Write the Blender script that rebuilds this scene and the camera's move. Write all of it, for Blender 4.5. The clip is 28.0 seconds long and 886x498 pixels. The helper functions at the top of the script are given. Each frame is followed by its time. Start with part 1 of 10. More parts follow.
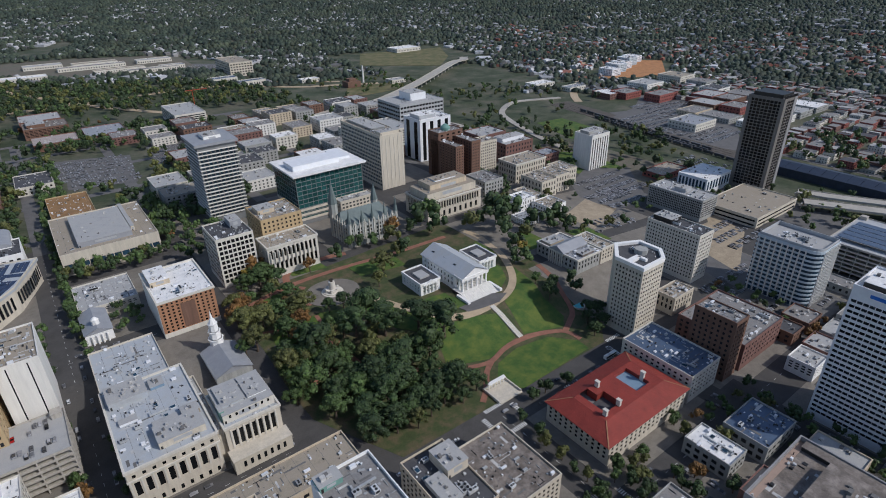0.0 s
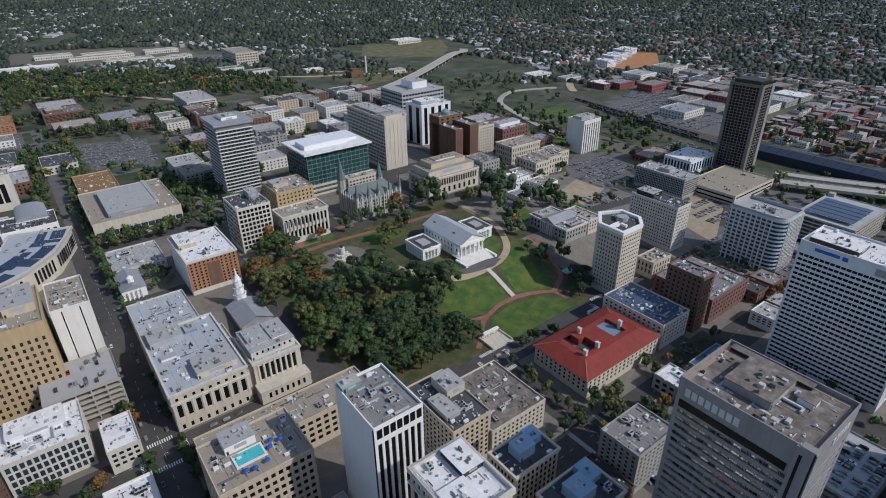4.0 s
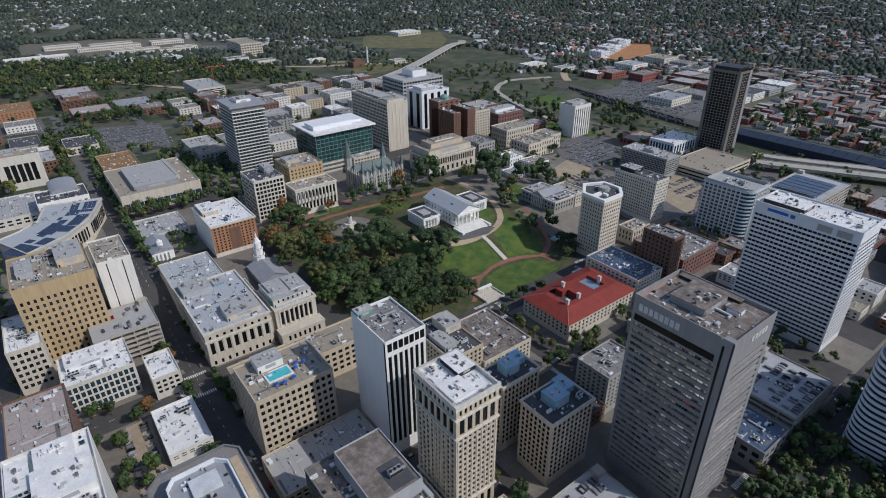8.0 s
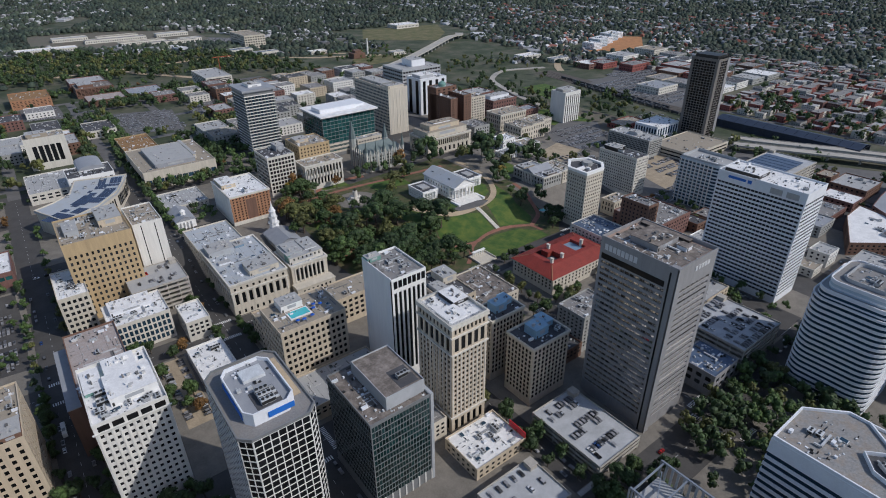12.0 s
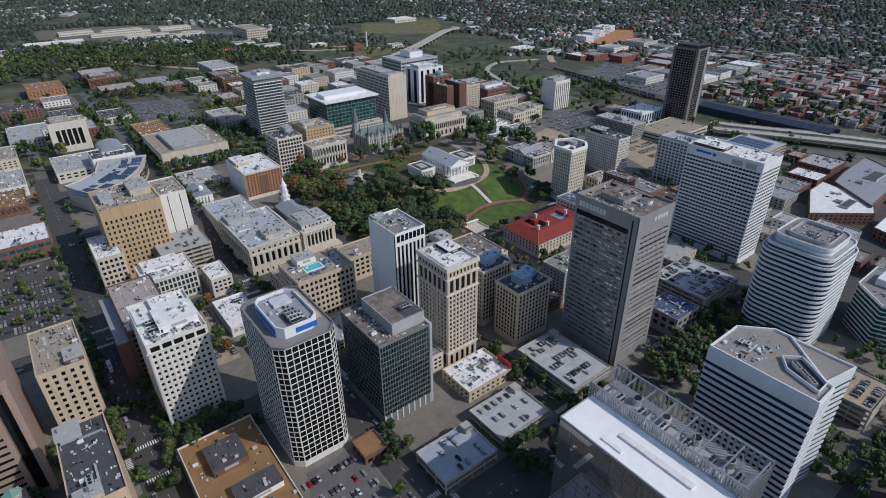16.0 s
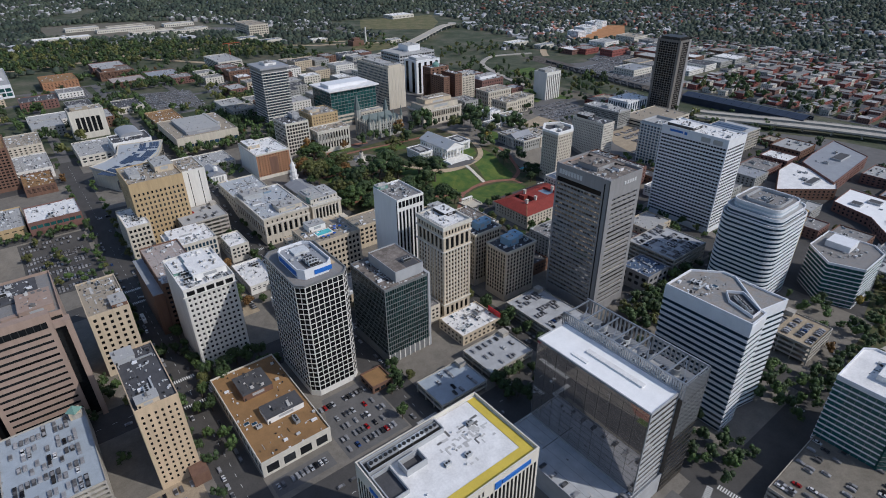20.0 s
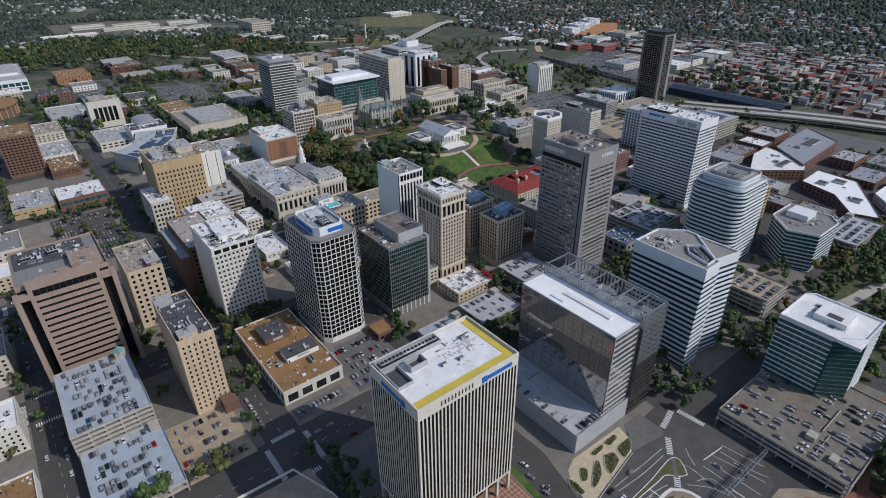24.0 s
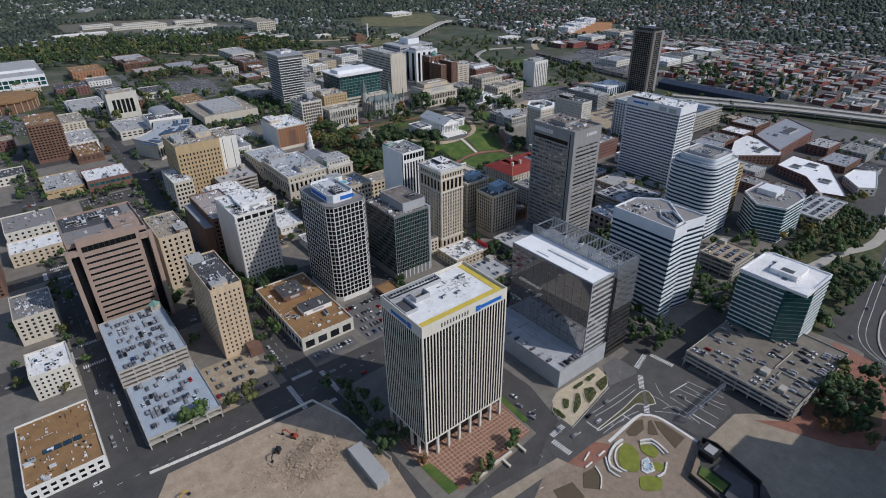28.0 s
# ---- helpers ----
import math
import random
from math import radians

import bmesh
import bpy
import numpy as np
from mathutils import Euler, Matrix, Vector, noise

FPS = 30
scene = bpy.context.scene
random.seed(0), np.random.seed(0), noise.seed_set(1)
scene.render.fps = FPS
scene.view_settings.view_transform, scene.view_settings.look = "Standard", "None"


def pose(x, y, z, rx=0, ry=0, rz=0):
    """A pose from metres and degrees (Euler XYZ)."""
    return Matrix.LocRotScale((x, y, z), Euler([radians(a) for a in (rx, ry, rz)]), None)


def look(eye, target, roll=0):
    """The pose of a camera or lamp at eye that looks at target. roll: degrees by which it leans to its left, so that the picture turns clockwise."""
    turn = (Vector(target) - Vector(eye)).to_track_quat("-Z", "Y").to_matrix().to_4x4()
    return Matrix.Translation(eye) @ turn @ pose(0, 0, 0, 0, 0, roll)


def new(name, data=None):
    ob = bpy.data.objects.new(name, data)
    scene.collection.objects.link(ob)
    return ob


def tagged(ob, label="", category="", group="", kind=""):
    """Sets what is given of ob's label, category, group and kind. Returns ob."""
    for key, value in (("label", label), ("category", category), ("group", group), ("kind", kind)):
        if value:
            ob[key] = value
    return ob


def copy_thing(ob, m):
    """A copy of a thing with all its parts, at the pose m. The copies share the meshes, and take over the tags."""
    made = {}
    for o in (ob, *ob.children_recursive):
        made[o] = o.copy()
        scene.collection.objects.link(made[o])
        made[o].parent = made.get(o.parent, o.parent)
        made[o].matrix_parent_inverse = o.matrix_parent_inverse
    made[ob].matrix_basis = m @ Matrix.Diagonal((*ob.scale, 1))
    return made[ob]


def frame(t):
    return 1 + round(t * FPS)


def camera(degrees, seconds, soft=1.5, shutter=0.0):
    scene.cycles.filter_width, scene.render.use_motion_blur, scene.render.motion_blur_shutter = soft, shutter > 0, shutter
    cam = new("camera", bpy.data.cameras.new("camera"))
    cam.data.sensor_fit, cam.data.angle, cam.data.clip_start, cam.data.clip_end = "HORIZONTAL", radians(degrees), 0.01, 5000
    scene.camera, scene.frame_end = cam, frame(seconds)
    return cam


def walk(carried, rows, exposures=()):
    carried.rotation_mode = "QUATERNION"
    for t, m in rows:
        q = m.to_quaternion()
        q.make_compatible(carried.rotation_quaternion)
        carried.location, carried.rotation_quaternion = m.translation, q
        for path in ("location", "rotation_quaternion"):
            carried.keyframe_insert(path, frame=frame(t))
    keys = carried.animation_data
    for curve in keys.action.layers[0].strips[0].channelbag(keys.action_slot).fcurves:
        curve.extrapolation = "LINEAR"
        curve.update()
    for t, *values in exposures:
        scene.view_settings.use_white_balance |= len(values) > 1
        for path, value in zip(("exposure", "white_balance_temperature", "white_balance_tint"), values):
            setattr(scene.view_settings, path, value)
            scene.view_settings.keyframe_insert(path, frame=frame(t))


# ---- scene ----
cam = camera(76.76, 28.0, soft=1.0)
PATH = [
    (0, 0.00, 0.00, 256.15, -27.249, 0.849, -37.252),
    (2, -15.24, -19.45, 256.30, -27.507, 0.739, -37.210),
    (4, -31.26, -40.07, 256.49, -27.778, 0.652, -37.206),
    (6, -47.82, -61.55, 256.77, -28.052, 0.586, -37.239),
    (8, -64.73, -83.64, 257.14, -28.319, 0.540, -37.306),
    (10, -81.82, -106.11, 257.59, -28.569, 0.513, -37.402),
    (12, -98.95, -128.76, 258.13, -28.797, 0.502, -37.523),
    (14, -116.03, -151.42, 258.71, -28.994, 0.505, -37.663),
    (16, -132.98, -173.96, 259.30, -29.156, 0.520, -37.812),
    (18, -149.78, -196.29, 259.85, -29.277, 0.541, -37.964),
    (20, -166.43, -218.33, 260.28, -29.353, 0.567, -38.107),
    (22, -182.97, -240.05, 260.51, -29.382, 0.593, -38.232),
    (24, -199.46, -261.44, 260.45, -29.361, 0.613, -38.325),
    (26, -216.01, -282.53, 259.99, -29.290, 0.624, -38.374),
    (28, -232.76, -303.38, 259.00, -29.167, 0.619, -38.364),
]
walk(cam, [(t, pose(x, y, z, 90 + p, r, w)) for t, x, y, z, p, r, w in PATH], [(0, -0.33, 5980, 12.5), (28, -0.33, 5980, 12.5)])

# ---- daylight ----
world = bpy.data.worlds.new("world")
scene.world = world
world.use_nodes = True
wt_nodes = world.node_tree
sky = wt_nodes.nodes.new("ShaderNodeTexSky")
sky.sky_type, sky.sun_disc = "NISHITA", False
sky.sun_elevation, sky.sun_rotation = radians(41), radians(146)
wt_nodes.links.new(sky.outputs[0], wt_nodes.nodes["Background"].inputs[0])
wt_nodes.nodes["Background"].inputs[1].default_value = 0.125
sun = new("sun", bpy.data.lights.new("sun", "SUN"))
sun.data.energy, sun.data.angle, sun.data.color = 3.25, radians(0.5), (1.0, 0.935, 0.835)
sun.matrix_world = look((0, 0, 400), (-41.5, 62.6, 334.4))


# ---- materials ----
MATS = {}


def mat(name, col, rough=0.85, metal=0.0, var=0.25, size=6.0, fine=0.5, bump=0.0, rnd=0.0, spec=0.5, island=0.0, hue=None, streak=False):
    """A surface with stains at one scale and grain at another, in metres; rnd varies it from piece to piece, island from leaf to leaf."""
    m = bpy.data.materials.new(name)
    MATS[name] = m
    m.use_nodes = True
    nt = m.node_tree
    b = nt.nodes["Principled BSDF"]
    b.inputs["Roughness"].default_value, b.inputs["Metallic"].default_value = rough, metal
    b.inputs["Specular IOR Level"].default_value = spec
    geo = nt.nodes.new("ShaderNodeNewGeometry")
    n1, n2 = nt.nodes.new("ShaderNodeTexNoise"), nt.nodes.new("ShaderNodeTexNoise")
    for n, s, det in ((n1, 1.0 / size, 6), (n2, 1.0 / fine, 2)):
        n.inputs["Scale"].default_value, n.inputs["Detail"].default_value = s, det
        n.inputs["Roughness"].default_value = 0.65
        src = geo.outputs["Position"]
        if streak and n is n1:
            flat = nt.nodes.new("ShaderNodeVectorMath")
            flat.operation = "MULTIPLY"
            flat.inputs[1].default_value = (2.2, 2.2, 0.25)
            nt.links.new(src, flat.inputs[0])
            src = flat.outputs[0]
        nt.links.new(src, n.inputs["Vector"])
    add = nt.nodes.new("ShaderNodeMath")
    add.operation = "MULTIPLY_ADD"
    nt.links.new(n2.outputs[0], add.inputs[0])
    add.inputs[1].default_value = 0.5
    nt.links.new(n1.outputs[0], add.inputs[2])
    mr = nt.nodes.new("ShaderNodeMapRange")
    mr.inputs[1].default_value, mr.inputs[2].default_value = 0.45, 1.05
    mr.inputs[3].default_value, mr.inputs[4].default_value = 1 - var, 1 + var
    nt.links.new(add.outputs[0], mr.inputs[0])
    val = mr.outputs[0]
    for amount, kind in ((rnd, "obj"), (island, "isl")):
        if amount:
            src = nt.nodes.new("ShaderNodeObjectInfo").outputs["Random"] if kind == "obj" else geo.outputs["Random Per Island"]
            r2 = nt.nodes.new("ShaderNodeMapRange")
            r2.inputs[3].default_value, r2.inputs[4].default_value = 1 - amount, 1 + amount
            nt.links.new(src, r2.inputs[0])
            mul = nt.nodes.new("ShaderNodeMath")
            mul.operation = "MULTIPLY"
            nt.links.new(val, mul.inputs[0]), nt.links.new(r2.outputs[0], mul.inputs[1])
            val = mul.outputs[0]
    base = nt.nodes.new("ShaderNodeRGB")
    base.outputs[0].default_value = (*col, 1)
    colour = base.outputs[0]
    if hue:
        mx = nt.nodes.new("ShaderNodeMix")
        mx.data_type = "RGBA"
        nt.links.new(colour, mx.inputs[6])
        mx.inputs[7].default_value = (*hue, 1)
        sharp = nt.nodes.new("ShaderNodeMapRange")
        sharp.inputs[1].default_value, sharp.inputs[2].default_value = 0.42, 0.62
        nt.links.new(n1.outputs[0], sharp.inputs[0])
        nt.links.new(sharp.outputs[0], mx.inputs[0])
        colour = mx.outputs[2]
    vm = nt.nodes.new("ShaderNodeVectorMath")
    vm.operation = "SCALE"
    nt.links.new(colour, vm.inputs[0]), nt.links.new(val, vm.inputs[3])
    nt.links.new(vm.outputs[0], b.inputs["Base Color"])
    if bump:
        bp = nt.nodes.new("ShaderNodeBump")
        bp.inputs["Distance"].default_value = bump
        nt.links.new(n2.outputs[0], bp.inputs["Height"]), nt.links.new(bp.outputs[0], b.inputs["Normal"])
    return m


# walls
mat("limestone", (0.57, 0.515, 0.42), var=0.2, streak=True)
mat("pale_stone", (0.62, 0.585, 0.51), var=0.18, streak=True)
mat("white_concrete", (0.72, 0.70, 0.65), var=0.15, streak=True)
mat("white_paint", (0.82, 0.81, 0.78), var=0.08, streak=True)
mat("tan_brick", (0.46, 0.34, 0.19), var=0.22, streak=True)
mat("buff_stone", (0.545, 0.465, 0.355), var=0.22, streak=True)
mat("buff_brick", (0.56, 0.43, 0.29), var=0.22, fine=0.4, streak=True)
mat("cream_brick", (0.54, 0.45, 0.33), var=0.22, streak=True)
mat("orange_brick", (0.36, 0.185, 0.10), var=0.25, fine=0.35, streak=True)
mat("red_brick", (0.19, 0.10, 0.082), var=0.3, fine=0.35, streak=True)
mat("brown_brick", (0.17, 0.095, 0.065), var=0.3, fine=0.35, streak=True)
mat("pink_granite", (0.34, 0.25, 0.20), var=0.15, streak=True)
mat("grey_granite", (0.27, 0.265, 0.265), rough=0.6, var=0.18, streak=True)
mat("grey_stone", (0.34, 0.34, 0.32), var=0.3, streak=True)
mat("grey_panel", (0.40, 0.41, 0.42), rough=0.6, var=0.15)
mat("white_panel", (0.76, 0.77, 0.79), rough=0.45, var=0.1)
mat("dark_metal", (0.035, 0.034, 0.033), rough=0.45, metal=0.3, var=0.2)
mat("mullion_grey", (0.22, 0.225, 0.225), rough=0.5, metal=0.2, var=0.2)
mat("bronze_metal", (0.085, 0.075, 0.066), rough=0.4, metal=0.4, var=0.2)
mat("steel", (0.42, 0.44, 0.46), rough=0.4, metal=0.7, var=0.15)
mat("garage_concrete", (0.42, 0.39, 0.34), var=0.25, streak=True)
# dark tan parking deck; shadow lying on it is put into the colour too
mat("tan_deck_shaded", (0.19, 0.17, 0.138), var=0.35, size=7, fine=0.9)
mat("garage_deck", (0.42, 0.43, 0.44), var=0.25, size=9)
mat("blue_grey_deck", (0.36, 0.41, 0.46), var=0.2, size=9)
# roofs
mat("white_roof", (0.76, 0.75, 0.73), var=0.2, size=7, fine=0.9)
mat("white_membrane", (0.86, 0.86, 0.85), var=0.08, size=6)
mat("roof_patch_dark", (0.15, 0.145, 0.14), var=0.3, size=3)
mat("roof_patch_light", (0.50, 0.49, 0.47), var=0.25, size=3)
mat("sky_roof", (0.28, 0.44, 0.56), rough=0.5, var=0.15)
mat("pink_roof", (0.44, 0.38, 0.35), var=0.35, size=5, fine=0.8, hue=(0.30, 0.25, 0.22))
mat("blue_roof", (0.20, 0.29, 0.38), rough=0.5, var=0.15)
mat("pale_blue_panel", (0.50, 0.57, 0.62), rough=0.4, var=0.1)
mat("lime_grass", (0.20, 0.22, 0.03), var=0.3, size=4)
mat("grey_roof", (0.25, 0.245, 0.24), var=0.4, size=5, fine=0.8, hue=(0.20, 0.185, 0.17))
mat("brown_grey_roof", (0.16, 0.135, 0.115), var=0.45, size=5, fine=0.8, hue=(0.22, 0.19, 0.165))
mat("court_roof", (0.44, 0.47, 0.50), rough=0.6, var=0.2, size=7, hue=(0.38, 0.39, 0.39))
mat("stained_roof", (0.30, 0.295, 0.285), var=0.5, size=4, fine=0.9, hue=(0.22, 0.19, 0.16))
mat("shed_navy", (0.025, 0.035, 0.06), rough=0.5, var=0.35, size=6)
mat("pale_roof", (0.40, 0.40, 0.395), var=0.25, size=6, hue=(0.36, 0.355, 0.34))
mat("dark_roof", (0.075, 0.075, 0.08), var=0.35, size=6)
mat("brown_roof", (0.27, 0.155, 0.065), var=0.3, size=8)
mat("gravel_roof", (0.36, 0.31, 0.235), var=0.35, size=5, fine=0.3, hue=(0.29, 0.25, 0.20))
mat("red_tile", (0.25, 0.036, 0.024), rough=0.7, var=0.25, fine=0.4, bump=0.2)
mat("slate_roof", (0.30, 0.31, 0.33), rough=0.55, var=0.15)
mat("green_copper", (0.16, 0.30, 0.26), rough=0.7, var=0.25)
mat("slate_green", (0.13, 0.165, 0.16), rough=0.7, var=0.25)
mat("blue_metal", (0.09, 0.13, 0.20), rough=0.5, metal=0.2, var=0.25)
mat("unit_metal", (0.50, 0.51, 0.51), rough=0.55, metal=0.2, var=0.25, rnd=0.35)
mat("pool_water", (0.10, 0.52, 0.55), rough=0.08, var=0.08)
mat("blue_cloth", (0.02, 0.10, 0.45), var=0.15)
mat("yellow_paint", (0.62, 0.47, 0.07), var=0.15)
mat("warm_concrete", (0.66, 0.62, 0.54), var=0.12, streak=True)
mat("hall_granite", (0.36, 0.37, 0.34), var=0.35, fine=0.5, streak=True)
mat("tower_stone", (0.17, 0.155, 0.14), rough=0.6, var=0.2, streak=True)
mat("teal_glass", (0.010, 0.030, 0.030), rough=0.08, var=0.4, size=4, rnd=0.5, island=0.4, spec=0.3)
mat("sign_blue", (0.02, 0.14, 0.50), rough=0.5, var=0.1)
mat("sign_grey", (0.62, 0.62, 0.62), rough=0.4, var=0.1)
mat("sign_red", (0.55, 0.02, 0.03), rough=0.5, var=0.1)
mat("solar_panel", (0.025, 0.035, 0.075), rough=0.2, var=0.2, rnd=0.2)
# glass
mat("dark_glass", (0.018, 0.020, 0.023), rough=0.12, var=0.5, size=3, rnd=0.7, island=0.6, spec=0.22)
mat("blue_glass", (0.022, 0.050, 0.078), rough=0.07, var=0.35, size=5, rnd=0.25, island=0.25, spec=0.5)
mat("green_glass", (0.024, 0.098, 0.096), rough=0.06, var=0.4, size=5, rnd=0.3, island=0.3, spec=0.65)
mat("mirror_glass", (0.50, 0.48, 0.47), rough=0.03, metal=0.85, var=0.12, size=4, rnd=0.1)
mat("bronze_glass", (0.30, 0.285, 0.26), rough=0.03, metal=0.85, var=0.4, size=3, rnd=0.95, island=0.8, spec=0.4)
mat("black_glass", (0.010, 0.011, 0.012), rough=0.14, var=0.4, size=2, rnd=0.4, island=0.3, spec=0.18)
# ground
mat("park_turf", (0.060, 0.082, 0.026), var=0.45, size=9, fine=0.7, hue=(0.10, 0.078, 0.042))
mat("leaf_litter", (0.075, 0.07, 0.035), var=0.5, size=6, fine=0.7, hue=(0.13, 0.085, 0.05))
mat("plaza_stone", (0.28, 0.215, 0.155), var=0.3, size=4, fine=0.6)
mat("planting_soil", (0.10, 0.075, 0.045), var=0.5, size=2, fine=0.5, hue=(0.09, 0.10, 0.03))
mat("fountain_water", (0.42, 0.56, 0.66), rough=0.2, var=0.35, size=2)
mat("yard_gravel", (0.17, 0.145, 0.11), var=0.4, size=25, fine=3, hue=(0.11, 0.11, 0.075))
mat("court_slab", (0.33, 0.275, 0.20), var=0.3, size=9, fine=1.0)
mat("earth", (0.05, 0.068, 0.03), var=0.5, size=60, fine=4, hue=(0.10, 0.095, 0.065))
mat("asphalt", (0.072, 0.068, 0.064), var=0.3, size=12, fine=1.0)
mat("pale_asphalt", (0.135, 0.13, 0.125), var=0.25, size=12, fine=1.0)
mat("concrete_paving", (0.19, 0.172, 0.145), var=0.3, size=8, fine=0.8)
mat("gravel_lot", (0.36, 0.29, 0.20), var=0.3, size=8, fine=1.0)
mat("brick_paving", (0.27, 0.125, 0.085), var=0.3, size=5, fine=0.5)
mat("tan_paving", (0.46, 0.36, 0.24), var=0.2, size=6, fine=0.6)
mat("grass", (0.055, 0.115, 0.018), var=0.35, size=10, fine=0.7, hue=(0.10, 0.13, 0.022))
mat("dry_grass", (0.12, 0.125, 0.045), var=0.4, size=25, fine=2, hue=(0.17, 0.14, 0.07))
mat("rubble_soil", (0.40, 0.31, 0.22), var=0.35, size=9, fine=0.8, bump=0.3)
mat("highway_concrete", (0.42, 0.39, 0.34), var=0.2, size=15, fine=2)
mat("road_paint", (0.72, 0.72, 0.70), var=0.2, size=1.5)
mat("ballast", (0.10, 0.085, 0.07), var=0.35, size=10)
# plants
for leaf_name, leaf_col in (("leaf_dark", (0.037, 0.065, 0.019)), ("leaf_green", (0.052, 0.088, 0.022)), ("leaf_olive", (0.095, 0.102, 0.027)),
                            ("leaf_orange", (0.17, 0.088, 0.024)), ("leaf_yellow", (0.20, 0.15, 0.02))):
    mat(leaf_name, leaf_col, rough=0.7, var=0.3, size=3, fine=0.6, island=0.45, rnd=0.2)
mat("bark", (0.10, 0.075, 0.055), var=0.3, size=1)
# far woods: distance haze is put into the base colour as a blue shift
mat("wood_far_hazed", (0.030, 0.047, 0.033), rough=0.8, var=0.45, size=110, fine=8, island=0.5, hue=(0.048, 0.060, 0.035))
mat("warehouse_red", (0.27, 0.085, 0.07), var=0.25, size=12, streak=True)
mat("orange_soil", (0.42, 0.20, 0.08), var=0.35, size=14, fine=2)
mat("train_grey", (0.06, 0.062, 0.066), rough=0.6, var=0.3, size=5, rnd=0.5)
mat("far_roof", (0.17, 0.168, 0.165), var=0.3, size=20, island=0.7)
mat("far_white", (0.43, 0.43, 0.435), var=0.2, size=20, island=0.35)
mat("far_brick", (0.25, 0.10, 0.07), var=0.3, size=20, island=0.4)
# cars
for cn, cc in (("car_white", (0.75, 0.75, 0.75)), ("car_silver", (0.42, 0.43, 0.45)), ("car_black", (0.015, 0.015, 0.017)), ("car_grey", (0.10, 0.10, 0.11)),
               ("car_red", (0.40, 0.015, 0.015)), ("car_blue", (0.03, 0.07, 0.20))):
    mat(cn, cc, rough=0.25, metal=0.2, var=0.05)
mat("avenue_asphalt", (0.088, 0.084, 0.080), var=0.3, size=10, fine=1.2)
mat("bed_soil", (0.13, 0.088, 0.055), var=0.45, size=2.5, fine=0.5, hue=(0.085, 0.075, 0.04))
mat("garden_sand", (0.50, 0.42, 0.29), var=0.25, size=4, fine=0.6)
mat("car_far", (0.20, 0.20, 0.207), rough=0.35, var=0.1, island=0.95)
mat("tyre", (0.02, 0.02, 0.02), var=0.1)
mat("machine_yellow", (0.55, 0.33, 0.02), rough=0.5, var=0.15)
mat("machine_red", (0.42, 0.07, 0.03), rough=0.5, var=0.2)


# ---- building blocks ----
def smooth(t):
    t = max(0.0, min(1.0, t))
    return t * t * (3 - 2 * t)


def gz(x, y):
    """Height of the ground: a hill under the capitol, low land by the railway, far hills."""
    u = y + 0.35 * max(-100.0, min(x, 260.0))
    h = 13 * smooth((u - 320) / 50) * smooth((560 - x) / 200)
    d = math.hypot(x, y)
    if d > 1800:
        h += smooth((d - 1800) / 2800) * 75 + 14 * noise.noise((x / 700, y / 700, 0.3)) * smooth((d - 1800) / 600)
    return h


class MB:
    """Collects faces of one mesh."""

    def __init__(self):
        self.v, self.f, self.m = [], [], []

    def quad(self, a, b, c, d, m=0):
        n = len(self.v)
        self.v += [a, b, c, d]
        self.f.append((n, n + 1, n + 2, n + 3))
        self.m.append(m)

    def box(self, x0, x1, y0, y1, z0, z1, m=0):
        n = len(self.v)
        self.v += [(x, y, z) for z in (z0, z1) for y in (y0, y1) for x in (x0, x1)]
        for q in ((0, 2, 3, 1), (4, 5, 7, 6), (0, 1, 5, 4), (1, 3, 7, 5), (3, 2, 6, 7), (2, 0, 4, 6)):
            self.f.append(tuple(n + i for i in q))
            self.m.append(m)

    def prism(self, poly, z0, z1, m=0, cap=True):
        n, k = len(self.v), len(poly)
        self.v += [(x, y, z0) for x, y in poly] + [(x, y, z1) for x, y in poly]
        for i in range(k):
            j = (i + 1) % k
            self.f.append((n + i, n + j, n + k + j, n + k + i))
            self.m.append(m)
        if cap:
            self.f += [tuple(n + k + i for i in range(k)), tuple(n + k - 1 - i for i in range(k))]
            self.m += [m, m]

    def ring(self, poly, inner, z0, z1, m=0):
        """A wall of some thickness that runs round a polygon."""
        k = len(poly)
        for i in range(k):
            j = (i + 1) % k
            a, b, c, d = poly[i], poly[j], inner[j], inner[i]
            self.quad((*a, z0), (*b, z0), (*b, z1), (*a, z1), m)
            self.quad((*a, z1), (*b, z1), (*c, z1), (*d, z1), m)
            self.quad((*d, z1), (*c, z1), (*c, z0), (*d, z0), m)

    def tube(self, cx, cy, z0, z1, r, n=10, m=0, r2=None):
        r2 = r if r2 is None else r2
        k = len(self.v)
        for z, q in ((z0, r), (z1, r2)):
            self.v += [(cx + q * math.cos(2 * math.pi * i / n), cy + q * math.sin(2 * math.pi * i / n), z) for i in range(n)]
        for i in range(n):
            j = (i + 1) % n
            self.f.append((k + i, k + j, k + n + j, k + n + i))
            self.m.append(m)
        self.f += [tuple(k + n + i for i in range(n)), tuple(k + n - 1 - i for i in range(n))]
        self.m += [m, m]

    def mesh(self, name, *mats):
        me = bpy.data.meshes.new(name)
        me.from_pydata(self.v, [], self.f)
        for q in mats:
            me.materials.append(MATS[q] if isinstance(q, str) else q)
        if len(mats) > 1:
            me.polygons.foreach_set("material_index", self.m)
        me.update()
        return me


def thing(name, x, y, z, label="", category="", group="", kind=""):
    ob = new(name)
    ob.empty_display_size = 0.5
    ob.location = (x, y, z)
    ob["base"] = (x, y, z)
    return tagged(ob, label, category, group, kind)


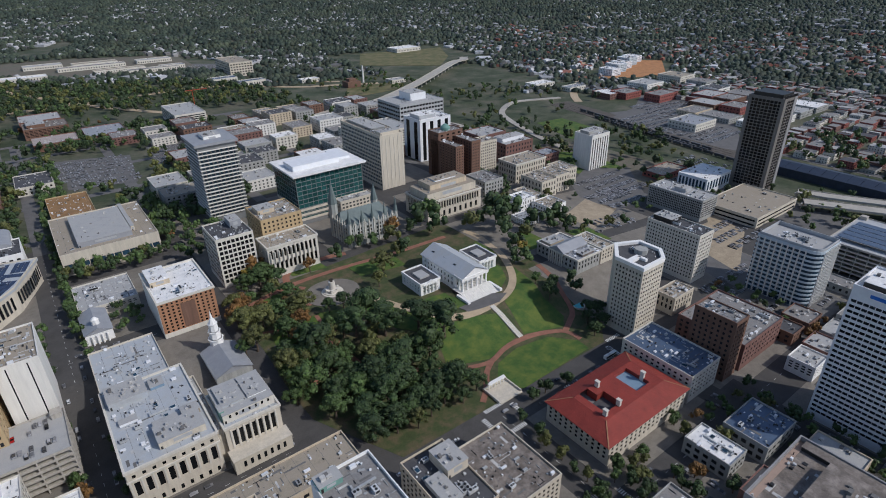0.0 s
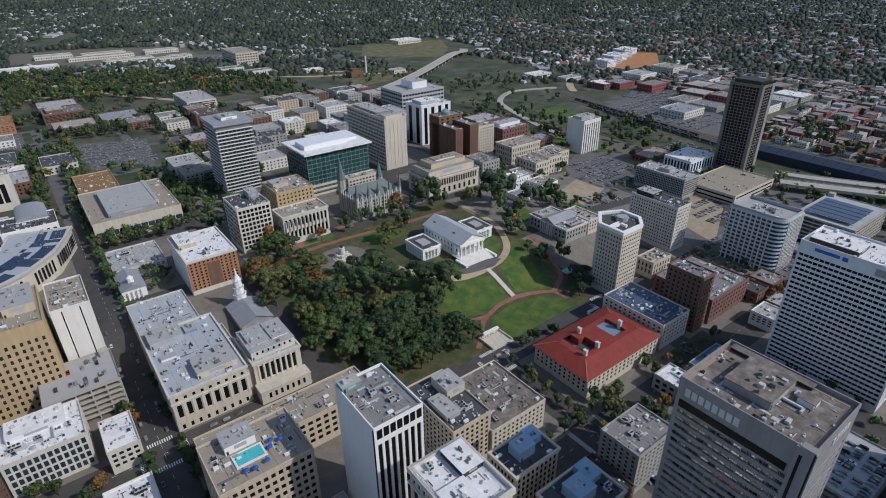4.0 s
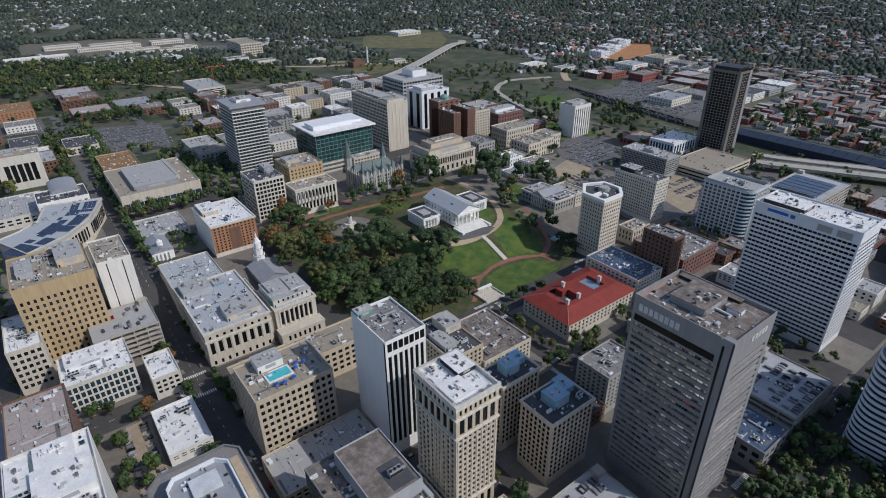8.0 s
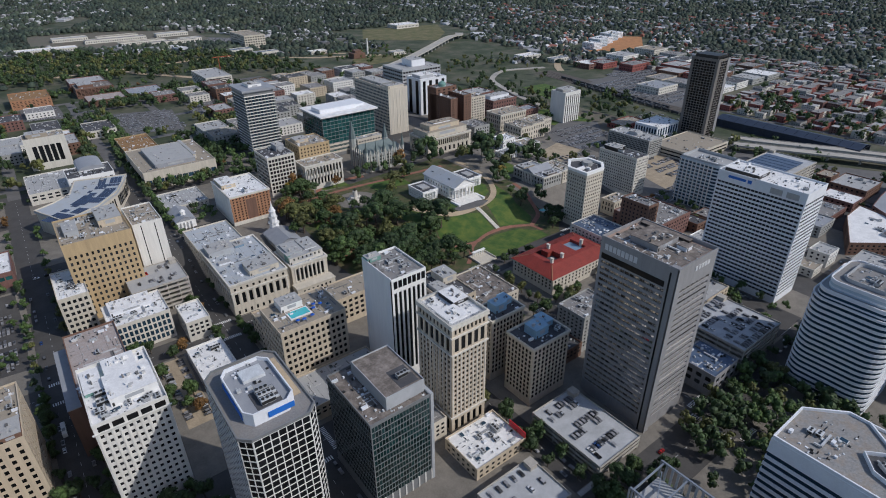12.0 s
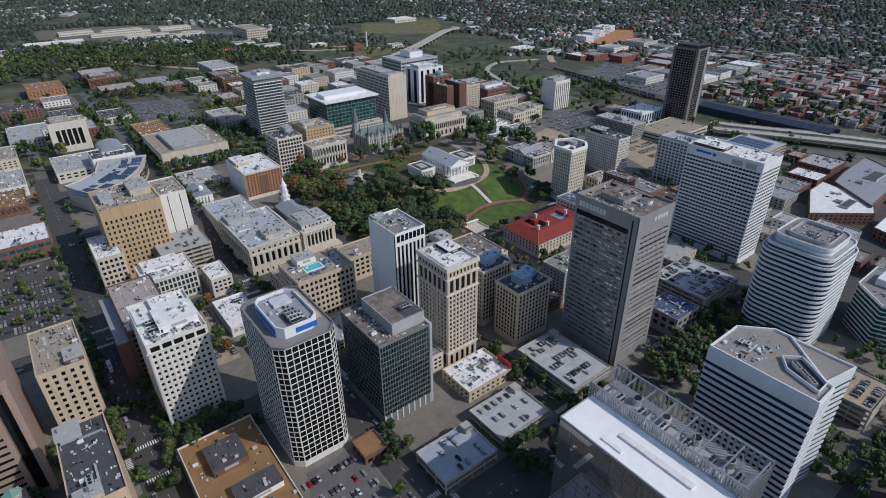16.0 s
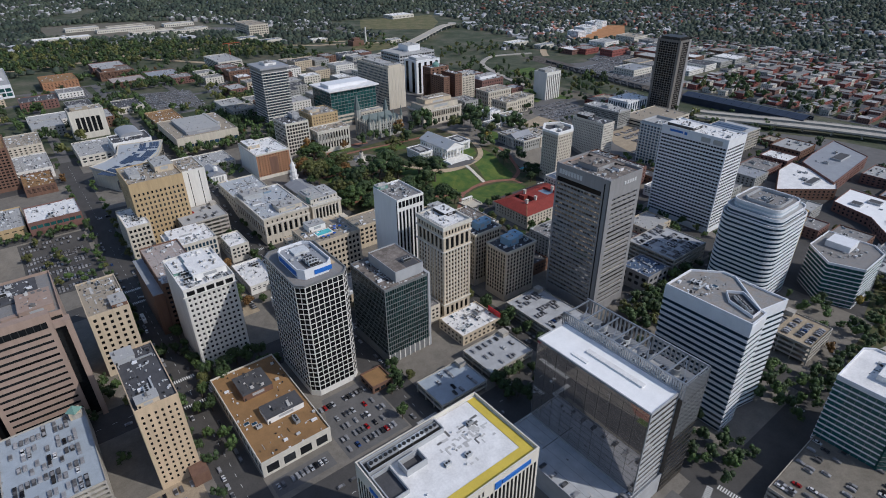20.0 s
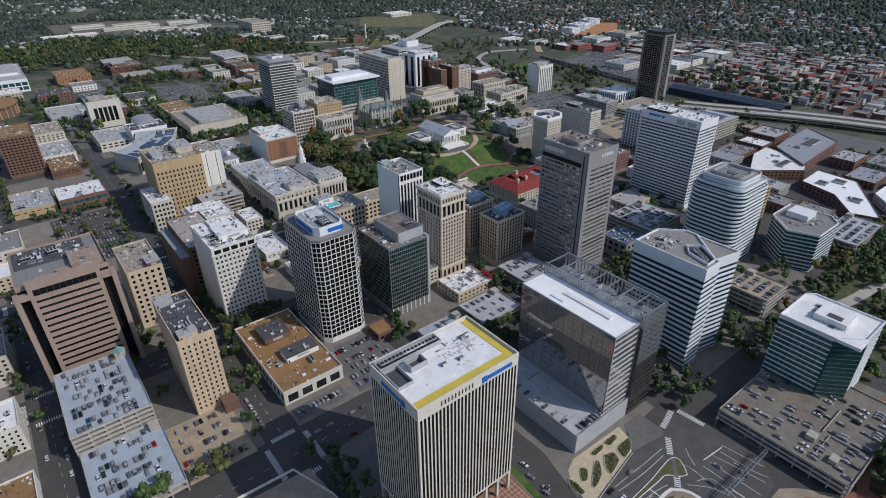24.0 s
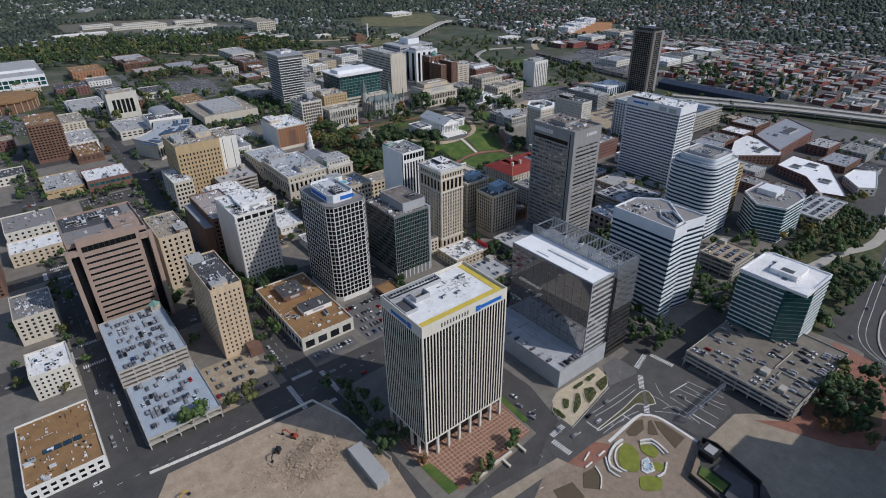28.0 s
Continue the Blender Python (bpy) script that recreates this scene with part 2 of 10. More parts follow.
def part(name, mb, mats, parent, label=""):
    """One mesh under a thing; the mesh is given in world metres."""
    mats = (mats,) if isinstance(mats, str) else mats
    ob = new(name, mb.mesh(name, *mats))
    if parent is not None:
        bx, by, bz = parent["base"]
        ob.data.transform(Matrix.Translation((-bx, -by, -bz)))
        ob.parent = parent
        ob["base"] = (bx, by, bz)
    return tagged(ob, label)


def place(name, me, parent, x, y, z, rz=0.0, scale=None):
    """One more object on a shared mesh, under a thing, at a place in the world."""
    ob = new(name, me)
    bx, by, bz = parent["base"]
    ob.parent = parent
    ob.location, ob.rotation_euler = (x - bx, y - by, z - bz), (0, 0, rz)
    if scale:
        ob.scale = scale
    return ob


def facade(mb, p, u, width, z0, z1, cols, rows, fx, fz, depth=0.4, top=1.5, bot=4.0, ends=0.8, m=0):
    """A wall with real openings. p: its start, u: its way along; outside lies to the right of u. Gives the panes: centre, width, height, way."""
    nx, ny = u[1], -u[0]
    P = lambda s, z, d=0.0: (p[0] + u[0] * s - nx * d, p[1] + u[1] * s - ny * d, z)
    if cols < 1 or rows < 1:
        mb.quad(P(0, z0), P(width, z0), P(width, z1), P(0, z1), m)
        return []
    panes = []
    za, zb = z0 + bot, z1 - top
    cw, chh = (width - 2 * ends) / cols, (zb - za) / rows
    w, h = cw * fx, chh * fz
    last = z0
    for r in range(rows):
        lo = za + r * chh + (chh - h) / 2
        hi = lo + h
        mb.quad(P(0, last), P(width, last), P(width, lo), P(0, lo), m)
        s = 0.0
        for k in range(cols):
            a = ends + k * cw + (cw - w) / 2
            b = a + w
            mb.quad(P(s, lo), P(a, lo), P(a, hi), P(s, hi), m)
            mb.quad(P(a, lo), P(a, lo, depth), P(a, hi, depth), P(a, hi), m)
            mb.quad(P(b, lo, depth), P(b, lo), P(b, hi), P(b, hi, depth), m)
            mb.quad(P(a, lo), P(b, lo), P(b, lo, depth), P(a, lo, depth), m)
            mb.quad(P(a, hi, depth), P(b, hi, depth), P(b, hi), P(a, hi), m)
            c = P((a + b) / 2, (lo + hi) / 2, depth)
            panes.append((c, w, h, math.atan2(u[1], u[0])))
            s = b
        mb.quad(P(s, lo), P(width, lo), P(width, hi), P(s, hi), m)
        last = hi
    mb.quad(P(0, last), P(width, last), P(width, z1), P(0, z1), m)
    return panes


PANE = {}


def pane_mesh(w, h, glass):
    """A pane of glass of some thickness."""
    key = (round(w, 2), round(h, 2), glass)
    if key not in PANE:
        mb = MB()
        mb.box(-w / 2, w / 2, 0, 0.08, -h / 2, h / 2, 0)
        PANE[key] = mb.mesh("window", glass)
    return PANE[key]


def put_panes(panes, glass, parent, single=True, name="window"):
    if single:
        for c, w, h, a in panes:
            place(name, pane_mesh(w, h, glass), parent, *c, a)
    elif panes:
        mb = MB()
        for c, w, h, a in panes:
            ux, uy = math.cos(a) * w / 2, math.sin(a) * w / 2
            mb.quad((c[0] - ux, c[1] - uy, c[2] - h / 2), (c[0] + ux, c[1] + uy, c[2] - h / 2), (c[0] + ux, c[1] + uy, c[2] + h / 2), (c[0] - ux, c[1] - uy, c[2] + h / 2))
        tagged(part("glazing", mb, glass, parent), kind="stuff")


def unit_meshes():
    """Roof plant: two sizes of air conditioner, a vent, a duct, a hatch."""
    out = []
    mb = MB()
    mb.box(-1.6, 1.6, -1.1, 1.1, 0.2, 1.7)
    mb.box(-1.7, 1.7, -1.2, 1.2, 1.7, 1.8)
    mb.tube(-0.7, 0, 1.8, 2.0, 0.55, 10, 1)
    mb.tube(0.7, 0, 1.8, 2.0, 0.55, 10, 1)
    mb.box(-1.65, -1.6, -0.9, 0.9, 0.4, 1.5, 1)
    mb.box(-1.5, 1.5, -1.0, 1.0, 0, 0.2, 1)
    out.append(mb.mesh("rooftop_unit", "unit_metal", "dark_metal"))
    mb = MB()
    mb.box(-3.0, 3.0, -1.4, 1.4, 0.3, 2.5)
    mb.box(-3.0, 3.0, -1.5, -1.4, 0.6, 2.2, 1)
    for k in range(3):
        mb.tube(-2 + 2 * k, 0, 2.5, 2.9, 0.75, 10, 1)
    mb.box(3.0, 5.0, -0.5, 0.5, 0.5, 1.3)
    mb.box(-2.8, 2.8, -1.2, 1.2, 0, 0.3, 1)
    out.append(mb.mesh("rooftop_unit", "unit_metal", "dark_metal"))
    mb = MB()
    mb.tube(0, 0, 0, 0.9, 0.3, 8)
    mb.tube(0, 0, 0.9, 1.2, 0.55, 8, 0, 0.2)
    out.append(mb.mesh("roof_vent", "unit_metal"))
    mb = MB()
    mb.box(-5, 5, -0.45, 0.45, 0.4, 1.2)
    mb.box(-5, -4.2, -0.45, 2.6, 0.4, 1.2)
    for k in range(4):
        mb.box(-4 + 2.6 * k, -3.8 + 2.6 * k, -0.4, 0.4, 0, 0.4, 1)
    out.append(mb.mesh("roof_duct", "unit_metal", "dark_metal"))
    mb = MB()
    mb.box(-1.2, 1.2, -1.6, 1.6, 0, 0.5)
    mb.box(-1.0, 1.0, -1.4, 1.4, 0.5, 0.62, 1)
    out.append(mb.mesh("roof_hatch", "unit_metal", "blue_glass"))
    return out


UNITS = unit_meshes()
UNIT_NAMES = ("rooftop_unit", "rooftop_unit", "roof_vent", "roof_duct", "roof_hatch")
RECTS = []


def roof_units(parent, x0, x1, y0, y1, z, n, avoid=(), seed=0):
    rng = random.Random(int(x0 * 7 + y0 * 13) + seed)
    done = 0
    for _ in range(n * 6):
        if done >= n or x1 - x0 < 5 or y1 - y0 < 5:
            break
        k = rng.choice((0, 0, 1, 2, 2, 2, 3, 4))
        x, y = rng.uniform(x0 + 2.5, x1 - 2.5), rng.uniform(y0 + 2.5, y1 - 2.5)
        if (k in (1, 3)) and (x1 - x0 < 16 or y1 - y0 < 16):
            k = 0
        if any(a - 2 < x < b + 2 and c - 2 < y < d + 2 for a, b, c, d in avoid):
            continue
        if k in (1, 3) and not (x0 + 6 < x < x1 - 6 and y0 + 6 < y < y1 - 6):
            k = 2
        place(UNIT_NAMES[k], UNITS[k], parent, x, y, z, rng.choice((0, math.pi / 2)))
        done += 1


def building(name, label, x0, x1, y0, y1, z1, wall, glass, roof, rows, cx, cy, fx=0.6, fz=0.55, depth=0.2, top=2.0, bot=4.5, ends=1.0, parapet=1.0,
             units=6, tower=(), cat="building", single="xy", cornice=None, z0=None, group="", fx2=None, ring=0.45, cap=None, levels=(), roof_top=None):
    """A block with openings in all four walls, a roof behind a parapet, roof plant, and blocks (tower) on its roof."""
    zb = (min(gz(x, y) for x in (x0, x1) for y in (y0, y1)) if z0 is None else z0) - 0.6
    RECTS.append((x0, x1, y0, y1))
    e = thing(name, (x0 + x1) / 2, (y0 + y1) / 2, zb, label, cat, group)
    w, d = x1 - x0, y1 - y0
    mb = MB()
    fy = fx if fx2 is None else fx2
    if levels:
        stack, za = [[], [], [], []], zb
        for zt, nx, ny, lx, lz in levels + ((z1, 0, 0, 0, 0),):
            for i, (q, u, span, n) in enumerate((((x0, y1), (0, -1), d, nx), ((x0, y0), (1, 0), w, ny), ((x1, y0), (0, 1), d, nx), ((x1, y1), (-1, 0), w, ny))):
                stack[i] += facade(mb, q, u, span, za, zt, n, 1, lx, lz, depth, 0, 0, ends)
            za = zt
    px = facade(mb, (x0, y1), (0, -1), d, zb, z1, cx, rows, fx, fz, depth, top, bot, ends) if not levels else stack[0]
    py = facade(mb, (x0, y0), (1, 0), w, zb, z1, cy, rows, fy, fz, depth, top, bot, ends) if not levels else stack[1]
    rest = facade(mb, (x1, y0), (0, 1), d, zb, z1, cx, rows, fx, fz, depth, top, bot, ends) if not levels else stack[2]
    rest += facade(mb, (x1, y1), (-1, 0), w, zb, z1, cy, rows, fy, fz, depth, top, bot, ends) if not levels else stack[3]
    part("wall", mb, wall, e)
    t = ring
    zr = z1 - parapet
    mb = MB()
    mb.box(x0 + 0.02, x1 - 0.02, y0 + 0.02, y1 - 0.02, zr - 0.5, zr)
    rp = random.Random(int(x0 * 3 + y1 * 5))
    for k in range(min(26, int(w * d / 60)) if single and roof not in ("white_roof", "white_membrane", "dark_roof", "brown_roof") else 0):
        a, b = rp.uniform(0.12, 0.9), rp.uniform(0.3, 1.6) * rp.choice((1, 2, 4))
        if rp.random() < 0.5:
            a, b = b, a
        px0, py0 = rp.uniform(x0 + 0.8, max(x0 + 0.9, x1 - 0.8 - 2 * a)), rp.uniform(y0 + 0.8, max(y0 + 0.9, y1 - 0.8 - 2 * b))
        if px0 + 2 * a < x1 - 0.6 and py0 + 2 * b < y1 - 0.6:
            mb.box(px0, px0 + 2 * a, py0, py0 + 2 * b, zr, zr + 0.02 + 0.004 * k, rp.choice((1, 2)))
    for k in range(1, int(w / 7) if single and roof not in ("white_roof", "white_membrane", "brown_roof") else 0):
        mb.box(x0 + k * 7 - 0.07, x0 + k * 7 + 0.07, y0 + 0.5, y1 - 0.5, zr, zr + 0.012, 1)
    if not single:
        for k in range(min(30, int(w * d / 45))):
            q, u = rp.uniform(x0 + 1.5, x1 - 3.5), rp.uniform(y0 + 1.5, y1 - 3.5)
            mb.box(q, q + rp.uniform(0.5, 2.6), u, u + rp.uniform(0.5, 2.2), zr, zr + rp.choice((0.03, 0.03, 0.5, 1.1, 1.6)) + 0.003 * k, rp.choice((1, 2, 2)))
    part("roof", mb, (roof, "roof_patch_dark", "roof_patch_light"), e)
    mb = MB()
    g = 0.06 if cornice is None else 0.7
    out = [(x0 - g, y0 - g), (x1 + g, y0 - g), (x1 + g, y1 + g), (x0 - g, y1 + g)]
    inn = [(x0 + t, y0 + t), (x1 - t, y0 + t), (x1 - t, y1 - t), (x0 + t, y1 - t)]
    mb.ring(out, inn, zr - 0.4, z1 + 0.12)
    if cornice is not None:
        mb.ring(out, [(x0, y0), (x1, y0), (x1, y1), (x0, y1)], zr - 0.5, zr - 0.4)
    part("cornice" if cornice is not None else "parapet", mb, cornice or wall, e)
    if cap is None:
        cap = 40 if y1 < 260 and -290 < x0 < 240 else 18 if y1 < 460 and x0 < 420 else 0
    front = sorted([q for q in (px if "x" in single else []) + (py if "y" in single else [])], key=lambda q: -q[0][2])
    rest += (px if "x" not in single else []) + (py if "y" not in single else [])
    put_panes(front[:cap], glass, e)
    put_panes(front[cap:] + rest, glass, e, False)
    avoid = []
    for a, b, c, dd, h, mt in tower:
        bx0, bx1, by0, by1 = x0 + a * w, x0 + b * w, y0 + c * d, y0 + dd * d
        avoid.append((bx0, bx1, by0, by1))
        mb = MB()
        mb.box(bx0, bx1, by0, by1, zr, zr + h)
        house = part("penthouse", mb, mt, e)
        mb = MB()
        mb.box(bx0 - 0.2, bx1 + 0.2, by0 - 0.2, by1 + 0.2, zr + h, zr + h + 0.3)
        if (bx1 - bx0) > 6 and (by1 - by0) > 6:
            for k in range(min(22, int((bx1 - bx0) * (by1 - by0) / 14))):
                q, u = rp.uniform(bx0 + 0.8, bx1 - 3.0), rp.uniform(by0 + 0.8, by1 - 3.0)
                mb.box(q, q + rp.uniform(0.3, 2.2), u, u + rp.uniform(0.3, 2.2), zr + h + 0.3, zr + h + 0.33 + rp.choice((0, 0, 0.5, 0.9, 1.5)) + 0.003 * k, rp.choice((0, 1, 2)))
        part("roof_cap", mb, (roof_top or ("pale_roof" if roof != "white_roof" else "white_roof"), "roof_patch_dark", "roof_patch_light"), house)
        if h > 2:
            mb = MB()
            mb.box(bx0 + 0.6, bx0 + 1.6, by0 - 0.06, by0, zr, zr + min(2.1, h * 0.8))
            part("door", mb, "dark_metal", house)
        if h > 2.4 and single:
            mb = MB()
            mb.box(bx0 + (bx1 - bx0) * 0.3, bx0 + (bx1 - bx0) * 0.7, by0 - 0.08, by0, zr + h * 0.35, zr + h * 0.8)
            part("louvre", mb, "grey_panel", house)
    roof_units(e, x0 + 1, x1 - 1, y0 + 1, y1 - 1, zr, units, avoid)
    if single and units:
        clutter(e, x0, x1, y0, y1, zr, avoid)
    return e


def clutter(e, x0, x1, y0, y1, zr, avoid=()):
    """Small roof things that are too many to count: curbs, pipes, vents, conduits, walkway pads."""
    rc = random.Random(int(x0 * 11 + y0 * 3))
    mb = MB()
    for k in range(min(90, int((x1 - x0) * (y1 - y0) / 16))):
        x, y = rc.uniform(x0 + 1.2, x1 - 1.2), rc.uniform(y0 + 1.2, y1 - 1.2)
        if any(a - 1.5 < x < bb + 1.5 and c - 1.5 < y < dd + 1.5 for a, bb, c, dd in avoid):
            continue
        r = rc.random()
        if r < 0.5:
            s, t, h = rc.uniform(0.15, 0.7), rc.uniform(0.15, 0.7), rc.uniform(0.2, 1.1)
            mb.box(x - s, x + s, y - t, y + t, zr, zr + h, rc.choice((0, 0, 1, 2)))
        elif r < 0.72:
            mb.tube(x, y, zr, zr + rc.uniform(0.4, 1.4), rc.uniform(0.1, 0.3), 6, rc.choice((0, 1)))
        elif r < 0.9:
            n = rc.uniform(1.5, 5)
            if rc.random() < 0.5:
                mb.box(x, min(x + n, x1 - 1), y - 0.12, y + 0.12, zr + 0.1, zr + 0.34, rc.choice((0, 1)))
            else:
                mb.box(x - 0.12, x + 0.12, y, min(y + n, y1 - 1), zr + 0.1, zr + 0.34, rc.choice((0, 1)))
        else:
            s = rc.uniform(0.8, 1.8)
            mb.box(x - s, min(x + s, x1 - 0.8), y - 0.7, y + 0.7, zr + 0.1, zr + rc.uniform(0.9, 1.7), rc.choice((0, 2)))
    tagged(part("roof_clutter", mb, ("unit_metal", "dark_metal", "white_panel"), e), kind="stuff")


def inset(poly, d):
    """The polygon moved inwards by d (counter-clockwise)."""
    out = []
    k = len(poly)
    for i in range(k):
        (ax, ay), (bx, by), (cx, cy) = poly[i - 1], poly[i], poly[(i + 1) % k]
        l1, l2 = math.hypot(bx - ax, by - ay), math.hypot(cx - bx, cy - by)
        n1, n2 = (-(by - ay) / l1, (bx - ax) / l1), (-(cy - by) / l2, (cx - bx) / l2)
        s = 1 + n1[0] * n2[0] + n1[1] * n2[1]
        out.append((bx + d * (n1[0] + n2[0]) / s, by + d * (n1[1] + n2[1]) / s))
    return out


def banded(name, label, poly, z1, floors, band, glass, roof, frac=0.5, z0=None, top=3.0, bot=5.0, out=0.35, cat="office building", units=8, parapet=1.2, mullions=0):
    """A glass tower of any outline with a spandrel band at each floor."""
    xs, ys = [p[0] for p in poly], [p[1] for p in poly]
    zb = (min(gz(x, y) for x, y in poly) if z0 is None else z0) - 0.6
    RECTS.append((min(xs), max(xs), min(ys), max(ys)))
    e = thing(name, sum(xs) / len(xs), sum(ys) / len(ys), zb, label, cat)
    core = inset(poly, out)
    mb = MB()
    mb.prism(core, zb, z1 - parapet - 0.7)
    part("glass_wall", mb, glass, e)
    h = (z1 - top - zb - bot) / floors
    for k in range(floors + 1):
        a = zb + bot + k * h
        b = a + h * frac if k < floors else z1
        mb = MB()
        mb.ring(poly, inset(poly, out + 0.3), a, b)
        mb.ring(inset(poly, out + 0.3), poly, a, a + 0.01)
        part("spandrel", mb, band, e)
    mb = MB()
    mb.ring(poly, inset(poly, out + 0.3), zb, zb + 1.0)
    part("plinth", mb, band, e)
    mb = MB()
    zr = z1 - parapet
    mb.prism(inset(poly, 0.5), zr - 0.6, zr)
    part("roof", mb, roof, e)
    if mullions:
        mb = MB()
        k = len(poly)
        for i in range(k):
            (ax, ay), (bx, by) = core[i], core[(i + 1) % k]
            n = max(1, int(math.hypot(bx - ax, by - ay) / mullions))
            for j in range(1, n):
                x, y = ax + (bx - ax) * j / n, ay + (by - ay) * j / n
                mb.box(x - 0.08, x + 0.08, y - 0.08, y + 0.08, zb, z1 - 1)
        part("mullions", mb, "steel", e)
    w, d = max(xs) - min(xs), max(ys) - min(ys)
    roof_units(e, min(xs) + w * 0.2, max(xs) - w * 0.2, min(ys) + d * 0.2, max(ys) - d * 0.2, zr, units)
    if units:
        clutter(e, min(xs) + w * 0.2, max(xs) - w * 0.2, min(ys) + d * 0.2, max(ys) - d * 0.2, zr)
    return e


def clear(x0, x1, y0, y1, pad=6):
    return not any(x0 - pad < b and x1 + pad > a and y0 - pad < d and y1 + pad > c for a, b, c, d in RECTS)


def poly_building(name, label, poly, z1, wall, roof, rows=2, bay=5.0, cat="building", units=4, well=()):
    """A low block of any outline (counter-clockwise) with openings, parapet, roof and roof plant."""
    xs, ys = [p[0] for p in poly], [p[1] for p in poly]
    zb = min(gz(x, y) for x, y in poly) - 0.6
    RECTS.append((min(xs), max(xs), min(ys), max(ys)))
    e = thing(name, sum(xs) / len(xs), sum(ys) / len(ys), zb, label, cat)
    mb, panes = MB(), []
    for i in range(len(poly)):
        (ax, ay), (bx, by) = poly[i], poly[(i + 1) % len(poly)]
        L = math.hypot(bx - ax, by - ay)
        panes += facade(mb, (ax, ay), ((bx - ax) / L, (by - ay) / L), L, zb, z1, max(1, int(L / bay)), rows, 0.45, 0.5, 0.25, 1.6, 1.6, 0.6)
    part("wall", mb, wall, e)
    put_panes(panes, "dark_glass", e, False)
    mb = MB()
    mb.prism(inset(poly, 0.05), z1 - 1.3, z1 - 0.8)
    part("roof", mb, roof, e)
    mb = MB()
    mb.ring(inset(poly, -0.06), inset(poly, 0.45), z1 - 1.0, z1 + 0.12)
    part("parapet", mb, wall, e)
    for a, b, c, d in well:
        mb = MB()
        mb.box(a, b, c, d, z1 - 0.8, z1 + 1.4)
        mb.box(a + 0.5, b - 0.5, c + 0.5, d - 0.5, z1 + 1.4, z1 + 1.45, 1)
        part("plant_well", mb, ("grey_panel", "dark_roof"), e)
    cx, cy = sum(xs) / len(xs), sum(ys) / len(ys)
    roof_units(e, cx - (max(xs) - min(xs)) * 0.22, cx + (max(xs) - min(xs)) * 0.22, cy - (max(ys) - min(ys)) * 0.22, cy + (max(ys) - min(ys)) * 0.22, z1 - 0.8, units, well)
    return e


CAR_SPOTS = []


def garage(label, x0, x1, y0, y1, z1, levels, deck="garage_deck", wall="garage_concrete", rows=3, fill=0.55, seed=1, cars=True, group=""):
    """An open parking garage: slabs, spandrels and columns, with cars on its top deck."""
    zb = min(gz(x, y) for x in (x0, x1) for y in (y0, y1)) - 0.5
    RECTS.append((x0, x1, y0, y1))
    e = thing("parking_garage", (x0 + x1) / 2, (y0 + y1) / 2, zb, label, "garage", group)
    h = (z1 - zb - 0.5) / levels
    for k in range(levels + 1):
        z = zb + 0.5 + k * h
        mb = MB()
        mb.box(x0 + 0.3, x1 - 0.3, y0 + 0.3, y1 - 0.3, z - 0.45, z)
        part("deck", mb, deck if k == levels else wall, e)
        if k:
            mb = MB()
            P = [(x0, y0), (x1, y0), (x1, y1), (x0, y1)]
            mb.ring(P, inset(P, 0.3), z - 0.7, z + 1.0)
            mb.ring(inset(P, 0.3), P, z - 0.7, z - 0.69)
            part("spandrel", mb, wall, e)
    me = MB()
    me.box(-0.35, 0.35, -0.35, 0.35, 0, z1 - zb)
    me = me.mesh("column", wall)
    nx, ny = max(2, int((x1 - x0) / 8)), max(2, int((y1 - y0) / 8))
    for i in range(nx + 1):
        for j in range(ny + 1):
            if i in (0, nx) or j in (0, ny):
                place("column", me, e, x0 + 0.5 + (x1 - x0 - 1) * i / nx, y0 + 0.5 + (y1 - y0 - 1) * j / ny, zb)
    mb = MB()
    mb.box(x1 - 6.5, x1 - 1.5, y1 - 7, y1 - 1.5, z1, z1 + 3.2)
    mb.box(x1 - 6.8, x1 - 1.2, y1 - 7.3, y1 - 1.2, z1 + 3.2, z1 + 3.5)
    part("stair_tower", mb, wall, e)
    if cars:
        rng = random.Random(seed)
        for r in range(rows):
            yy = y0 + (y1 - y0) * (r + 0.5) / rows
            n = int((x1 - x0 - 8) / 2.7)
            for k in range(n):
                for off in ((-2.5, 2.5) if (y1 - y0) / rows > 11 else (0,)):
                    if rng.random() < fill and not (x0 + 5.35 + k * 2.7 > x1 - 8 and yy > y1 - 10):
                        CAR_SPOTS.append((x0 + 5.35 + k * 2.7, yy + off, z1, 90 + rng.choice((0, 180))))
    return e


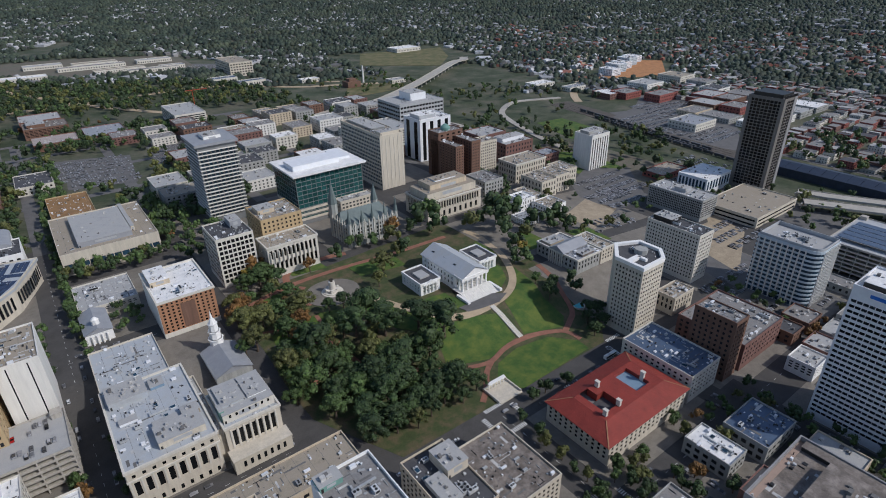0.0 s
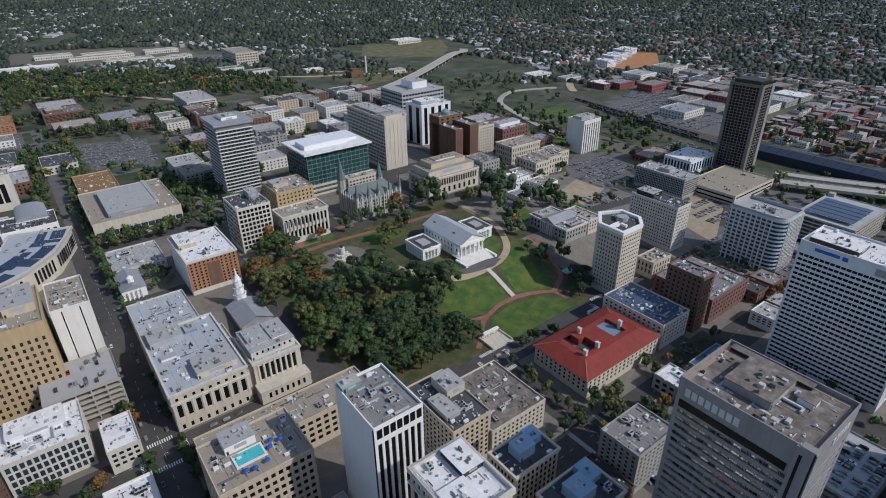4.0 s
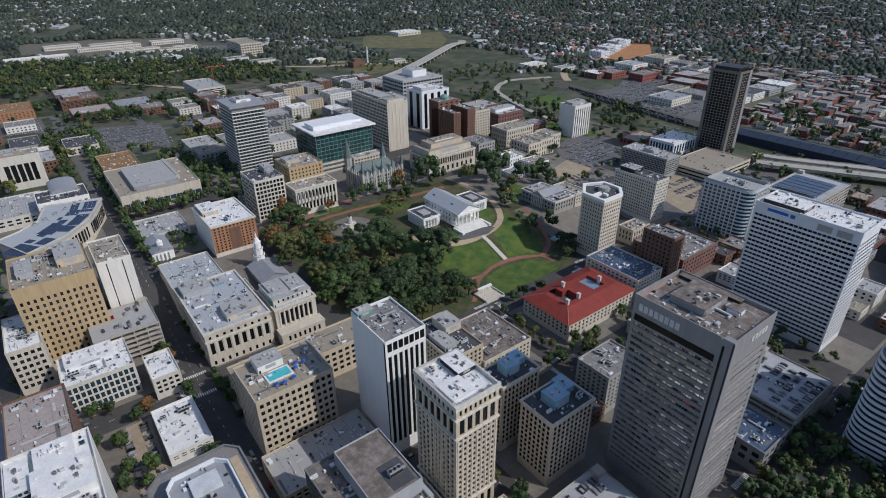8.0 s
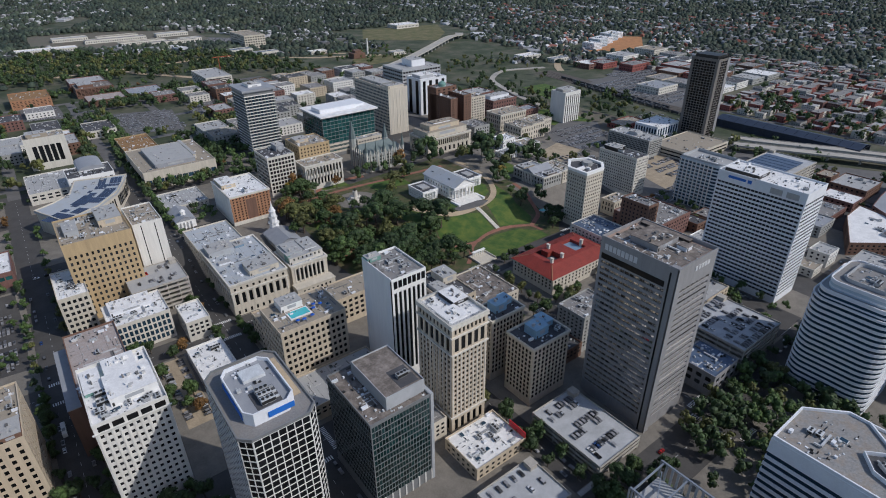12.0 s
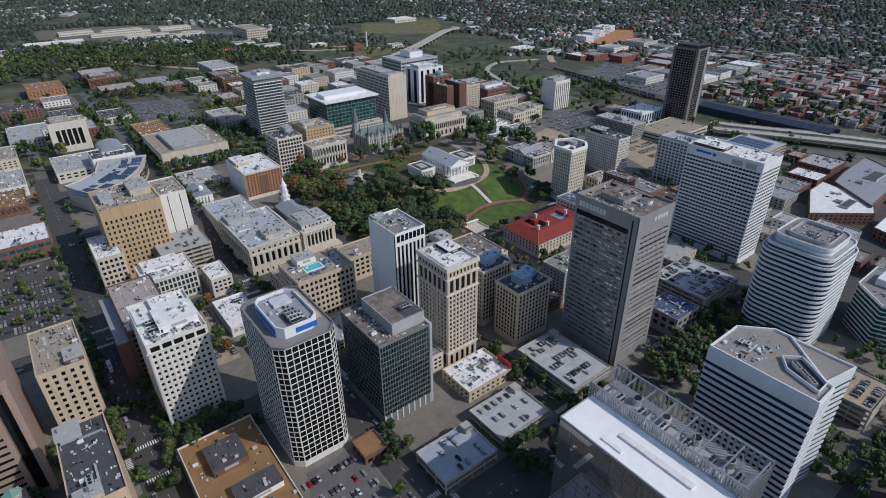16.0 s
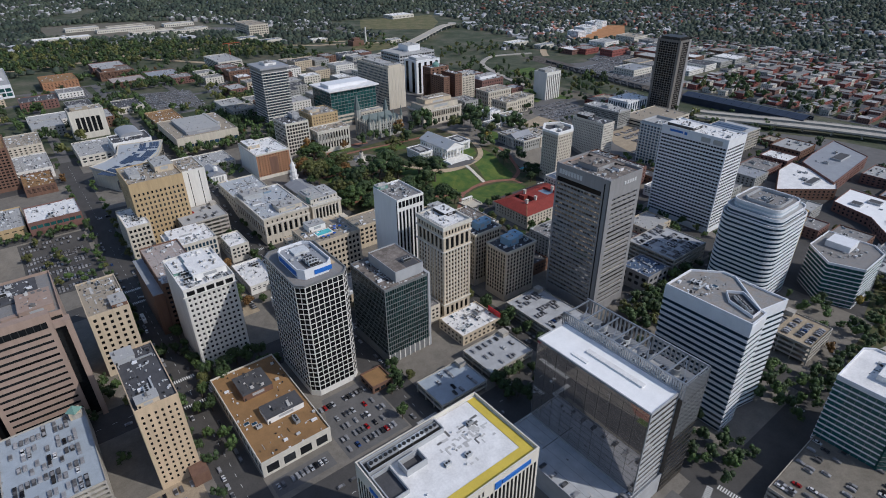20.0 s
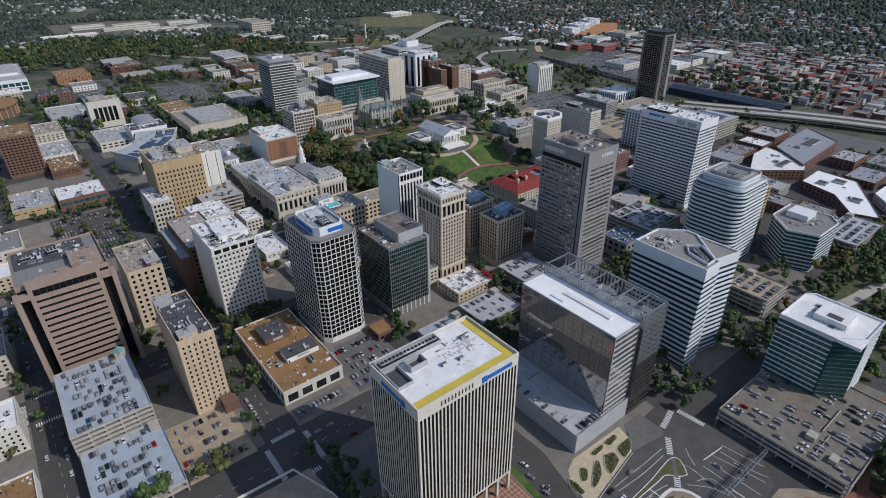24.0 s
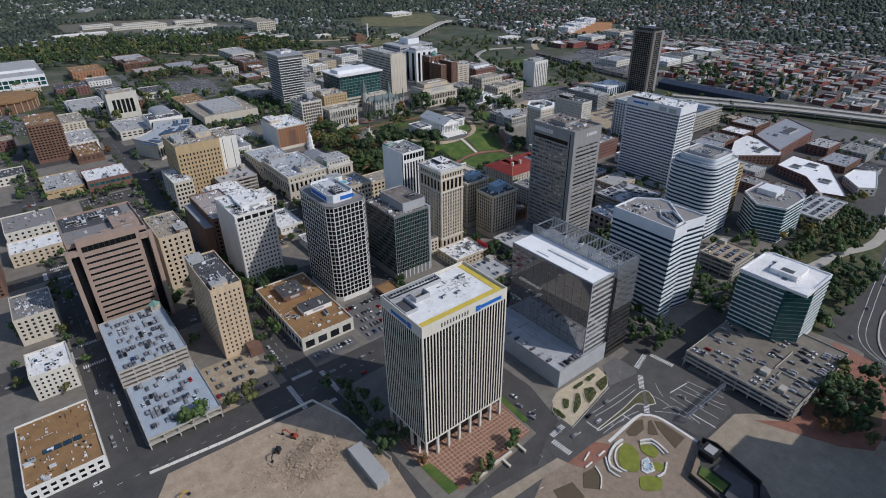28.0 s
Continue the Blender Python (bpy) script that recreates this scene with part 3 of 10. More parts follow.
def patch(name, poly, material, lift=0.25, step=5.0, kind="structure", label="", thick=0.3):
    """A sheet laid over the ground, cut along a grid so that it follows the slope, with an edge of its own."""
    bm = bmesh.new()
    vs = [bm.verts.new((x, y, 0)) for x, y in poly]
    bm.faces.new(vs)
    xs, ys = [p[0] for p in poly], [p[1] for p in poly]
    if gz(min(xs), max(ys)) > 0.01 or gz(max(xs), max(ys)) > 0.01 or gz(sum(xs) / len(xs), max(ys)) > 0.01:
        for ax, lo, hi in ((0, min(xs), max(xs)), (1, min(ys), max(ys))):
            k = math.floor(lo / step) + 1
            while k * step < hi:
                co, no = ([k * step, 0, 0], [1, 0, 0]) if ax == 0 else ([0, k * step, 0], [0, 1, 0])
                bmesh.ops.bisect_plane(bm, geom=bm.verts[:] + bm.edges[:] + bm.faces[:], plane_co=co, plane_no=no)
                k += 1
    edge = [q for q in bm.edges if q.is_boundary]
    ex = bmesh.ops.extrude_edge_only(bm, edges=edge)
    low = {v for v in ex["geom"] if isinstance(v, bmesh.types.BMVert)}
    for v in bm.verts:
        v.co.z = gz(v.co.x, v.co.y) + (lift - thick if v in low else lift)
    me = bpy.data.meshes.new(name)
    bm.to_mesh(me)
    bm.free()
    me.materials.append(MATS[material])
    return tagged(new(name, me), label=label, kind=kind)


def ribbon(name, pts, width, material, lift=0.3, z=None, thick=0.3, kind="structure", label="", parent=None, closed=False):
    """A path or road of even width along a line, smoothed, on the ground or at heights z."""
    P = [Vector((x, y, 0 if z is None else (z[i] if isinstance(z, (list, tuple)) else z))) for i, (x, y) in enumerate(pts)]
    S = []
    for i in range(len(P) - 1):
        p0, p1, p2, p3 = P[max(0, i - 1)], P[i], P[i + 1], P[min(len(P) - 1, i + 2)]
        n = max(2, int((p2 - p1).length / 4))
        for k in range(n):
            t = k / n
            S.append(0.5 * ((2 * p1) + (p2 - p0) * t + (2 * p0 - 5 * p1 + 4 * p2 - p3) * t * t + (3 * p1 - p0 - 3 * p2 + p3) * t ** 3))
    S.append(P[-1])
    mb = MB()
    rows = []
    for i, q in enumerate(S):
        t = (S[min(i + 1, len(S) - 1)] - S[max(i - 1, 0)]).normalized()
        n = Vector((-t.y, t.x, 0)).normalized() * width / 2
        a, b = q + n, q - n
        if z is None:
            a.z, b.z = gz(a.x, a.y) + lift, gz(b.x, b.y) + lift
        rows.append((tuple(a), tuple(b)))
    for (a, b), (c, d) in zip(rows, rows[1:]):
        lo = lambda p: (p[0], p[1], p[2] - thick)
        mb.quad(b, d, c, a)
        mb.quad(a, c, lo(c), lo(a))
        mb.quad(d, b, lo(b), lo(d))
        if z is not None:
            mb.quad(lo(a), lo(c), lo(d), lo(b))
    if parent is not None:
        return part(name, mb, material, parent, label)
    return tagged(new(name, mb.mesh(name, material)), label=label, kind=kind), S


# ---- ground, streets, park ----
def ground_sheet():
    lines = sorted({round(v, 1) for v in (*np.arange(-400, 620, 5.0), *np.arange(-5200, -400, 160), *np.arange(620, 1500, 40), *np.arange(1500, 5300, 100))})
    n = len(lines)
    v = [(x, y, gz(x, y)) for y in lines for x in lines]
    f = [(j * n + i, j * n + i + 1, (j + 1) * n + i + 1, (j + 1) * n + i) for j in range(n - 1) for i in range(n - 1)]
    me = bpy.data.meshes.new("ground")
    me.from_pydata(v, [], f)
    me.polygons.foreach_set("use_smooth", [True] * len(f))
    me.materials.append(MATS["earth"])
    return tagged(new("ground", me), kind="structure")


ground_sheet()
patch("road", [(-400, -330), (90, -330), (330, -260), (620, -200), (620, 330), (560, 620), (-400, 620)], "asphalt", lift=0.12, thick=0.1)

patch("east_ground", [(622, -200), (770, -200), (740, 60), (690, 150), (690, 330), (622, 330)], "pale_asphalt", lift=0.1, thick=0.1)
patch("east_ground", [(560, 335), (690, 335), (690, 560), (600, 600), (560, 600)], "yard_gravel", lift=0.08, thick=0.1)
# pavement blocks, each a kerb above the streets
XS = [(-330, -248), (-228.5, -140.5), (-119, -33), (-11, 76), (91.5, 178), (198, 300), (318, 402), (420, 520)]
for bx0, bx1 in XS:
    if bx1 < 0:
        rows_y = [(-14, 90), (117, 236), (257, 390), (415, 522), (548, 610)]
    elif bx1 < 80:
        rows_y = [(-20, 88), (114, 222), (256, 392), (415, 522), (548, 610)]
    elif bx1 < 180:
        rows_y = [(-18, 88), (112, 180), (415, 522), (548, 610)]
    elif bx1 < 310:
        rows_y = [(-18, 88), (112, 180), (432, 522), (548, 610)]
    else:
        rows_y = [(-18, 88), (112, 180), (198, 300), (315, 420), (432, 522), (548, 610)]
    for by0, by1 in rows_y:
        patch("pavement", [(bx0, by0), (bx1, by0), (bx1, by1), (bx0, by1)], "concrete_paving", lift=0.27, thick=0.3)
patch("pavement", [(-119, -158), (-44, -150), (-36, -58), (-36, -40), (-119, -44)], "concrete_paving", lift=0.27, thick=0.3)
patch("pavement", [(-26, -152), (24, -142), (62, -140), (70, -60), (-20, -56), (-18, -120)], "concrete_paving", lift=0.27, thick=0.3)
patch("pavement", [(96, -146), (180, -146), (180, -46), (92, -46)], "concrete_paving", lift=0.27, thick=0.3)
patch("pavement", [(198, -150), (300, -150), (300, -40), (198, -40)], "concrete_paving", lift=0.27, thick=0.3)
patch("pavement", [(70, -176), (180, -166), (190, -244), (160, -250), (66, -196)], "concrete_paving", lift=0.27, thick=0.3)
patch("plaza_paving", [(-104, -152), (-46, -147), (-41, -92), (-48, -84), (-112, -84), (-112, -140)], "brick_paving", lift=0.33, thick=0.1)
patch("lawn_strip", [(-44, -140), (-40, -140), (-37, -96), (-41, -96)], "grass", lift=0.4, thick=0.2)
patch("lawn_strip", [(-111, -150), (-104, -150), (-106, -128), (-112, -126)], "grass", lift=0.4, thick=0.2)
# tile joints of the tower's plaza
mb = MB()
for k in range(27):
    mb.box(-111 + k * 2.5, -110.6 + k * 2.5, -146, -86, 0.335, 0.345)
for k in range(25):
    mb.box(-110, -46, -146 + k * 2.5, -145.6 + k * 2.5, 0.336, 0.346)
tagged(new("paving_joints", mb.mesh("paving_joints", "tan_paving")), kind="structure")

# the park round the capitol
patch("park_ground", [(92, 262), (120, 202), (300, 201), (330, 230), (335, 400), (310, 425), (110, 412), (88, 380)], "park_turf", lift=0.2, thick=0.3)
LAWNS = (
    [(190, 250), (219, 239), (250, 244.5), (251.5, 268), (239, 273.5), (217, 280), (200, 276)],
    [(257.5, 243), (291, 233), (300, 241), (298, 262), (306, 285), (311, 314), (301, 301), (288, 283.5), (266, 274)],
    [(203, 213), (216.6, 201), (285, 203), (286, 214), (272, 231), (243, 236), (221, 231.5)],
    [(169, 334), (178, 299), (205, 272), (216, 281), (200, 305), (186, 332), (175, 346)],
    [(146, 436), (178, 434), (180, 414), (149, 418)],
    [(194, 410), (239, 394), (238, 374), (196, 381)],
    [(205, 316), (222, 292), (243, 285), (243, 300), (236, 306), (236, 314), (210, 318)],
    [(276, 290), (292, 300), (302, 318), (300, 330), (280, 318), (272, 304)],
    [(303, 330), (318, 345), (318, 372), (304, 360)],
    [(122, 335), (150, 332), (160, 345), (140, 352), (124, 348)],
    [(98, 330), (116, 326), (118, 342), (100, 346)],
    [(104, 376), (122, 372), (134, 396), (112, 402)],
    [(186, 236), (200, 228), (206, 236), (190, 246)],
)
for lawn in LAWNS:
    patch("lawn", lawn, "grass", lift=0.32, thick=0.2)
ribbon("brick_path", [(150, 268), (171, 261), (190, 246), (205, 239), (219, 236), (234, 240.5), (248, 241), (271, 236.5), (287, 228), (289, 214)], 4.0, "brick_paving", lift=0.42)
ribbon("brick_path", [(219, 236), (208, 229), (196, 216), (186, 208)], 4.0, "brick_paving", lift=0.43)
ribbon("brick_path", [(287, 228), (299, 234), (311, 242), (318, 262)], 4.5, "brick_paving", lift=0.43)
ribbon("carriage_drive", [(146, 364), (163, 361), (180, 352.5), (190, 334), (203, 305), (220, 284), (243, 277), (268, 279), (288, 289), (304, 307), (318, 335), (322, 355), (326, 378), (322, 400)], 6.5, "tan_paving", lift=0.45)
ribbon("brick_path", [(100, 395), (140, 405), (190, 405), (240, 400), (300, 398)], 5.0, "brick_paving", lift=0.42)
ribbon("brick_path", [(96, 352), (112, 350), (128, 362), (142, 368)], 4.0, "brick_paving", lift=0.42)
ribbon("brick_path", [(94, 318), (112, 316), (134, 322), (156, 326), (172, 340)], 3.6, "brick_paving", lift=0.41)
ribbon("brick_path", [(104, 290), (124, 300), (134, 322), (138, 350)], 3.2, "brick_paving", lift=0.4)
ribbon("brick_path", [(150, 268), (140, 290), (134, 322)], 3.2, "brick_paving", lift=0.4)
ribbon("brick_path", [(148, 392), (140, 406), (150, 428), (186, 432), (206, 428)], 6.0, "brick_paving", lift=0.41)
ribbon("brick_path", [(318, 262), (326, 284), (330, 300)], 5.0, "brick_paving", lift=0.43)
cpts = [(164 + 23 * math.cos(a * math.pi / 12), 373 + 21 * math.sin(a * math.pi / 12)) for a in range(24)]
patch("circle_paving", cpts, "concrete_paving", lift=0.5, thick=0.3)
patch("forecourt_paving", [(231, 289), (266, 289), (276, 282), (262, 276), (246, 278), (234, 281)], "pale_asphalt", lift=0.52, thick=0.3)
# steps down the hill
e = thing("garden_steps", 254, 256, gz(254, 256), "pale stone garden steps down a grassy slope", "steps")
for k in range(26):
    y = 276 - k * 1.3
    mb = MB()
    mb.box(251.5, 256.0, y - 1.3, y, gz(254, y) - 0.4, gz(254, y) + 0.55)
    part("step", mb, "pale_stone", e)
# portal with columns at the foot of the lawn
e = thing("park_portal", 203, 208, gz(203, 208), "white stone park portal with columns and walled terrace", "portal")
mb = MB()
mb.box(194, 213, 199, 216, 0, 0.8)
part("terrace", mb, "limestone", e)
for x, y, w, d in ((203, 216, 20, 0.7), (193.6, 208, 0.7, 16), (212.6, 208, 0.7, 16)):
    mb = MB()
    mb.box(x - w / 2, x + w / 2, y - d / 2, y + d / 2, 0, 2.2)
    part("terrace_wall", mb, "pale_stone", e)
for k in range(6):
    mb = MB()
    mb.tube(196.5 + k * 2.6, 214, 0.8, 5.0, 0.4, 10)
    part("column", mb, "white_paint", e)
mb = MB()
mb.box(195.5, 210.5, 212.8, 215.2, 5.0, 6.0)
part("entablature", mb, "white_paint", e)
# monument in the circle
e = thing("monument", 164, 373, gz(164, 373) + 0.5, "grey stone monument with stepped round base and bronze figures", "monument")
g0 = gz(164, 373) + 0.4
for r, a, b in ((9, 0, 0.7), (7.5, 0.7, 1.4), (5.5, 1.4, 3.5), (2.6, 3.5, 10)):
    mb = MB()
    mb.tube(164, 373, g0 + a, g0 + b, r, 24)
    part("base", mb, "pale_stone", e)
for k in range(6):
    mb = MB()
    x, y = 164 + 5.2 * math.cos(k * math.pi / 3), 373 + 5.2 * math.sin(k * math.pi / 3)
    mb.box(x - 0.8, x + 0.8, y - 0.8, y + 0.8, g0 + 1.4, g0 + 4.4)
    part("pedestal", mb, "pale_stone", e)
mb = MB()
mb.tube(164, 373, g0 + 10, g0 + 12.6, 1.2, 8, 0, 0.7)
mb.box(162.6, 165.4, 372.3, 373.7, g0 + 11.0, g0 + 12.6)
tagged(new("bronze_statue", mb.mesh("bronze_statue", "bronze_metal")), "dark bronze statue on a tall stone pedestal", "statue")
# fountain pool
e = thing("round_fountain", 320, 243, gz(320, 243), "small round fountain pool with blue water", "fountain")
mb = MB()
mb.tube(320, 243, gz(320, 243) - 1, gz(320, 243) + 0.9, 5, 20)
part("basin", mb, "pale_stone", e)
mb = MB()
mb.tube(320, 243, gz(320, 243) + 0.9, gz(320, 243) + 0.95, 4.4, 20)
part("water", mb, "pool_water", e)

# crossings, stop lines and lane dashes
def crossing(x, y, along, n, long=3.2):
    mb = MB()
    for k in range(n):
        s = (k - (n - 1) / 2) * 1.35
        if along == "x":
            mb.box(x + s - 0.35, x + s + 0.35, y - long / 2, y + long / 2, gz(x, y) + 0.13, gz(x, y) + 0.145)
        else:
            mb.box(x - long / 2, x + long / 2, y + s - 0.35, y + s + 0.35, gz(x, y) + 0.13, gz(x, y) + 0.145)
    tagged(new("crosswalk", mb.mesh("crosswalk", "road_paint")), kind="structure")


for cx0 in (-238, -130, -22, 84, 188, 309):
    for cy0, hy in ((-32, 15), (102.5, 12), (246 if cx0 < 60 else 189, 9)):
        if cy0 == -32 and cx0 < -200:
            continue
        crossing(cx0, cy0 - hy - 2.2, "x", 11)
        crossing(cx0, cy0 + hy + 2.2, "x", 11)
        crossing(cx0 - 12, cy0, "y", int(hy * 1.3))
        crossing(cx0 + 12, cy0, "y", int(hy * 1.3))
mb = MB()
for cx0 in (-238, -130, -22, 84, 188, 309):
    for y in np.arange(-10, 600, 9.0):
        if 78 < cx0 < 310 and y > 190:
            continue
        mb.box(cx0 - 0.08, cx0 + 0.08, y, y + 3, gz(cx0, y) + 0.13, gz(cx0, y) + 0.15)
for cy0 in (-32, 102.5, 246, 402):
    for x in np.arange(-320, 70 if cy0 > 200 else 400, 9.0):
        mb.box(x, x + 3, cy0 - 0.08, cy0 + 0.08, gz(x, cy0) + 0.13, gz(x, cy0) + 0.15)
tagged(new("lane_marking", mb.mesh("lane_marking", "road_paint")), kind="structure")

# wide avenue by the river side, with its garden plaza
patch("avenue", [(-140, -150), (-110, -158), (-60, -166), (-45, -158), (-28, -152), (10, -152), (50, -150), (66, -150), (76, -168), (80, -196), (62, -214), (28, -214), (26, -196), (18, -184), (6, -180), (-14, -183), (-42, -176), (-80, -184), (-140, -190)], "avenue_asphalt", lift=0.3, thick=0.2)
for pts in ([(-100, -168), (-48, -174)], [(21.6, -152.9), (-24, -160.8)], [(37, -161.6), (20, -161.4), (-5.3, -160.5)], [(33.4, -164.9), (14, -165), (-5.9, -163.4)], [(-13, -175), (6, -175.4), (18, -177.5)], [(26, -184), (33.6, -192), (37.5, -201.7)],
            [(32, -186), (39.9, -190.4), (38.3, -206.7)], [(36, -172), (37.5, -181.5), (35.6, -195.8)], [(48, -170), (44.6, -173.9), (41, -180)], [(55.2, -182.6), (58.3, -198.3), (60, -210)], [(61, -183.6), (62.6, -202.9), (65, -209)],
            [(49.6, -184), (50.5, -212)], [(66, -182), (70, -205)], [(44.2, -183.3), (44.2, -195)]):
    ribbon("lane_marking", pts, 0.24, "road_paint", lift=0.33, thick=0.02)
# broad stop lines
for pts in ([(-13.6, -163), (-13.2, -171)], [(7.9, -172.4), (8.5, -178.7)], [(48, -180.9), (64.6, -182.7)], [(41.9, -199.8), (42.6, -214.4)]):
    ribbon("stop_line", pts, 0.6, "road_paint", lift=0.335, thick=0.02)


def zebra(ax, ay, bx, by, width=3.4):
    """White bars side by side across a street from one point to another."""
    L = math.hypot(bx - ax, by - ay)
    ux, uy = (bx - ax) / L, (by - ay) / L
    mb = MB()
    for k in range(int(L / 1.3)):
        s0 = k * 1.3
        q = [(ax + ux * s - uy * w, ay + uy * s + ux * w) for s, w in ((s0, -width / 2), (s0 + 0.7, -width / 2), (s0 + 0.7, width / 2), (s0, width / 2))]
        mb.prism(q, 0.31, 0.325)
    tagged(new("crosswalk", mb.mesh("crosswalk", "road_paint")), kind="structure")


for q in ((46.8, -159.2, 36.4, -167.6), (26.8, -177.4, 20.5, -182), (51.5, -152.9, 68.9, -148.1), (70.8, -151.1, 72.6, -168.1), (-38.4, -157.2, -25.7, -156), (-40.8, -160.2, -39.8, -173.6)):
    zebra(*q)
crossing(163.5, -153, "y", 5, 3.4)
for x, y, a in ((52, -200, 94), (60, -194, 96), (-70, -178, -8), (-24, -166, 0), (-4, -174, 0), (4, -176, 0)):
    mb = MB()
    ca, sa = math.cos(radians(a)), math.sin(radians(a))
    arrow = [(-1.6, -0.12), (0.6, -0.12), (0.6, -0.5), (1.7, 0), (0.6, 0.5), (0.6, 0.12), (-1.6, 0.12)]
    mb.prism([(x + p * ca - q * sa, y + p * sa + q * ca) for p, q in arrow], 0.31, 0.325)
    tagged(new("lane_arrow", mb.mesh("lane_arrow", "road_paint")), kind="structure")
MED = [(-12.5, -170.9), (12.3, -170.3), (29.0, -168.7), (35.4, -169.0), (37.8, -172.2), (32.0, -180.5), (26.1, -176.9), (22.4, -173.2), (15.9, -173.2), (-12.6, -172.2)]
patch("median_island", MED, "planting_soil", lift=0.5, thick=0.4)
ribbon("kerb_line", MED + MED[:1], 0.45, "white_concrete", lift=0.56, thick=0.3)
patch("island_path", [(25, -177), (34, -169.4), (36, -170.6), (27, -178.4)], "pale_asphalt", lift=0.58, thick=0.1)
patch("plaza_paving", [(-64, -174), (-46.1, -175.9), (-22.7, -175.8), (13, -179.8), (18.5, -182), (23, -187.9), (24, -201.4), (24, -213.5), (9, -224), (-10, -252), (-60, -262), (-110, -230), (-112, -196)], "plaza_stone", lift=0.32, thick=0.3)
patch("pavement", [(-110, -164), (-48, -170), (-46.1, -175.9), (-64, -174), (-112, -172)], "court_slab", lift=0.34, thick=0.3)
patch("brick_court", [(-46.1, -175.9), (-22.7, -175.8), (-16.4, -182.9), (-26, -186.5), (-41.6, -184.9)], "brick_paving", lift=0.37, thick=0.1)
for poly in ([(-1.8, -182.6), (9.6, -181.3), (14.5, -183.2), (7.9, -188.4), (0.4, -188.5), (-3, -185.7)], [(15.6, -186.2), (17.8, -186.9), (11.2, -196.2), (8.4, -194.5), (7.1, -191.8)],
             [(18.8, -188.4), (21.3, -191.9), (21.1, -207.2), (9.6, -208.1), (12.5, -200.3), (15.7, -192.6)], [(-44.7, -185.9), (-36, -187.7), (-39.3, -193.8), (-46.1, -198.3), (-52.1, -191.9)],
             [(-66, -183), (-54, -186), (-56, -196), (-70, -196)]):
    patch("planting_bed", poly, "bed_soil", lift=0.55, thick=0.4)
LOBES = ([(-11.6, -186.8), (-8.1, -191.5), (-10.4, -197.3), (-18.5, -203.5), (-23.4, -202.2), (-25, -196.5), (-20.5, -191)], [(-3.7, -194.1), (1.3, -199.1), (-0.9, -204), (-5.8, -203.8), (-7.3, -197.9)],
         [(-10.5, -205.5), (-6.2, -208.1), (-7, -211.9), (-11.4, -211.4), (-12.6, -208.3)], [(-22.8, -207.1), (-17.7, -210.3), (-15, -215), (-21.2, -218.4), (-28.7, -212.4)])
for lobe in LOBES:
    soft = []
    for i in range(len(lobe)):
        p0, p1, p2, p3 = (Vector(lobe[(i + j) % len(lobe)]) for j in (-1, 0, 1, 2))
        for t in (0, 0.25, 0.5, 0.75):
            q = 0.5 * ((2 * p1) + (p2 - p0) * t + (2 * p0 - 5 * p1 + 4 * p2 - p3) * t * t + (3 * p1 - p0 - 3 * p2 + p3) * t ** 3)
            soft.append((q.x, q.y))
    patch("lawn_lobe", soft, "lime_grass", lift=0.62, thick=0.4)
e = thing("plaza_fountain", -13, -205, 0.3, "cascading pale blue fountain in a garden plaza", "fountain")
FOUNT = [(-12.8, -201), (-18.8, -205.1), (-18.3, -208.1), (-12.9, -209.8), (-10.5, -205.5), (-8.1, -201.9)]
mb = MB()
mb.prism(FOUNT, 0.3, 0.9)
part("basin", mb, "white_concrete", e)
mb = MB()
mb.prism(inset(FOUNT, 0.7), 0.9, 0.96)
part("water", mb, "fountain_water", e)
for k in range(9):
    mb = MB()
    x, y = -13.6 + 2.6 * math.cos(k * 0.75), -205.6 + 2.4 * math.sin(k * 0.75)
    mb.tube(x, y, 0.9, 1.2 + 0.1 * k, 0.95, 6, 0, 0.5)
    part("boulder", mb, "pale_stone", e)
e = thing("plaza_wall", -12, -200, 0.3, "curved stepped white seat walls round a garden plaza", "wall")
for line, w, h in (([(-8.8, -185.5), (-15.1, -184.9), (-24.5, -187.8), (-29.6, -192.8), (-28.7, -199.1)], 1.1, 1.6), ([(-11, -187.2), (-16.6, -187.2), (-23, -190.6), (-26.6, -195.4), (-25.6, -200.4)], 0.8, 1.1), ([(-2.2, -192.4), (4.1, -195.9), (4, -202.9), (2.8, -207.9)], 0.9, 1.6),
                   ([(-3.6, -193.6), (2.2, -197.4), (2, -202.6), (0.8, -206.6)], 0.7, 1.1), ([(-3, -210.6), (-10.1, -213.8), (-15.6, -212.8)], 0.9, 1.2), ([(-36.4, -187.3), (-39.3, -193.8), (-45.9, -198.5)], 0.7, 1.1), ([(-26.8, -187), (-32.6, -194), (-31.6, -200.6)], 0.7, 1.3)):
    ribbon("wall_piece", line, w, "white_concrete", z=h, thick=h - 0.2, parent=e)
ribbon("kerb_line", [(-16, -181.2), (13, -179.8), (18.5, -182), (23, -187.9), (24, -201.4), (24, -213.5)], 1.8, "white_concrete", lift=0.5, thick=0.4)
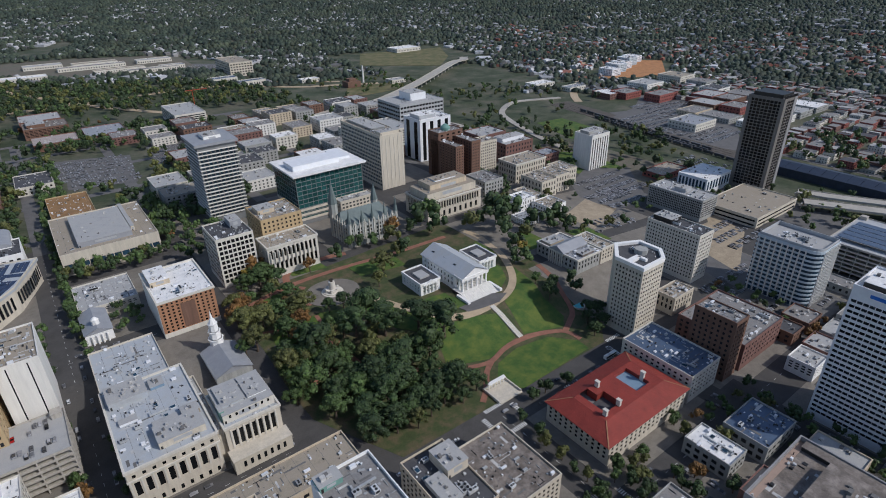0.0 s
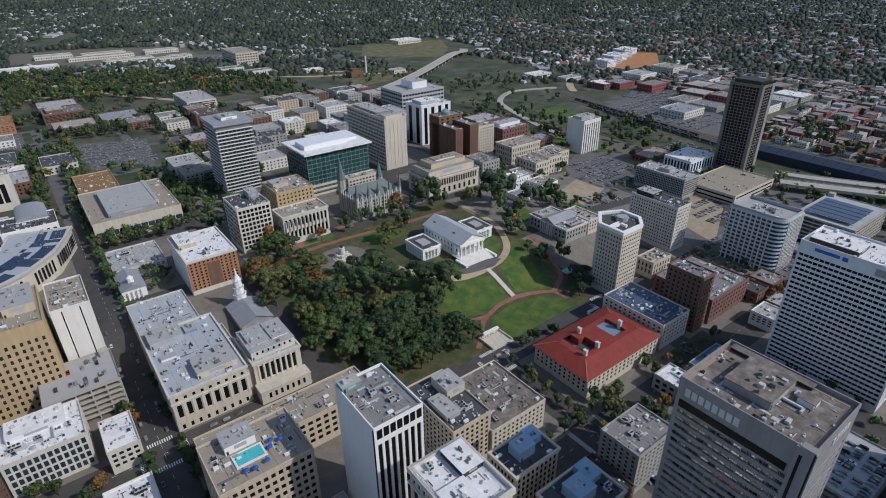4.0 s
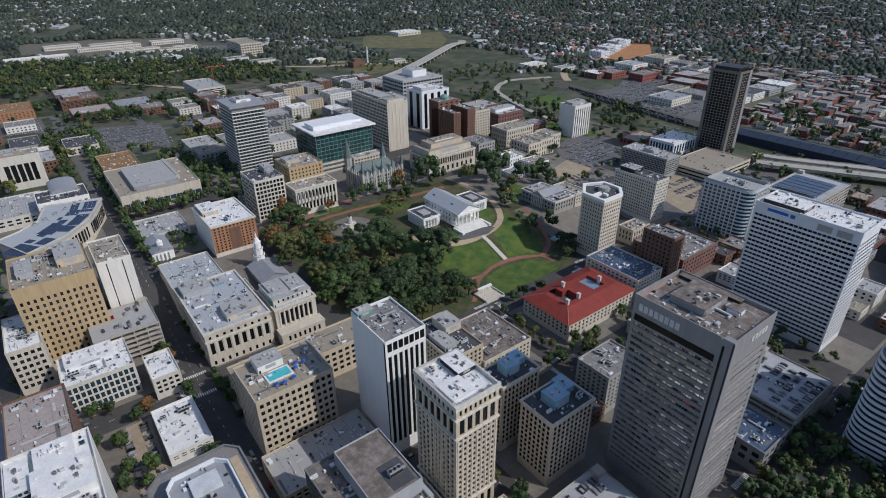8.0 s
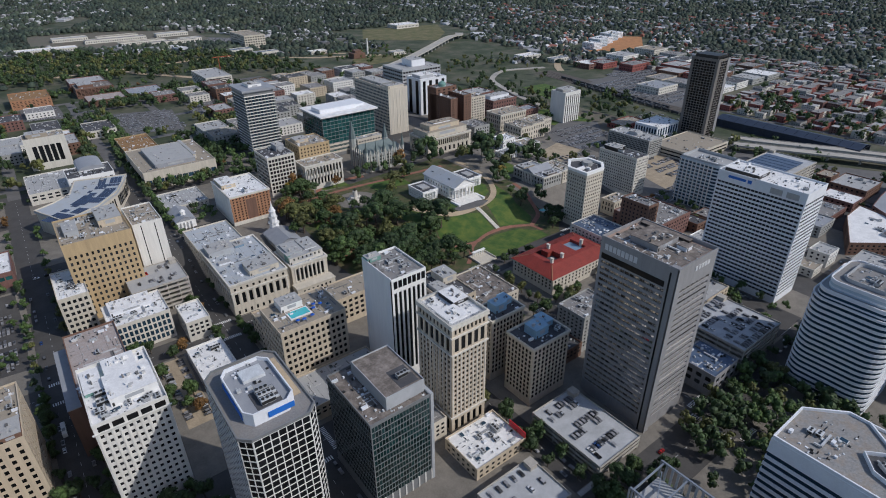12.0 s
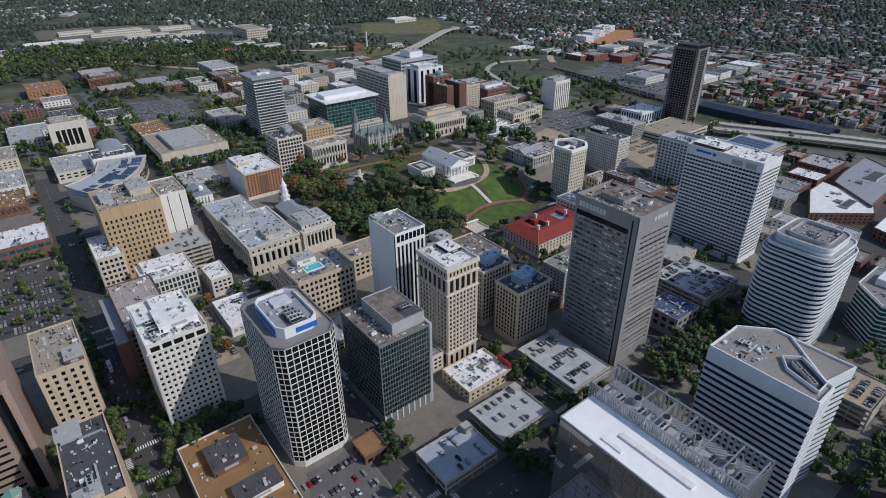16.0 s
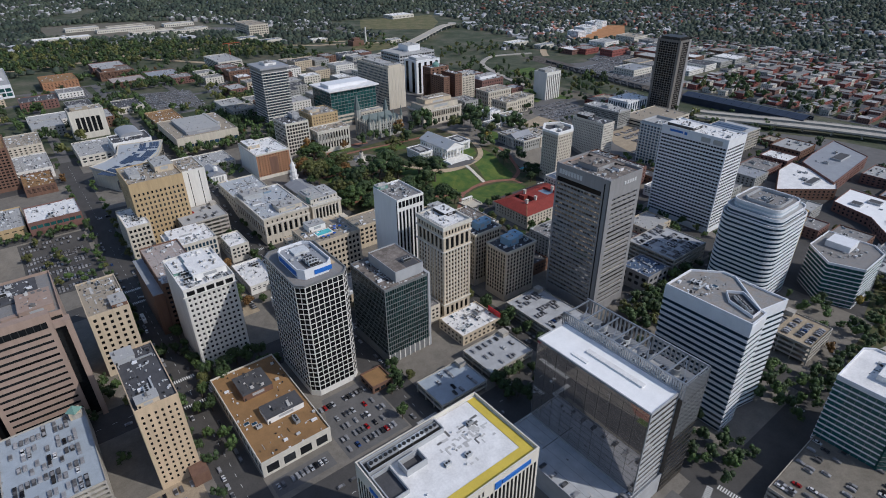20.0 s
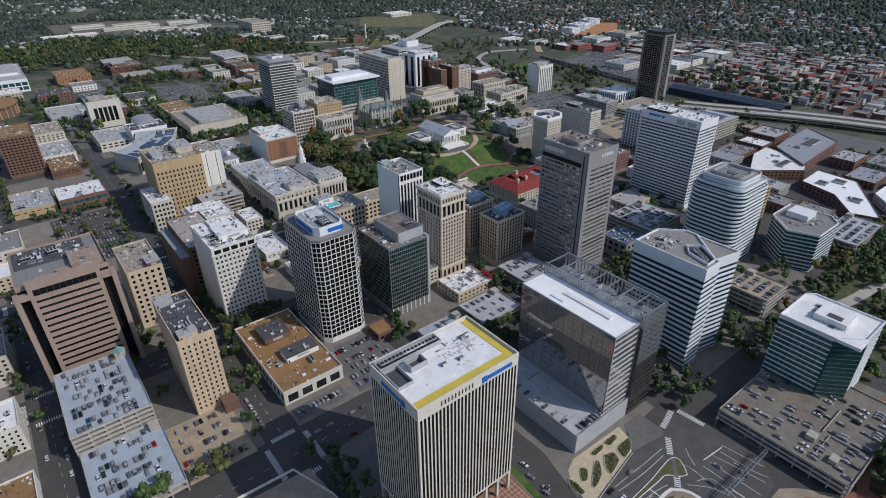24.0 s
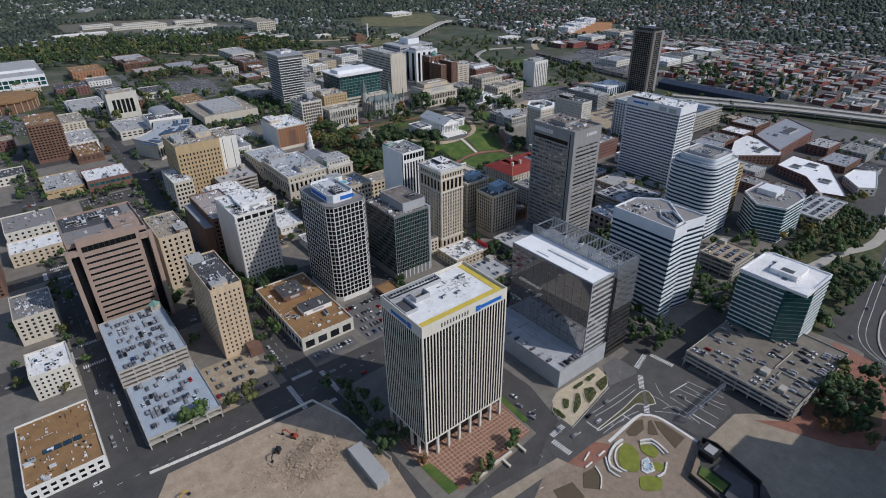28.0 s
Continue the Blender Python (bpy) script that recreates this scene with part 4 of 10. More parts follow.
for k, (x0, y0, x1, y1) in enumerate(((-41.1, -184.4, -35.5, -184.4), (-29.3, -183.9, -23.5, -183.9), (-38, -181, -31, -179))):
    e = thing("planter_wall", (x0 + x1) / 2, (y0 + y1) / 2, 0.3, "low white planter wall on a brick plaza", "planter", "planter walls on the plaza")
    mb = MB()
    L = math.hypot(x1 - x0, y1 - y0)
    nx, ny = -(y1 - y0) / L * 0.4, (x1 - x0) / L * 0.4
    mb.prism([(x0 - nx, y0 - ny), (x1 - nx, y1 - ny), (x1 + nx, y1 + ny), (x0 + nx, y0 + ny)], 0.3, 1.1)
    part("wall_piece", mb, "white_concrete", e)
e = thing("sign_gantry", 54, -201.3, 0.3, "grey steel sign gantry across a wide avenue", "gantry")
for x in (32, 76):
    mb = MB()
    mb.tube(x, -201.3, 0, 7.0, 0.3, 8)
    part("post", mb, "steel", e)
for off in (-0.9, 0.7):
    for dz in (5.6, 6.9):
        mb = MB()
        mb.box(32, 76, -201.3 + off, -201.1 + off, dz, dz + 0.22)
        part("beam", mb, "steel", e)
for k in range(16):
    mb = MB()
    mb.box(33 + k * 2.8, 33.15 + k * 2.8, -202.2, -200.4, 5.6, 7.1)
    part("lattice", mb, "steel", e)
e = thing("sunken_entrance", 14, -226, 0.3, "dark sunken entrance building with a small lawn", "pavilion")
mb = MB()
mb.ring([(26, -215), (-2, -224), (-6, -262), (22, -250), (28, -222)][::-1], inset([(26, -215), (-2, -224), (-6, -262), (22, -250), (28, -222)][::-1], 0.8), 0.1, 3.8)
part("wall", mb, "dark_metal", e)
mb = MB()
mb.box(16, 25, -227, -218, 0.1, 4.4)
part("entry_block", mb, "dark_metal", e)
mb = MB()
mb.box(17.5, 23.5, -225.5, -220, 4.4, 5.0)
part("roof_panel", mb, "pale_roof", e)
mb = MB()
mb.prism([(3, -226), (10, -224), (9, -240), (2, -240)], 0.3, 1.2)
part("roof_lawn", mb, "grass", e)
mb = MB()
mb.prism([(-2, -258), (18, -248), (16, -230), (10.4, -230), (9.6, -241), (0, -242)], 0.3, 2.6)
part("sunken_roof", mb, "dark_roof", e)
# garden in front of the mirrored tower
patch("garden_paving", [(-23.5, -159.9), (-9.4, -157.2), (21.9, -151.9), (29, -144.8), (31.4, -136), (-8.5, -134.5), (-16.6, -137.7), (-24, -147)], "garden_sand", lift=0.42, thick=0.2)
BEDS = ([(0, -142.7), (1.4, -145.1), (-5, -151.7), (-14.1, -154.5), (-13.6, -151.6), (-7, -147.8)], [(7.2, -143.7), (13.1, -146), (10.8, -151.5), (-0.2, -154.5), (1, -149.6)], [(17.8, -144.8), (29, -144.8), (23.2, -150.4), (15, -152.4), (15, -148.7)],
        [(-20.7, -141.4), (-19.9, -147.6), (-20.4, -152.8), (-23.7, -152.7), (-24.3, -146.3)], [(-10.2, -141), (-7.9, -144.2), (-13.7, -148.8), (-16.6, -147.4)], [(2, -138.5), (12, -138), (11, -140.5), (3, -141)], [(14, -138), (24, -138), (23, -141), (15, -141.5)])
rb = random.Random(12)
for k, bed in enumerate(BEDS):
    if bed[0][0] * 0 + sum(bed[i - 1][0] * bed[i][1] - bed[i][0] * bed[i - 1][1] for i in range(len(bed))) < 0:
        bed = bed[::-1]
    patch("planting_bed", bed, "planting_soil", lift=0.75, thick=0.5)
    ribbon("bed_edge", bed + bed[:1], 0.3, "limestone", lift=0.85, thick=0.5)
    mb = MB()
    cx, cy = sum(p[0] for p in bed) / len(bed), sum(p[1] for p in bed) / len(bed)
    for i in range(46):
        p, t = rb.choice(bed), math.sqrt(rb.random()) * 0.86
        q = bed[(bed.index(p) + 1) % len(bed)]
        u = rb.random()
        x, y = cx + ((p[0] * u + q[0] * (1 - u)) - cx) * t, cy + ((p[1] * u + q[1] * (1 - u)) - cy) * t
        r = rb.uniform(0.3, 0.8)
        mb.tube(x, y, 0.7, 0.9 + r * 0.8, r, 6, rb.random() < 0.4, r * 0.45)
    tagged(new("garden_shrubs", mb.mesh("garden_shrubs", "leaf_olive", "leaf_green")), "low olive and green shrubs in a garden bed", "shrubs", kind="stuff")
patch("forecourt_paving", [(35.3, -137), (49.9, -137), (49.7, -153.6), (46.7, -156.5), (22, -152.5), (29.5, -145)], "pale_asphalt", lift=0.44, thick=0.2)
# large paved court and expressway at the river side
patch("court_paving", [(28, -216), (62, -216), (70, -222), (98, -256), (130, -330), (-40, -330), (24, -252)], "court_slab", lift=0.3, thick=0.2)
patch("brick_court", [(66, -226), (80, -238), (92, -242), (112, -236), (186, -226), (182, -252), (150, -280), (96, -280), (84, -266)], "brick_paving", lift=0.36, thick=0.1)
for poly in ([(98, -246), (126, -240), (152, -252), (150, -268), (120, -276), (96, -264)],):
    patch("lawn", poly, "leaf_litter", lift=0.42, thick=0.1)
patch("expressway", [(150, -300), (184, -252), (190, -238), (197, -221), (262, -220), (365, -203), (620, -165), (620, -190), (440, -222), (300, -262), (240, -300)], "asphalt", lift=0.3, thick=0.2)
patch("verge", [(186, -216), (240, -212), (300, -214), (420, -190), (420, -120), (310, -140), (206, -160), (184, -190)], "park_turf", lift=0.25, thick=0.2)
ribbon("curved_ramp", [(262, -166), (288, -172), (330, -178), (372, -190), (420, -186), (480, -172)], 9, "highway_concrete", lift=0.6, thick=0.4)
ribbon("median_wall", [(176, -290), (196, -254), (240, -238), (300, -232), (420, -208), (600, -176)], 1.2, "highway_concrete", lift=1.0, thick=0.9)
for off in (-8, 7, 12):
    ribbon("lane_marking", [(180, -285 + off), (200, -250 + off), (262, -234 + off), (420, -208 + off), (600, -178 + off)], 0.3, "road_paint", lift=0.34, thick=0.02)

for x0, x1, y0, y1, h in ((-82, -66, -152, -150.6, 1.6), (-66, -58, -149, -147.6, 1.4), (-92, -86, -153, -151.8, 1.2), (-60, -58.8, -156, -147.6, 1.4), (-74, -72.8, -158, -152, 1.2)):
    e = thing("terrace_wall", (x0 + x1) / 2, (y0 + y1) / 2, 0.3, "low tan stone terrace wall beside a tiled plaza", "wall", "terrace walls of the tower plaza")
    mb = MB()
    mb.box(x0, x1, y0, y1, 0.2, 0.3 + h)
    part("wall_body", mb, "tan_paving", e)
    mb = MB()
    mb.box(x0 - 0.1, x1 + 0.1, y0 - 0.1, y1 + 0.1, 0.3 + h, 0.45 + h)
    part("coping", mb, "pale_stone", e)
stand_plaza = ((-60, -147, 6.0, "leaf_green"), (-66, -150, 4.5, "leaf_green"), (-80, -149, 4.2, "leaf_olive"), (-84, -153, 4.5, "leaf_dark"), (-88, -150, 4.4, "leaf_olive"), (-96, -154, 4.6, "leaf_olive"), (-110, -127, 4.2, "leaf_orange"), (-46, -118, 3.4, "leaf_orange"))
lamp = thing("street_lamp", 0, 0, 0, "slim grey street lamp beside an avenue", "street lamp", "street lamps on the avenue")
mb = MB()
mb.tube(0, 0, 0, 9, 0.11, 6, 0, 0.07)
part("pole", mb, "steel", lamp)
mb = MB()
mb.box(0, 2.2, -0.06, 0.06, 8.8, 8.95)
part("arm", mb, "steel", lamp)
mb = MB()
mb.box(1.8, 2.7, -0.16, 0.16, 8.66, 8.8)
part("lamp_head", mb, "sign_grey", lamp)
LAMPS = [(-40, -142, 0), (-37, -112, 0), (-36, -76, 0), (-28, -162, 90), (4, -157.6, 90), (30, -156, 90), (-60, -166.5, 270), (-96, -162, 270), (26, -190, 0), (27, -206, 0), (-122, -120, 0), (-120, -86, 0), (76, -172, 180), (80, -192, 180)]
lamp.matrix_basis = pose(LAMPS[0][0], LAMPS[0][1], 0.28, 0, 0, LAMPS[0][2])
for x, y, a in LAMPS[1:]:
    copy_thing(lamp, pose(x, y, 0.28, 0, 0, a))
# building site with rubble
patch("site_ground", [(-224, -42), (-128, -46), (-122, -110), (-128, -160), (-180, -170), (-230, -150), (-236, -60)], "rubble_soil", lift=0.345, thick=0.3)
rng = random.Random(5)
mb = MB()
for _ in range(3800):
    if rng.random() < 0.75:
        x, y = rng.choice(((-155, -76), (-148, -88), (-170, -84), (-186, -76), (-165, -92)))
        x, y = rng.gauss(x, 6), rng.gauss(y, 5)
    else:
        x, y = rng.uniform(-222, -132), rng.uniform(-150, -50)
    if not (-226 < x < -128 and -160 < y < -50):
        continue
    s = rng.uniform(0.07, 0.3) if rng.random() < 0.94 else rng.uniform(0.4, 0.9)
    h = 2.2 * math.exp(-((x + 155) ** 2 + (y + 80) ** 2) / 160)
    n = len(mb.v)
    mb.box(-s, s, -s * rng.uniform(0.3, 1), s * 0.6, -s * 0.4, s * 0.4)
    M = Matrix.Translation((x, y, 0.4 + h)) @ Euler((rng.uniform(-0.6, 0.6), rng.uniform(-0.6, 0.6), rng.uniform(0, 6))).to_matrix().to_4x4()
    mb.v[n:] = [tuple(M @ Vector(p)) for p in mb.v[n:]]
tagged(new("rubble", mb.mesh("rubble", "rubble_soil")), "broken concrete rubble heaped on a cleared site", "rubble", kind="stuff")
mb = MB()
for k in range(12):
    a = k * math.pi / 6
    for j in range(6):
        r0, r1 = 12 - j * 2.0, 12 - (j + 1) * 2.0
        if r1 < 0:
            continue
        q = lambda r, t, jj: (-155 + r * math.cos(t) * (1 + 0.25 * math.sin(3 * t)), -80 + r * math.sin(t) * (1 + 0.2 * math.cos(5 * t)), 0.2 + 2.4 * (jj / 6) ** 0.8)
        mb.quad(q(r0, a, j), q(r0, a + math.pi / 6, j), q(r1, a + math.pi / 6, j + 1), q(r1, a, j + 1))
tagged(new("rubble_heap", mb.mesh("rubble_heap", "rubble_soil")), "heap of tan demolition rubble on bare soil", "rubble")


def excavator(x, y, rz, paint, label):
    e = thing("excavator", x, y, 0.4, label, "excavator")
    z = 0.4
    mb = MB()
    for s in (-1, 1):
        mb.box(x - 2.0, x + 2.0, y + s * 1.2 - 0.35, y + s * 1.2 + 0.35, z, z + 0.9)
    part("tracks", mb, "dark_metal", e)
    mb = MB()
    mb.box(x - 1.8, x + 1.3, y - 1.4, y + 1.4, z + 1.0, z + 2.2)
    mb.box(x - 1.9, x - 0.8, y - 1.4, y + 1.4, z + 2.2, z + 2.6)
    part("body", mb, paint, e)
    mb = MB()
    mb.box(x - 0.2, x + 1.3, y + 0.2, y + 1.3, z + 2.2, z + 3.5)
    part("cab", mb, "dark_glass", e)
    mb = MB()
    for (ax, az), (bx, bz) in (((1.3, 1.8), (4.6, 5.0)), ((4.6, 5.0), (7.4, 3.6)), ((7.4, 3.6), (7.8, 1.0))):
        mb.quad((x + ax, y - 0.3, z + az - 0.3), (x + bx, y - 0.3, z + bz - 0.3), (x + bx, y - 0.3, z + bz + 0.3), (x + ax, y - 0.3, z + az + 0.3))
        mb.quad((x + ax, y + 0.3, z + az - 0.3), (x + bx, y + 0.3, z + bz - 0.3), (x + bx, y + 0.3, z + bz + 0.3), (x + ax, y + 0.3, z + az + 0.3))
        mb.quad((x + ax, y - 0.3, z + az + 0.3), (x + bx, y - 0.3, z + bz + 0.3), (x + bx, y + 0.3, z + bz + 0.3), (x + ax, y + 0.3, z + az + 0.3))
    part("boom", mb, paint, e)
    mb = MB()
    mb.box(x + 7.0, x + 8.4, y - 0.6, y + 0.6, z + 0.1, z + 1.1)
    part("bucket", mb, "dark_metal", e)
    e.rotation_euler = (0, 0, rz)


excavator(-158, -62, 2.2, "machine_red", "red tracked excavator on a rubble site")
excavator(-170, -66, 3.9, "dark_metal", "dark tracked excavator beside a rubble heap")
excavator(-226, -66, 0.4, "machine_yellow", "yellow tracked excavator on bare soil")
for k, (x0, y0, x1, y1) in enumerate(((-232, -36, -190, -40), (-190, -40, -136, -42), (-136, -42, -126, -70), (-126, -70, -122, -112))):
    e = thing("site_fence", (x0 + x1) / 2, (y0 + y1) / 2, 0.3, "white hoarding round a cleared building site", "fence", "fence pieces round the site")
    n = max(3, int(math.hypot(x1 - x0, y1 - y0) / 5))
    for j in range(n):
        a, b = j / n, (j + 0.97) / n
        p, q = (x0 + (x1 - x0) * a, y0 + (y1 - y0) * a), (x0 + (x1 - x0) * b, y0 + (y1 - y0) * b)
        nx, ny = (q[1] - p[1]), -(q[0] - p[0])
        L = math.hypot(nx, ny)
        nx, ny = nx / L * 0.12, ny / L * 0.12
        mb = MB()
        mb.prism([p, q, (q[0] - nx, q[1] - ny), (p[0] - nx, p[1] - ny)], 0.2, 2.3)
        part("panel", mb, "white_concrete", e)
e = thing("site_shed", -135, -109, 0.3, "long low grey shed with pale roof at the site edge", "shed")
mb = MB()
mb.box(-139, -131, -124, -94, 0.3, 5.0)
part("wall", mb, "grey_stone", e)
mb = MB()
mb.box(-139.4, -130.6, -124.4, -93.6, 5.0, 5.4)
part("roof", mb, "pale_roof", e)

# car parks on the ground
patch("parking_lot", [(287, -16), (335, -16), (335, 120), (287, 120)], "asphalt", lift=0.31, thick=0.1)
patch("parking_lot", [(371, -16), (402, -16), (402, 84), (371, 84)], "asphalt", lift=0.31, thick=0.1)
patch("parking_lot", [(-184, -16), (-146, -16), (-146, 34), (-184, 34)], "gravel_lot", lift=0.3, thick=0.1)
patch("parking_lot", [(-75, -12), (-34, -12), (-34, 40), (-66, 40), (-75, 12)], "pale_asphalt", lift=0.31, thick=0.1)
patch("parking_lot", [(-117, -10), (-82, -10), (-82, 2), (-117, 2)], "pale_asphalt", lift=0.3, thick=0.1)
patch("parking_lot", [(-74, 160), (-58, 160), (-56, 234), (-70, 234)], "gravel_lot", lift=0.3, thick=0.1)
patch("parking_lot", [(-200, 290), (-145, 285), (-145, 388), (-200, 388)], "asphalt", lift=0.3, thick=0.1)
patch("parking_lot", [(436, 322), (513, 351), (506, 392), (436, 364)], "gravel_lot", lift=0.3, thick=0.1)
patch("parking_lot", [(500, 345), (580, 357), (574, 416), (539, 445), (505, 400)], "pale_asphalt", lift=0.3, thick=0.1)
patch("parking_lot", [(412, 150), (452, 132), (454, 200), (470, 260), (520, 270), (520, 215), (500, 110), (420, 112)], "pale_asphalt", lift=0.3, thick=0.1)
patch("parking_lot", [(512, 374), (570, 352), (640, 428), (600, 470), (536, 440)], "pale_asphalt", lift=0.34, thick=0.1)
patch("parking_lot", [(478, 191), (566, 231), (593, 292), (560, 268), (520, 270), (491, 232)], "gravel_lot", lift=0.34, thick=0.1)
patch("lawn", [(402, 302), (430, 296), (434, 330), (404, 334)], "grass", lift=0.33, thick=0.1)
patch("lawn", [(346, 324), (372, 322), (372, 360), (346, 350)], "grass", lift=0.33, thick=0.1)
patch("lawn", [(580, 400), (640, 440), (650, 520), (600, 560), (570, 480)], "grass", lift=0.33, thick=0.1)
patch("parking_lot", [(835, 430), (940, 432), (1100, 560), (1050, 700), (945, 640), (834, 616)], "pale_asphalt", lift=0.28, thick=0.1)
patch("parking_lot", [(-4, 840), (48, 808), (57, 910), (0, 944)], "pale_asphalt", lift=0.34, thick=0.1)
patch("parking_lot", [(129, 826), (184, 820), (205, 905), (141, 958)], "pale_asphalt", lift=0.34, thick=0.1)
patch("parking_lot", [(-99, 986), (-39, 950), (-40, 1050), (-94, 1056)], "pale_asphalt", lift=0.34, thick=0.1)
patch("parking_lot", [(811, 469), (829, 373), (938, 432), (945, 619), (876, 646)], "pale_asphalt", lift=0.3, thick=0.1)
patch("parking_lot", [(-300, 690), (-240, 690), (-200, 830), (-280, 860)], "pale_asphalt", lift=0.3, thick=0.1)
patch("parking_lot", [(20, 790), (95, 770), (110, 900), (30, 930)], "pale_asphalt", lift=0.3, thick=0.1)


# ---- towers and large buildings ----
# white finned tower with yellow-edged roof
e = building("office_tower", "tall white concrete tower with narrow vertical window strips", -107, -49.6, -125, -88, 93.3, "warm_concrete", "black_glass", "white_roof",
             1, 19, 28, 0.64, 0.99, depth=0.12, top=6.5, bot=1.0, ends=0.6, parapet=1.6, units=0, cat="office tower", z0=13.4)
mb = MB()
mb.box(-101, -55, -119, -94, -0.5, 13)
part("lobby", mb, "black_glass", e, "dark glazed lobby set back behind pillars")
mb = MB()
mb.ring([(-106, -124), (-50.5, -124), (-50.5, -89), (-106, -89)], [(-106, -119.5), (-54.5, -119.5), (-54.5, -89), (-106, -89)], 91.75, 91.9)
part("roof_edge", mb, "yellow_paint", e, "yellow painted roof edge")
rs = random.Random(14)
for k in range(60):
    x, y = -66 + rs.gauss(0, 6.5), -102 + rs.gauss(0, 5)
    if -98 < x < -56 and -118 < y < -97:
        a, b = rs.uniform(0.2, 0.7), rs.uniform(0.3, 1.8)
        if rs.random() < 0.5:
            a, b = b, a
        mb = MB()
        mb.box(x - a, x + a, y - b, y + b, 91.7, 91.712 + 0.002 * k)
        part("roof_patch", mb, "roof_patch_dark" if k % 3 == 0 else "roof_patch_light", e)
for x0, x1, y0, y1, h in ((-106, -72, -96, -89.5, 2.4), (-106, -98, -110, -97, 2.0), (-95, -86, -104, -98, 3.0)):
    mb = MB()
    mb.ring([(x0, y0), (x1, y0), (x1, y1), (x0, y1)], inset([(x0, y0), (x1, y0), (x1, y1), (x0, y1)], 0.4), 91.7, 91.7 + h)
    mb.box(x0 + 0.4, x1 - 0.4, y0 + 0.4, y1 - 0.4, 91.72, 91.8, 1)
    part("plant_screen", mb, ("grey_panel", "dark_roof"), e)
for k in range(5):
    place("cooling_fan", UNITS[1], e, -101 + k * 6.2, -92.8, 91.8)
rng = random.Random(2)
for k in range(9):
    place("roof_vent", UNITS[2 if k % 3 else 0], e, rng.uniform(-96, -60), rng.uniform(-116, -98), 91.7, 0, (0.8, 0.8, 0.8))
for k in range(10):
    mb = MB()
    mb.box(-95 + k * 1.9, -94.3 + k * 1.9, -125.1, -124.95, 88.3, 90.8)
    part("vent_slot", mb, "dark_metal", e)
for k in range(8):
    mb = MB()
    mb.box(-107.0 + k * 8.0, -105.6 + k * 8.0, -125.0, -123.6, -0.5, 12.8)
    part("pillar", mb, "warm_concrete", e)
for k in range(1, 6):
    mb = MB()
    mb.box(-107.0, -105.6, -125.0 + k * 7, -123.6 + k * 7, -0.5, 12.8)
    part("pillar", mb, "warm_concrete", e)
mb = MB()
mb.box(-72, -69, -125.35, -125.0, 87.6, 90.8)
mb.box(-68.4, -54, -125.35, -125.0, 88.2, 90.2)
part("sign", mb, "sign_blue", e, "blue company sign shown as plain shapes")
mb = MB()
mb.box(-107.35, -107.0, -116, -113, 87.6, 90.6)
mb.box(-107.35, -107.0, -112, -98, 88.2, 90.0)
part("sign", mb, "sign_blue", e, "blue company sign shown as plain shapes")

# mirrored tower with white roof and steel crown
e = building("office_tower", "mirrored glass tower with white roof and steel crown", 19.9, 42.6, -130.8, -60.4, 70.2, "grey_panel", "mirror_glass", "white_membrane",
             14, 1, 1, 0.985, 0.62, depth=0.2, top=1.0, bot=14, ends=0.4, parapet=0.5, units=0, cat="office tower")
mb = MB()
mb.box(19.55, 19.85, -130.4, -60.8, 15.5, 69.4)
part("mirror_wall", mb, "mirror_glass", e, "smooth mirrored curtain wall")
for k in range(11):
    mb = MB()
    mb.box(19.49, 19.56, -130.4 + k * 6.95, -130.3 + k * 6.95, 15.5, 69.4)
    part("mullion", mb, "dark_metal", e)
for k in range(13):
    mb = MB()
    mb.box(19.49, 19.56, -130.4, -60.8, 19 + k * 4.0, 19.08 + k * 4.0)
    part("transom", mb, "dark_metal", e)
for x0, x1, y0, y1, h in ((31, 34, -118, -84, 1.0), (24, 26, -90, -80, 0.7)):
    mb = MB()
    mb.box(x0, x1, y0, y1, 69.7, 69.7 + h)
    part("roof_curb", mb, "white_roof", e)
mb = MB()
mb.box(42.6, 64, -133, -58, -0.5, 66)
part("rear_block", mb, "bronze_metal", e, "dark louvred block behind the mirrored wall")
for k in range(16):
    mb = MB()
    mb.box(42.55, 64.1, -133.12, -133.0, 4 + k * 3.9, 6.2 + k * 3.9)
    part("window_band", mb, "dark_glass", e)
for y0, y1 in ((-133, -58),):
    for k in range(60):
        mb = MB()
        yy = y0 + k * (y1 - y0) / 59
        mb.box(42.7, 43.0, yy - 0.36, yy + 0.36, 66, 75.5)
        part("louvre_fin", mb, "steel", e)
    for k in range(18):
        mb = MB()
        xx = 43 + k * 21 / 17
        mb.box(xx - 0.34, xx + 0.34, -133.2, -132.9, 40, 75.5)
        part("louvre_fin", mb, "steel", e)
for k in range(30):
    mb = MB()
    yy = -133 + k * 75 / 29
    mb.box(63.7, 64.0, yy - 0.5, yy + 0.5, 66, 75.5)
    part("louvre_fin", mb, "steel", e)
for k in range(8):
    mb = MB()
    yy = -132 + k * 10.4
    mb.box(43, 64, yy - 0.3, yy + 0.3, 74.7, 75.5)
    part("crown_beam", mb, "steel", e)
for x in (43.2, 63.6):
    mb = MB()
    mb.box(x - 0.35, x + 0.35, -133, -58, 75.2, 76.0)
    part("crown_rail", mb, "steel", e)
for k in range(6):
    place("rooftop_unit", UNITS[1], e, 52, -126 + k * 11.5, 66.2)
mb = MB()
mb.box(43.1, 63.6, -132.8, -58.2, 66.0, 66.2)
part("plant_floor", mb, "pale_roof", e)
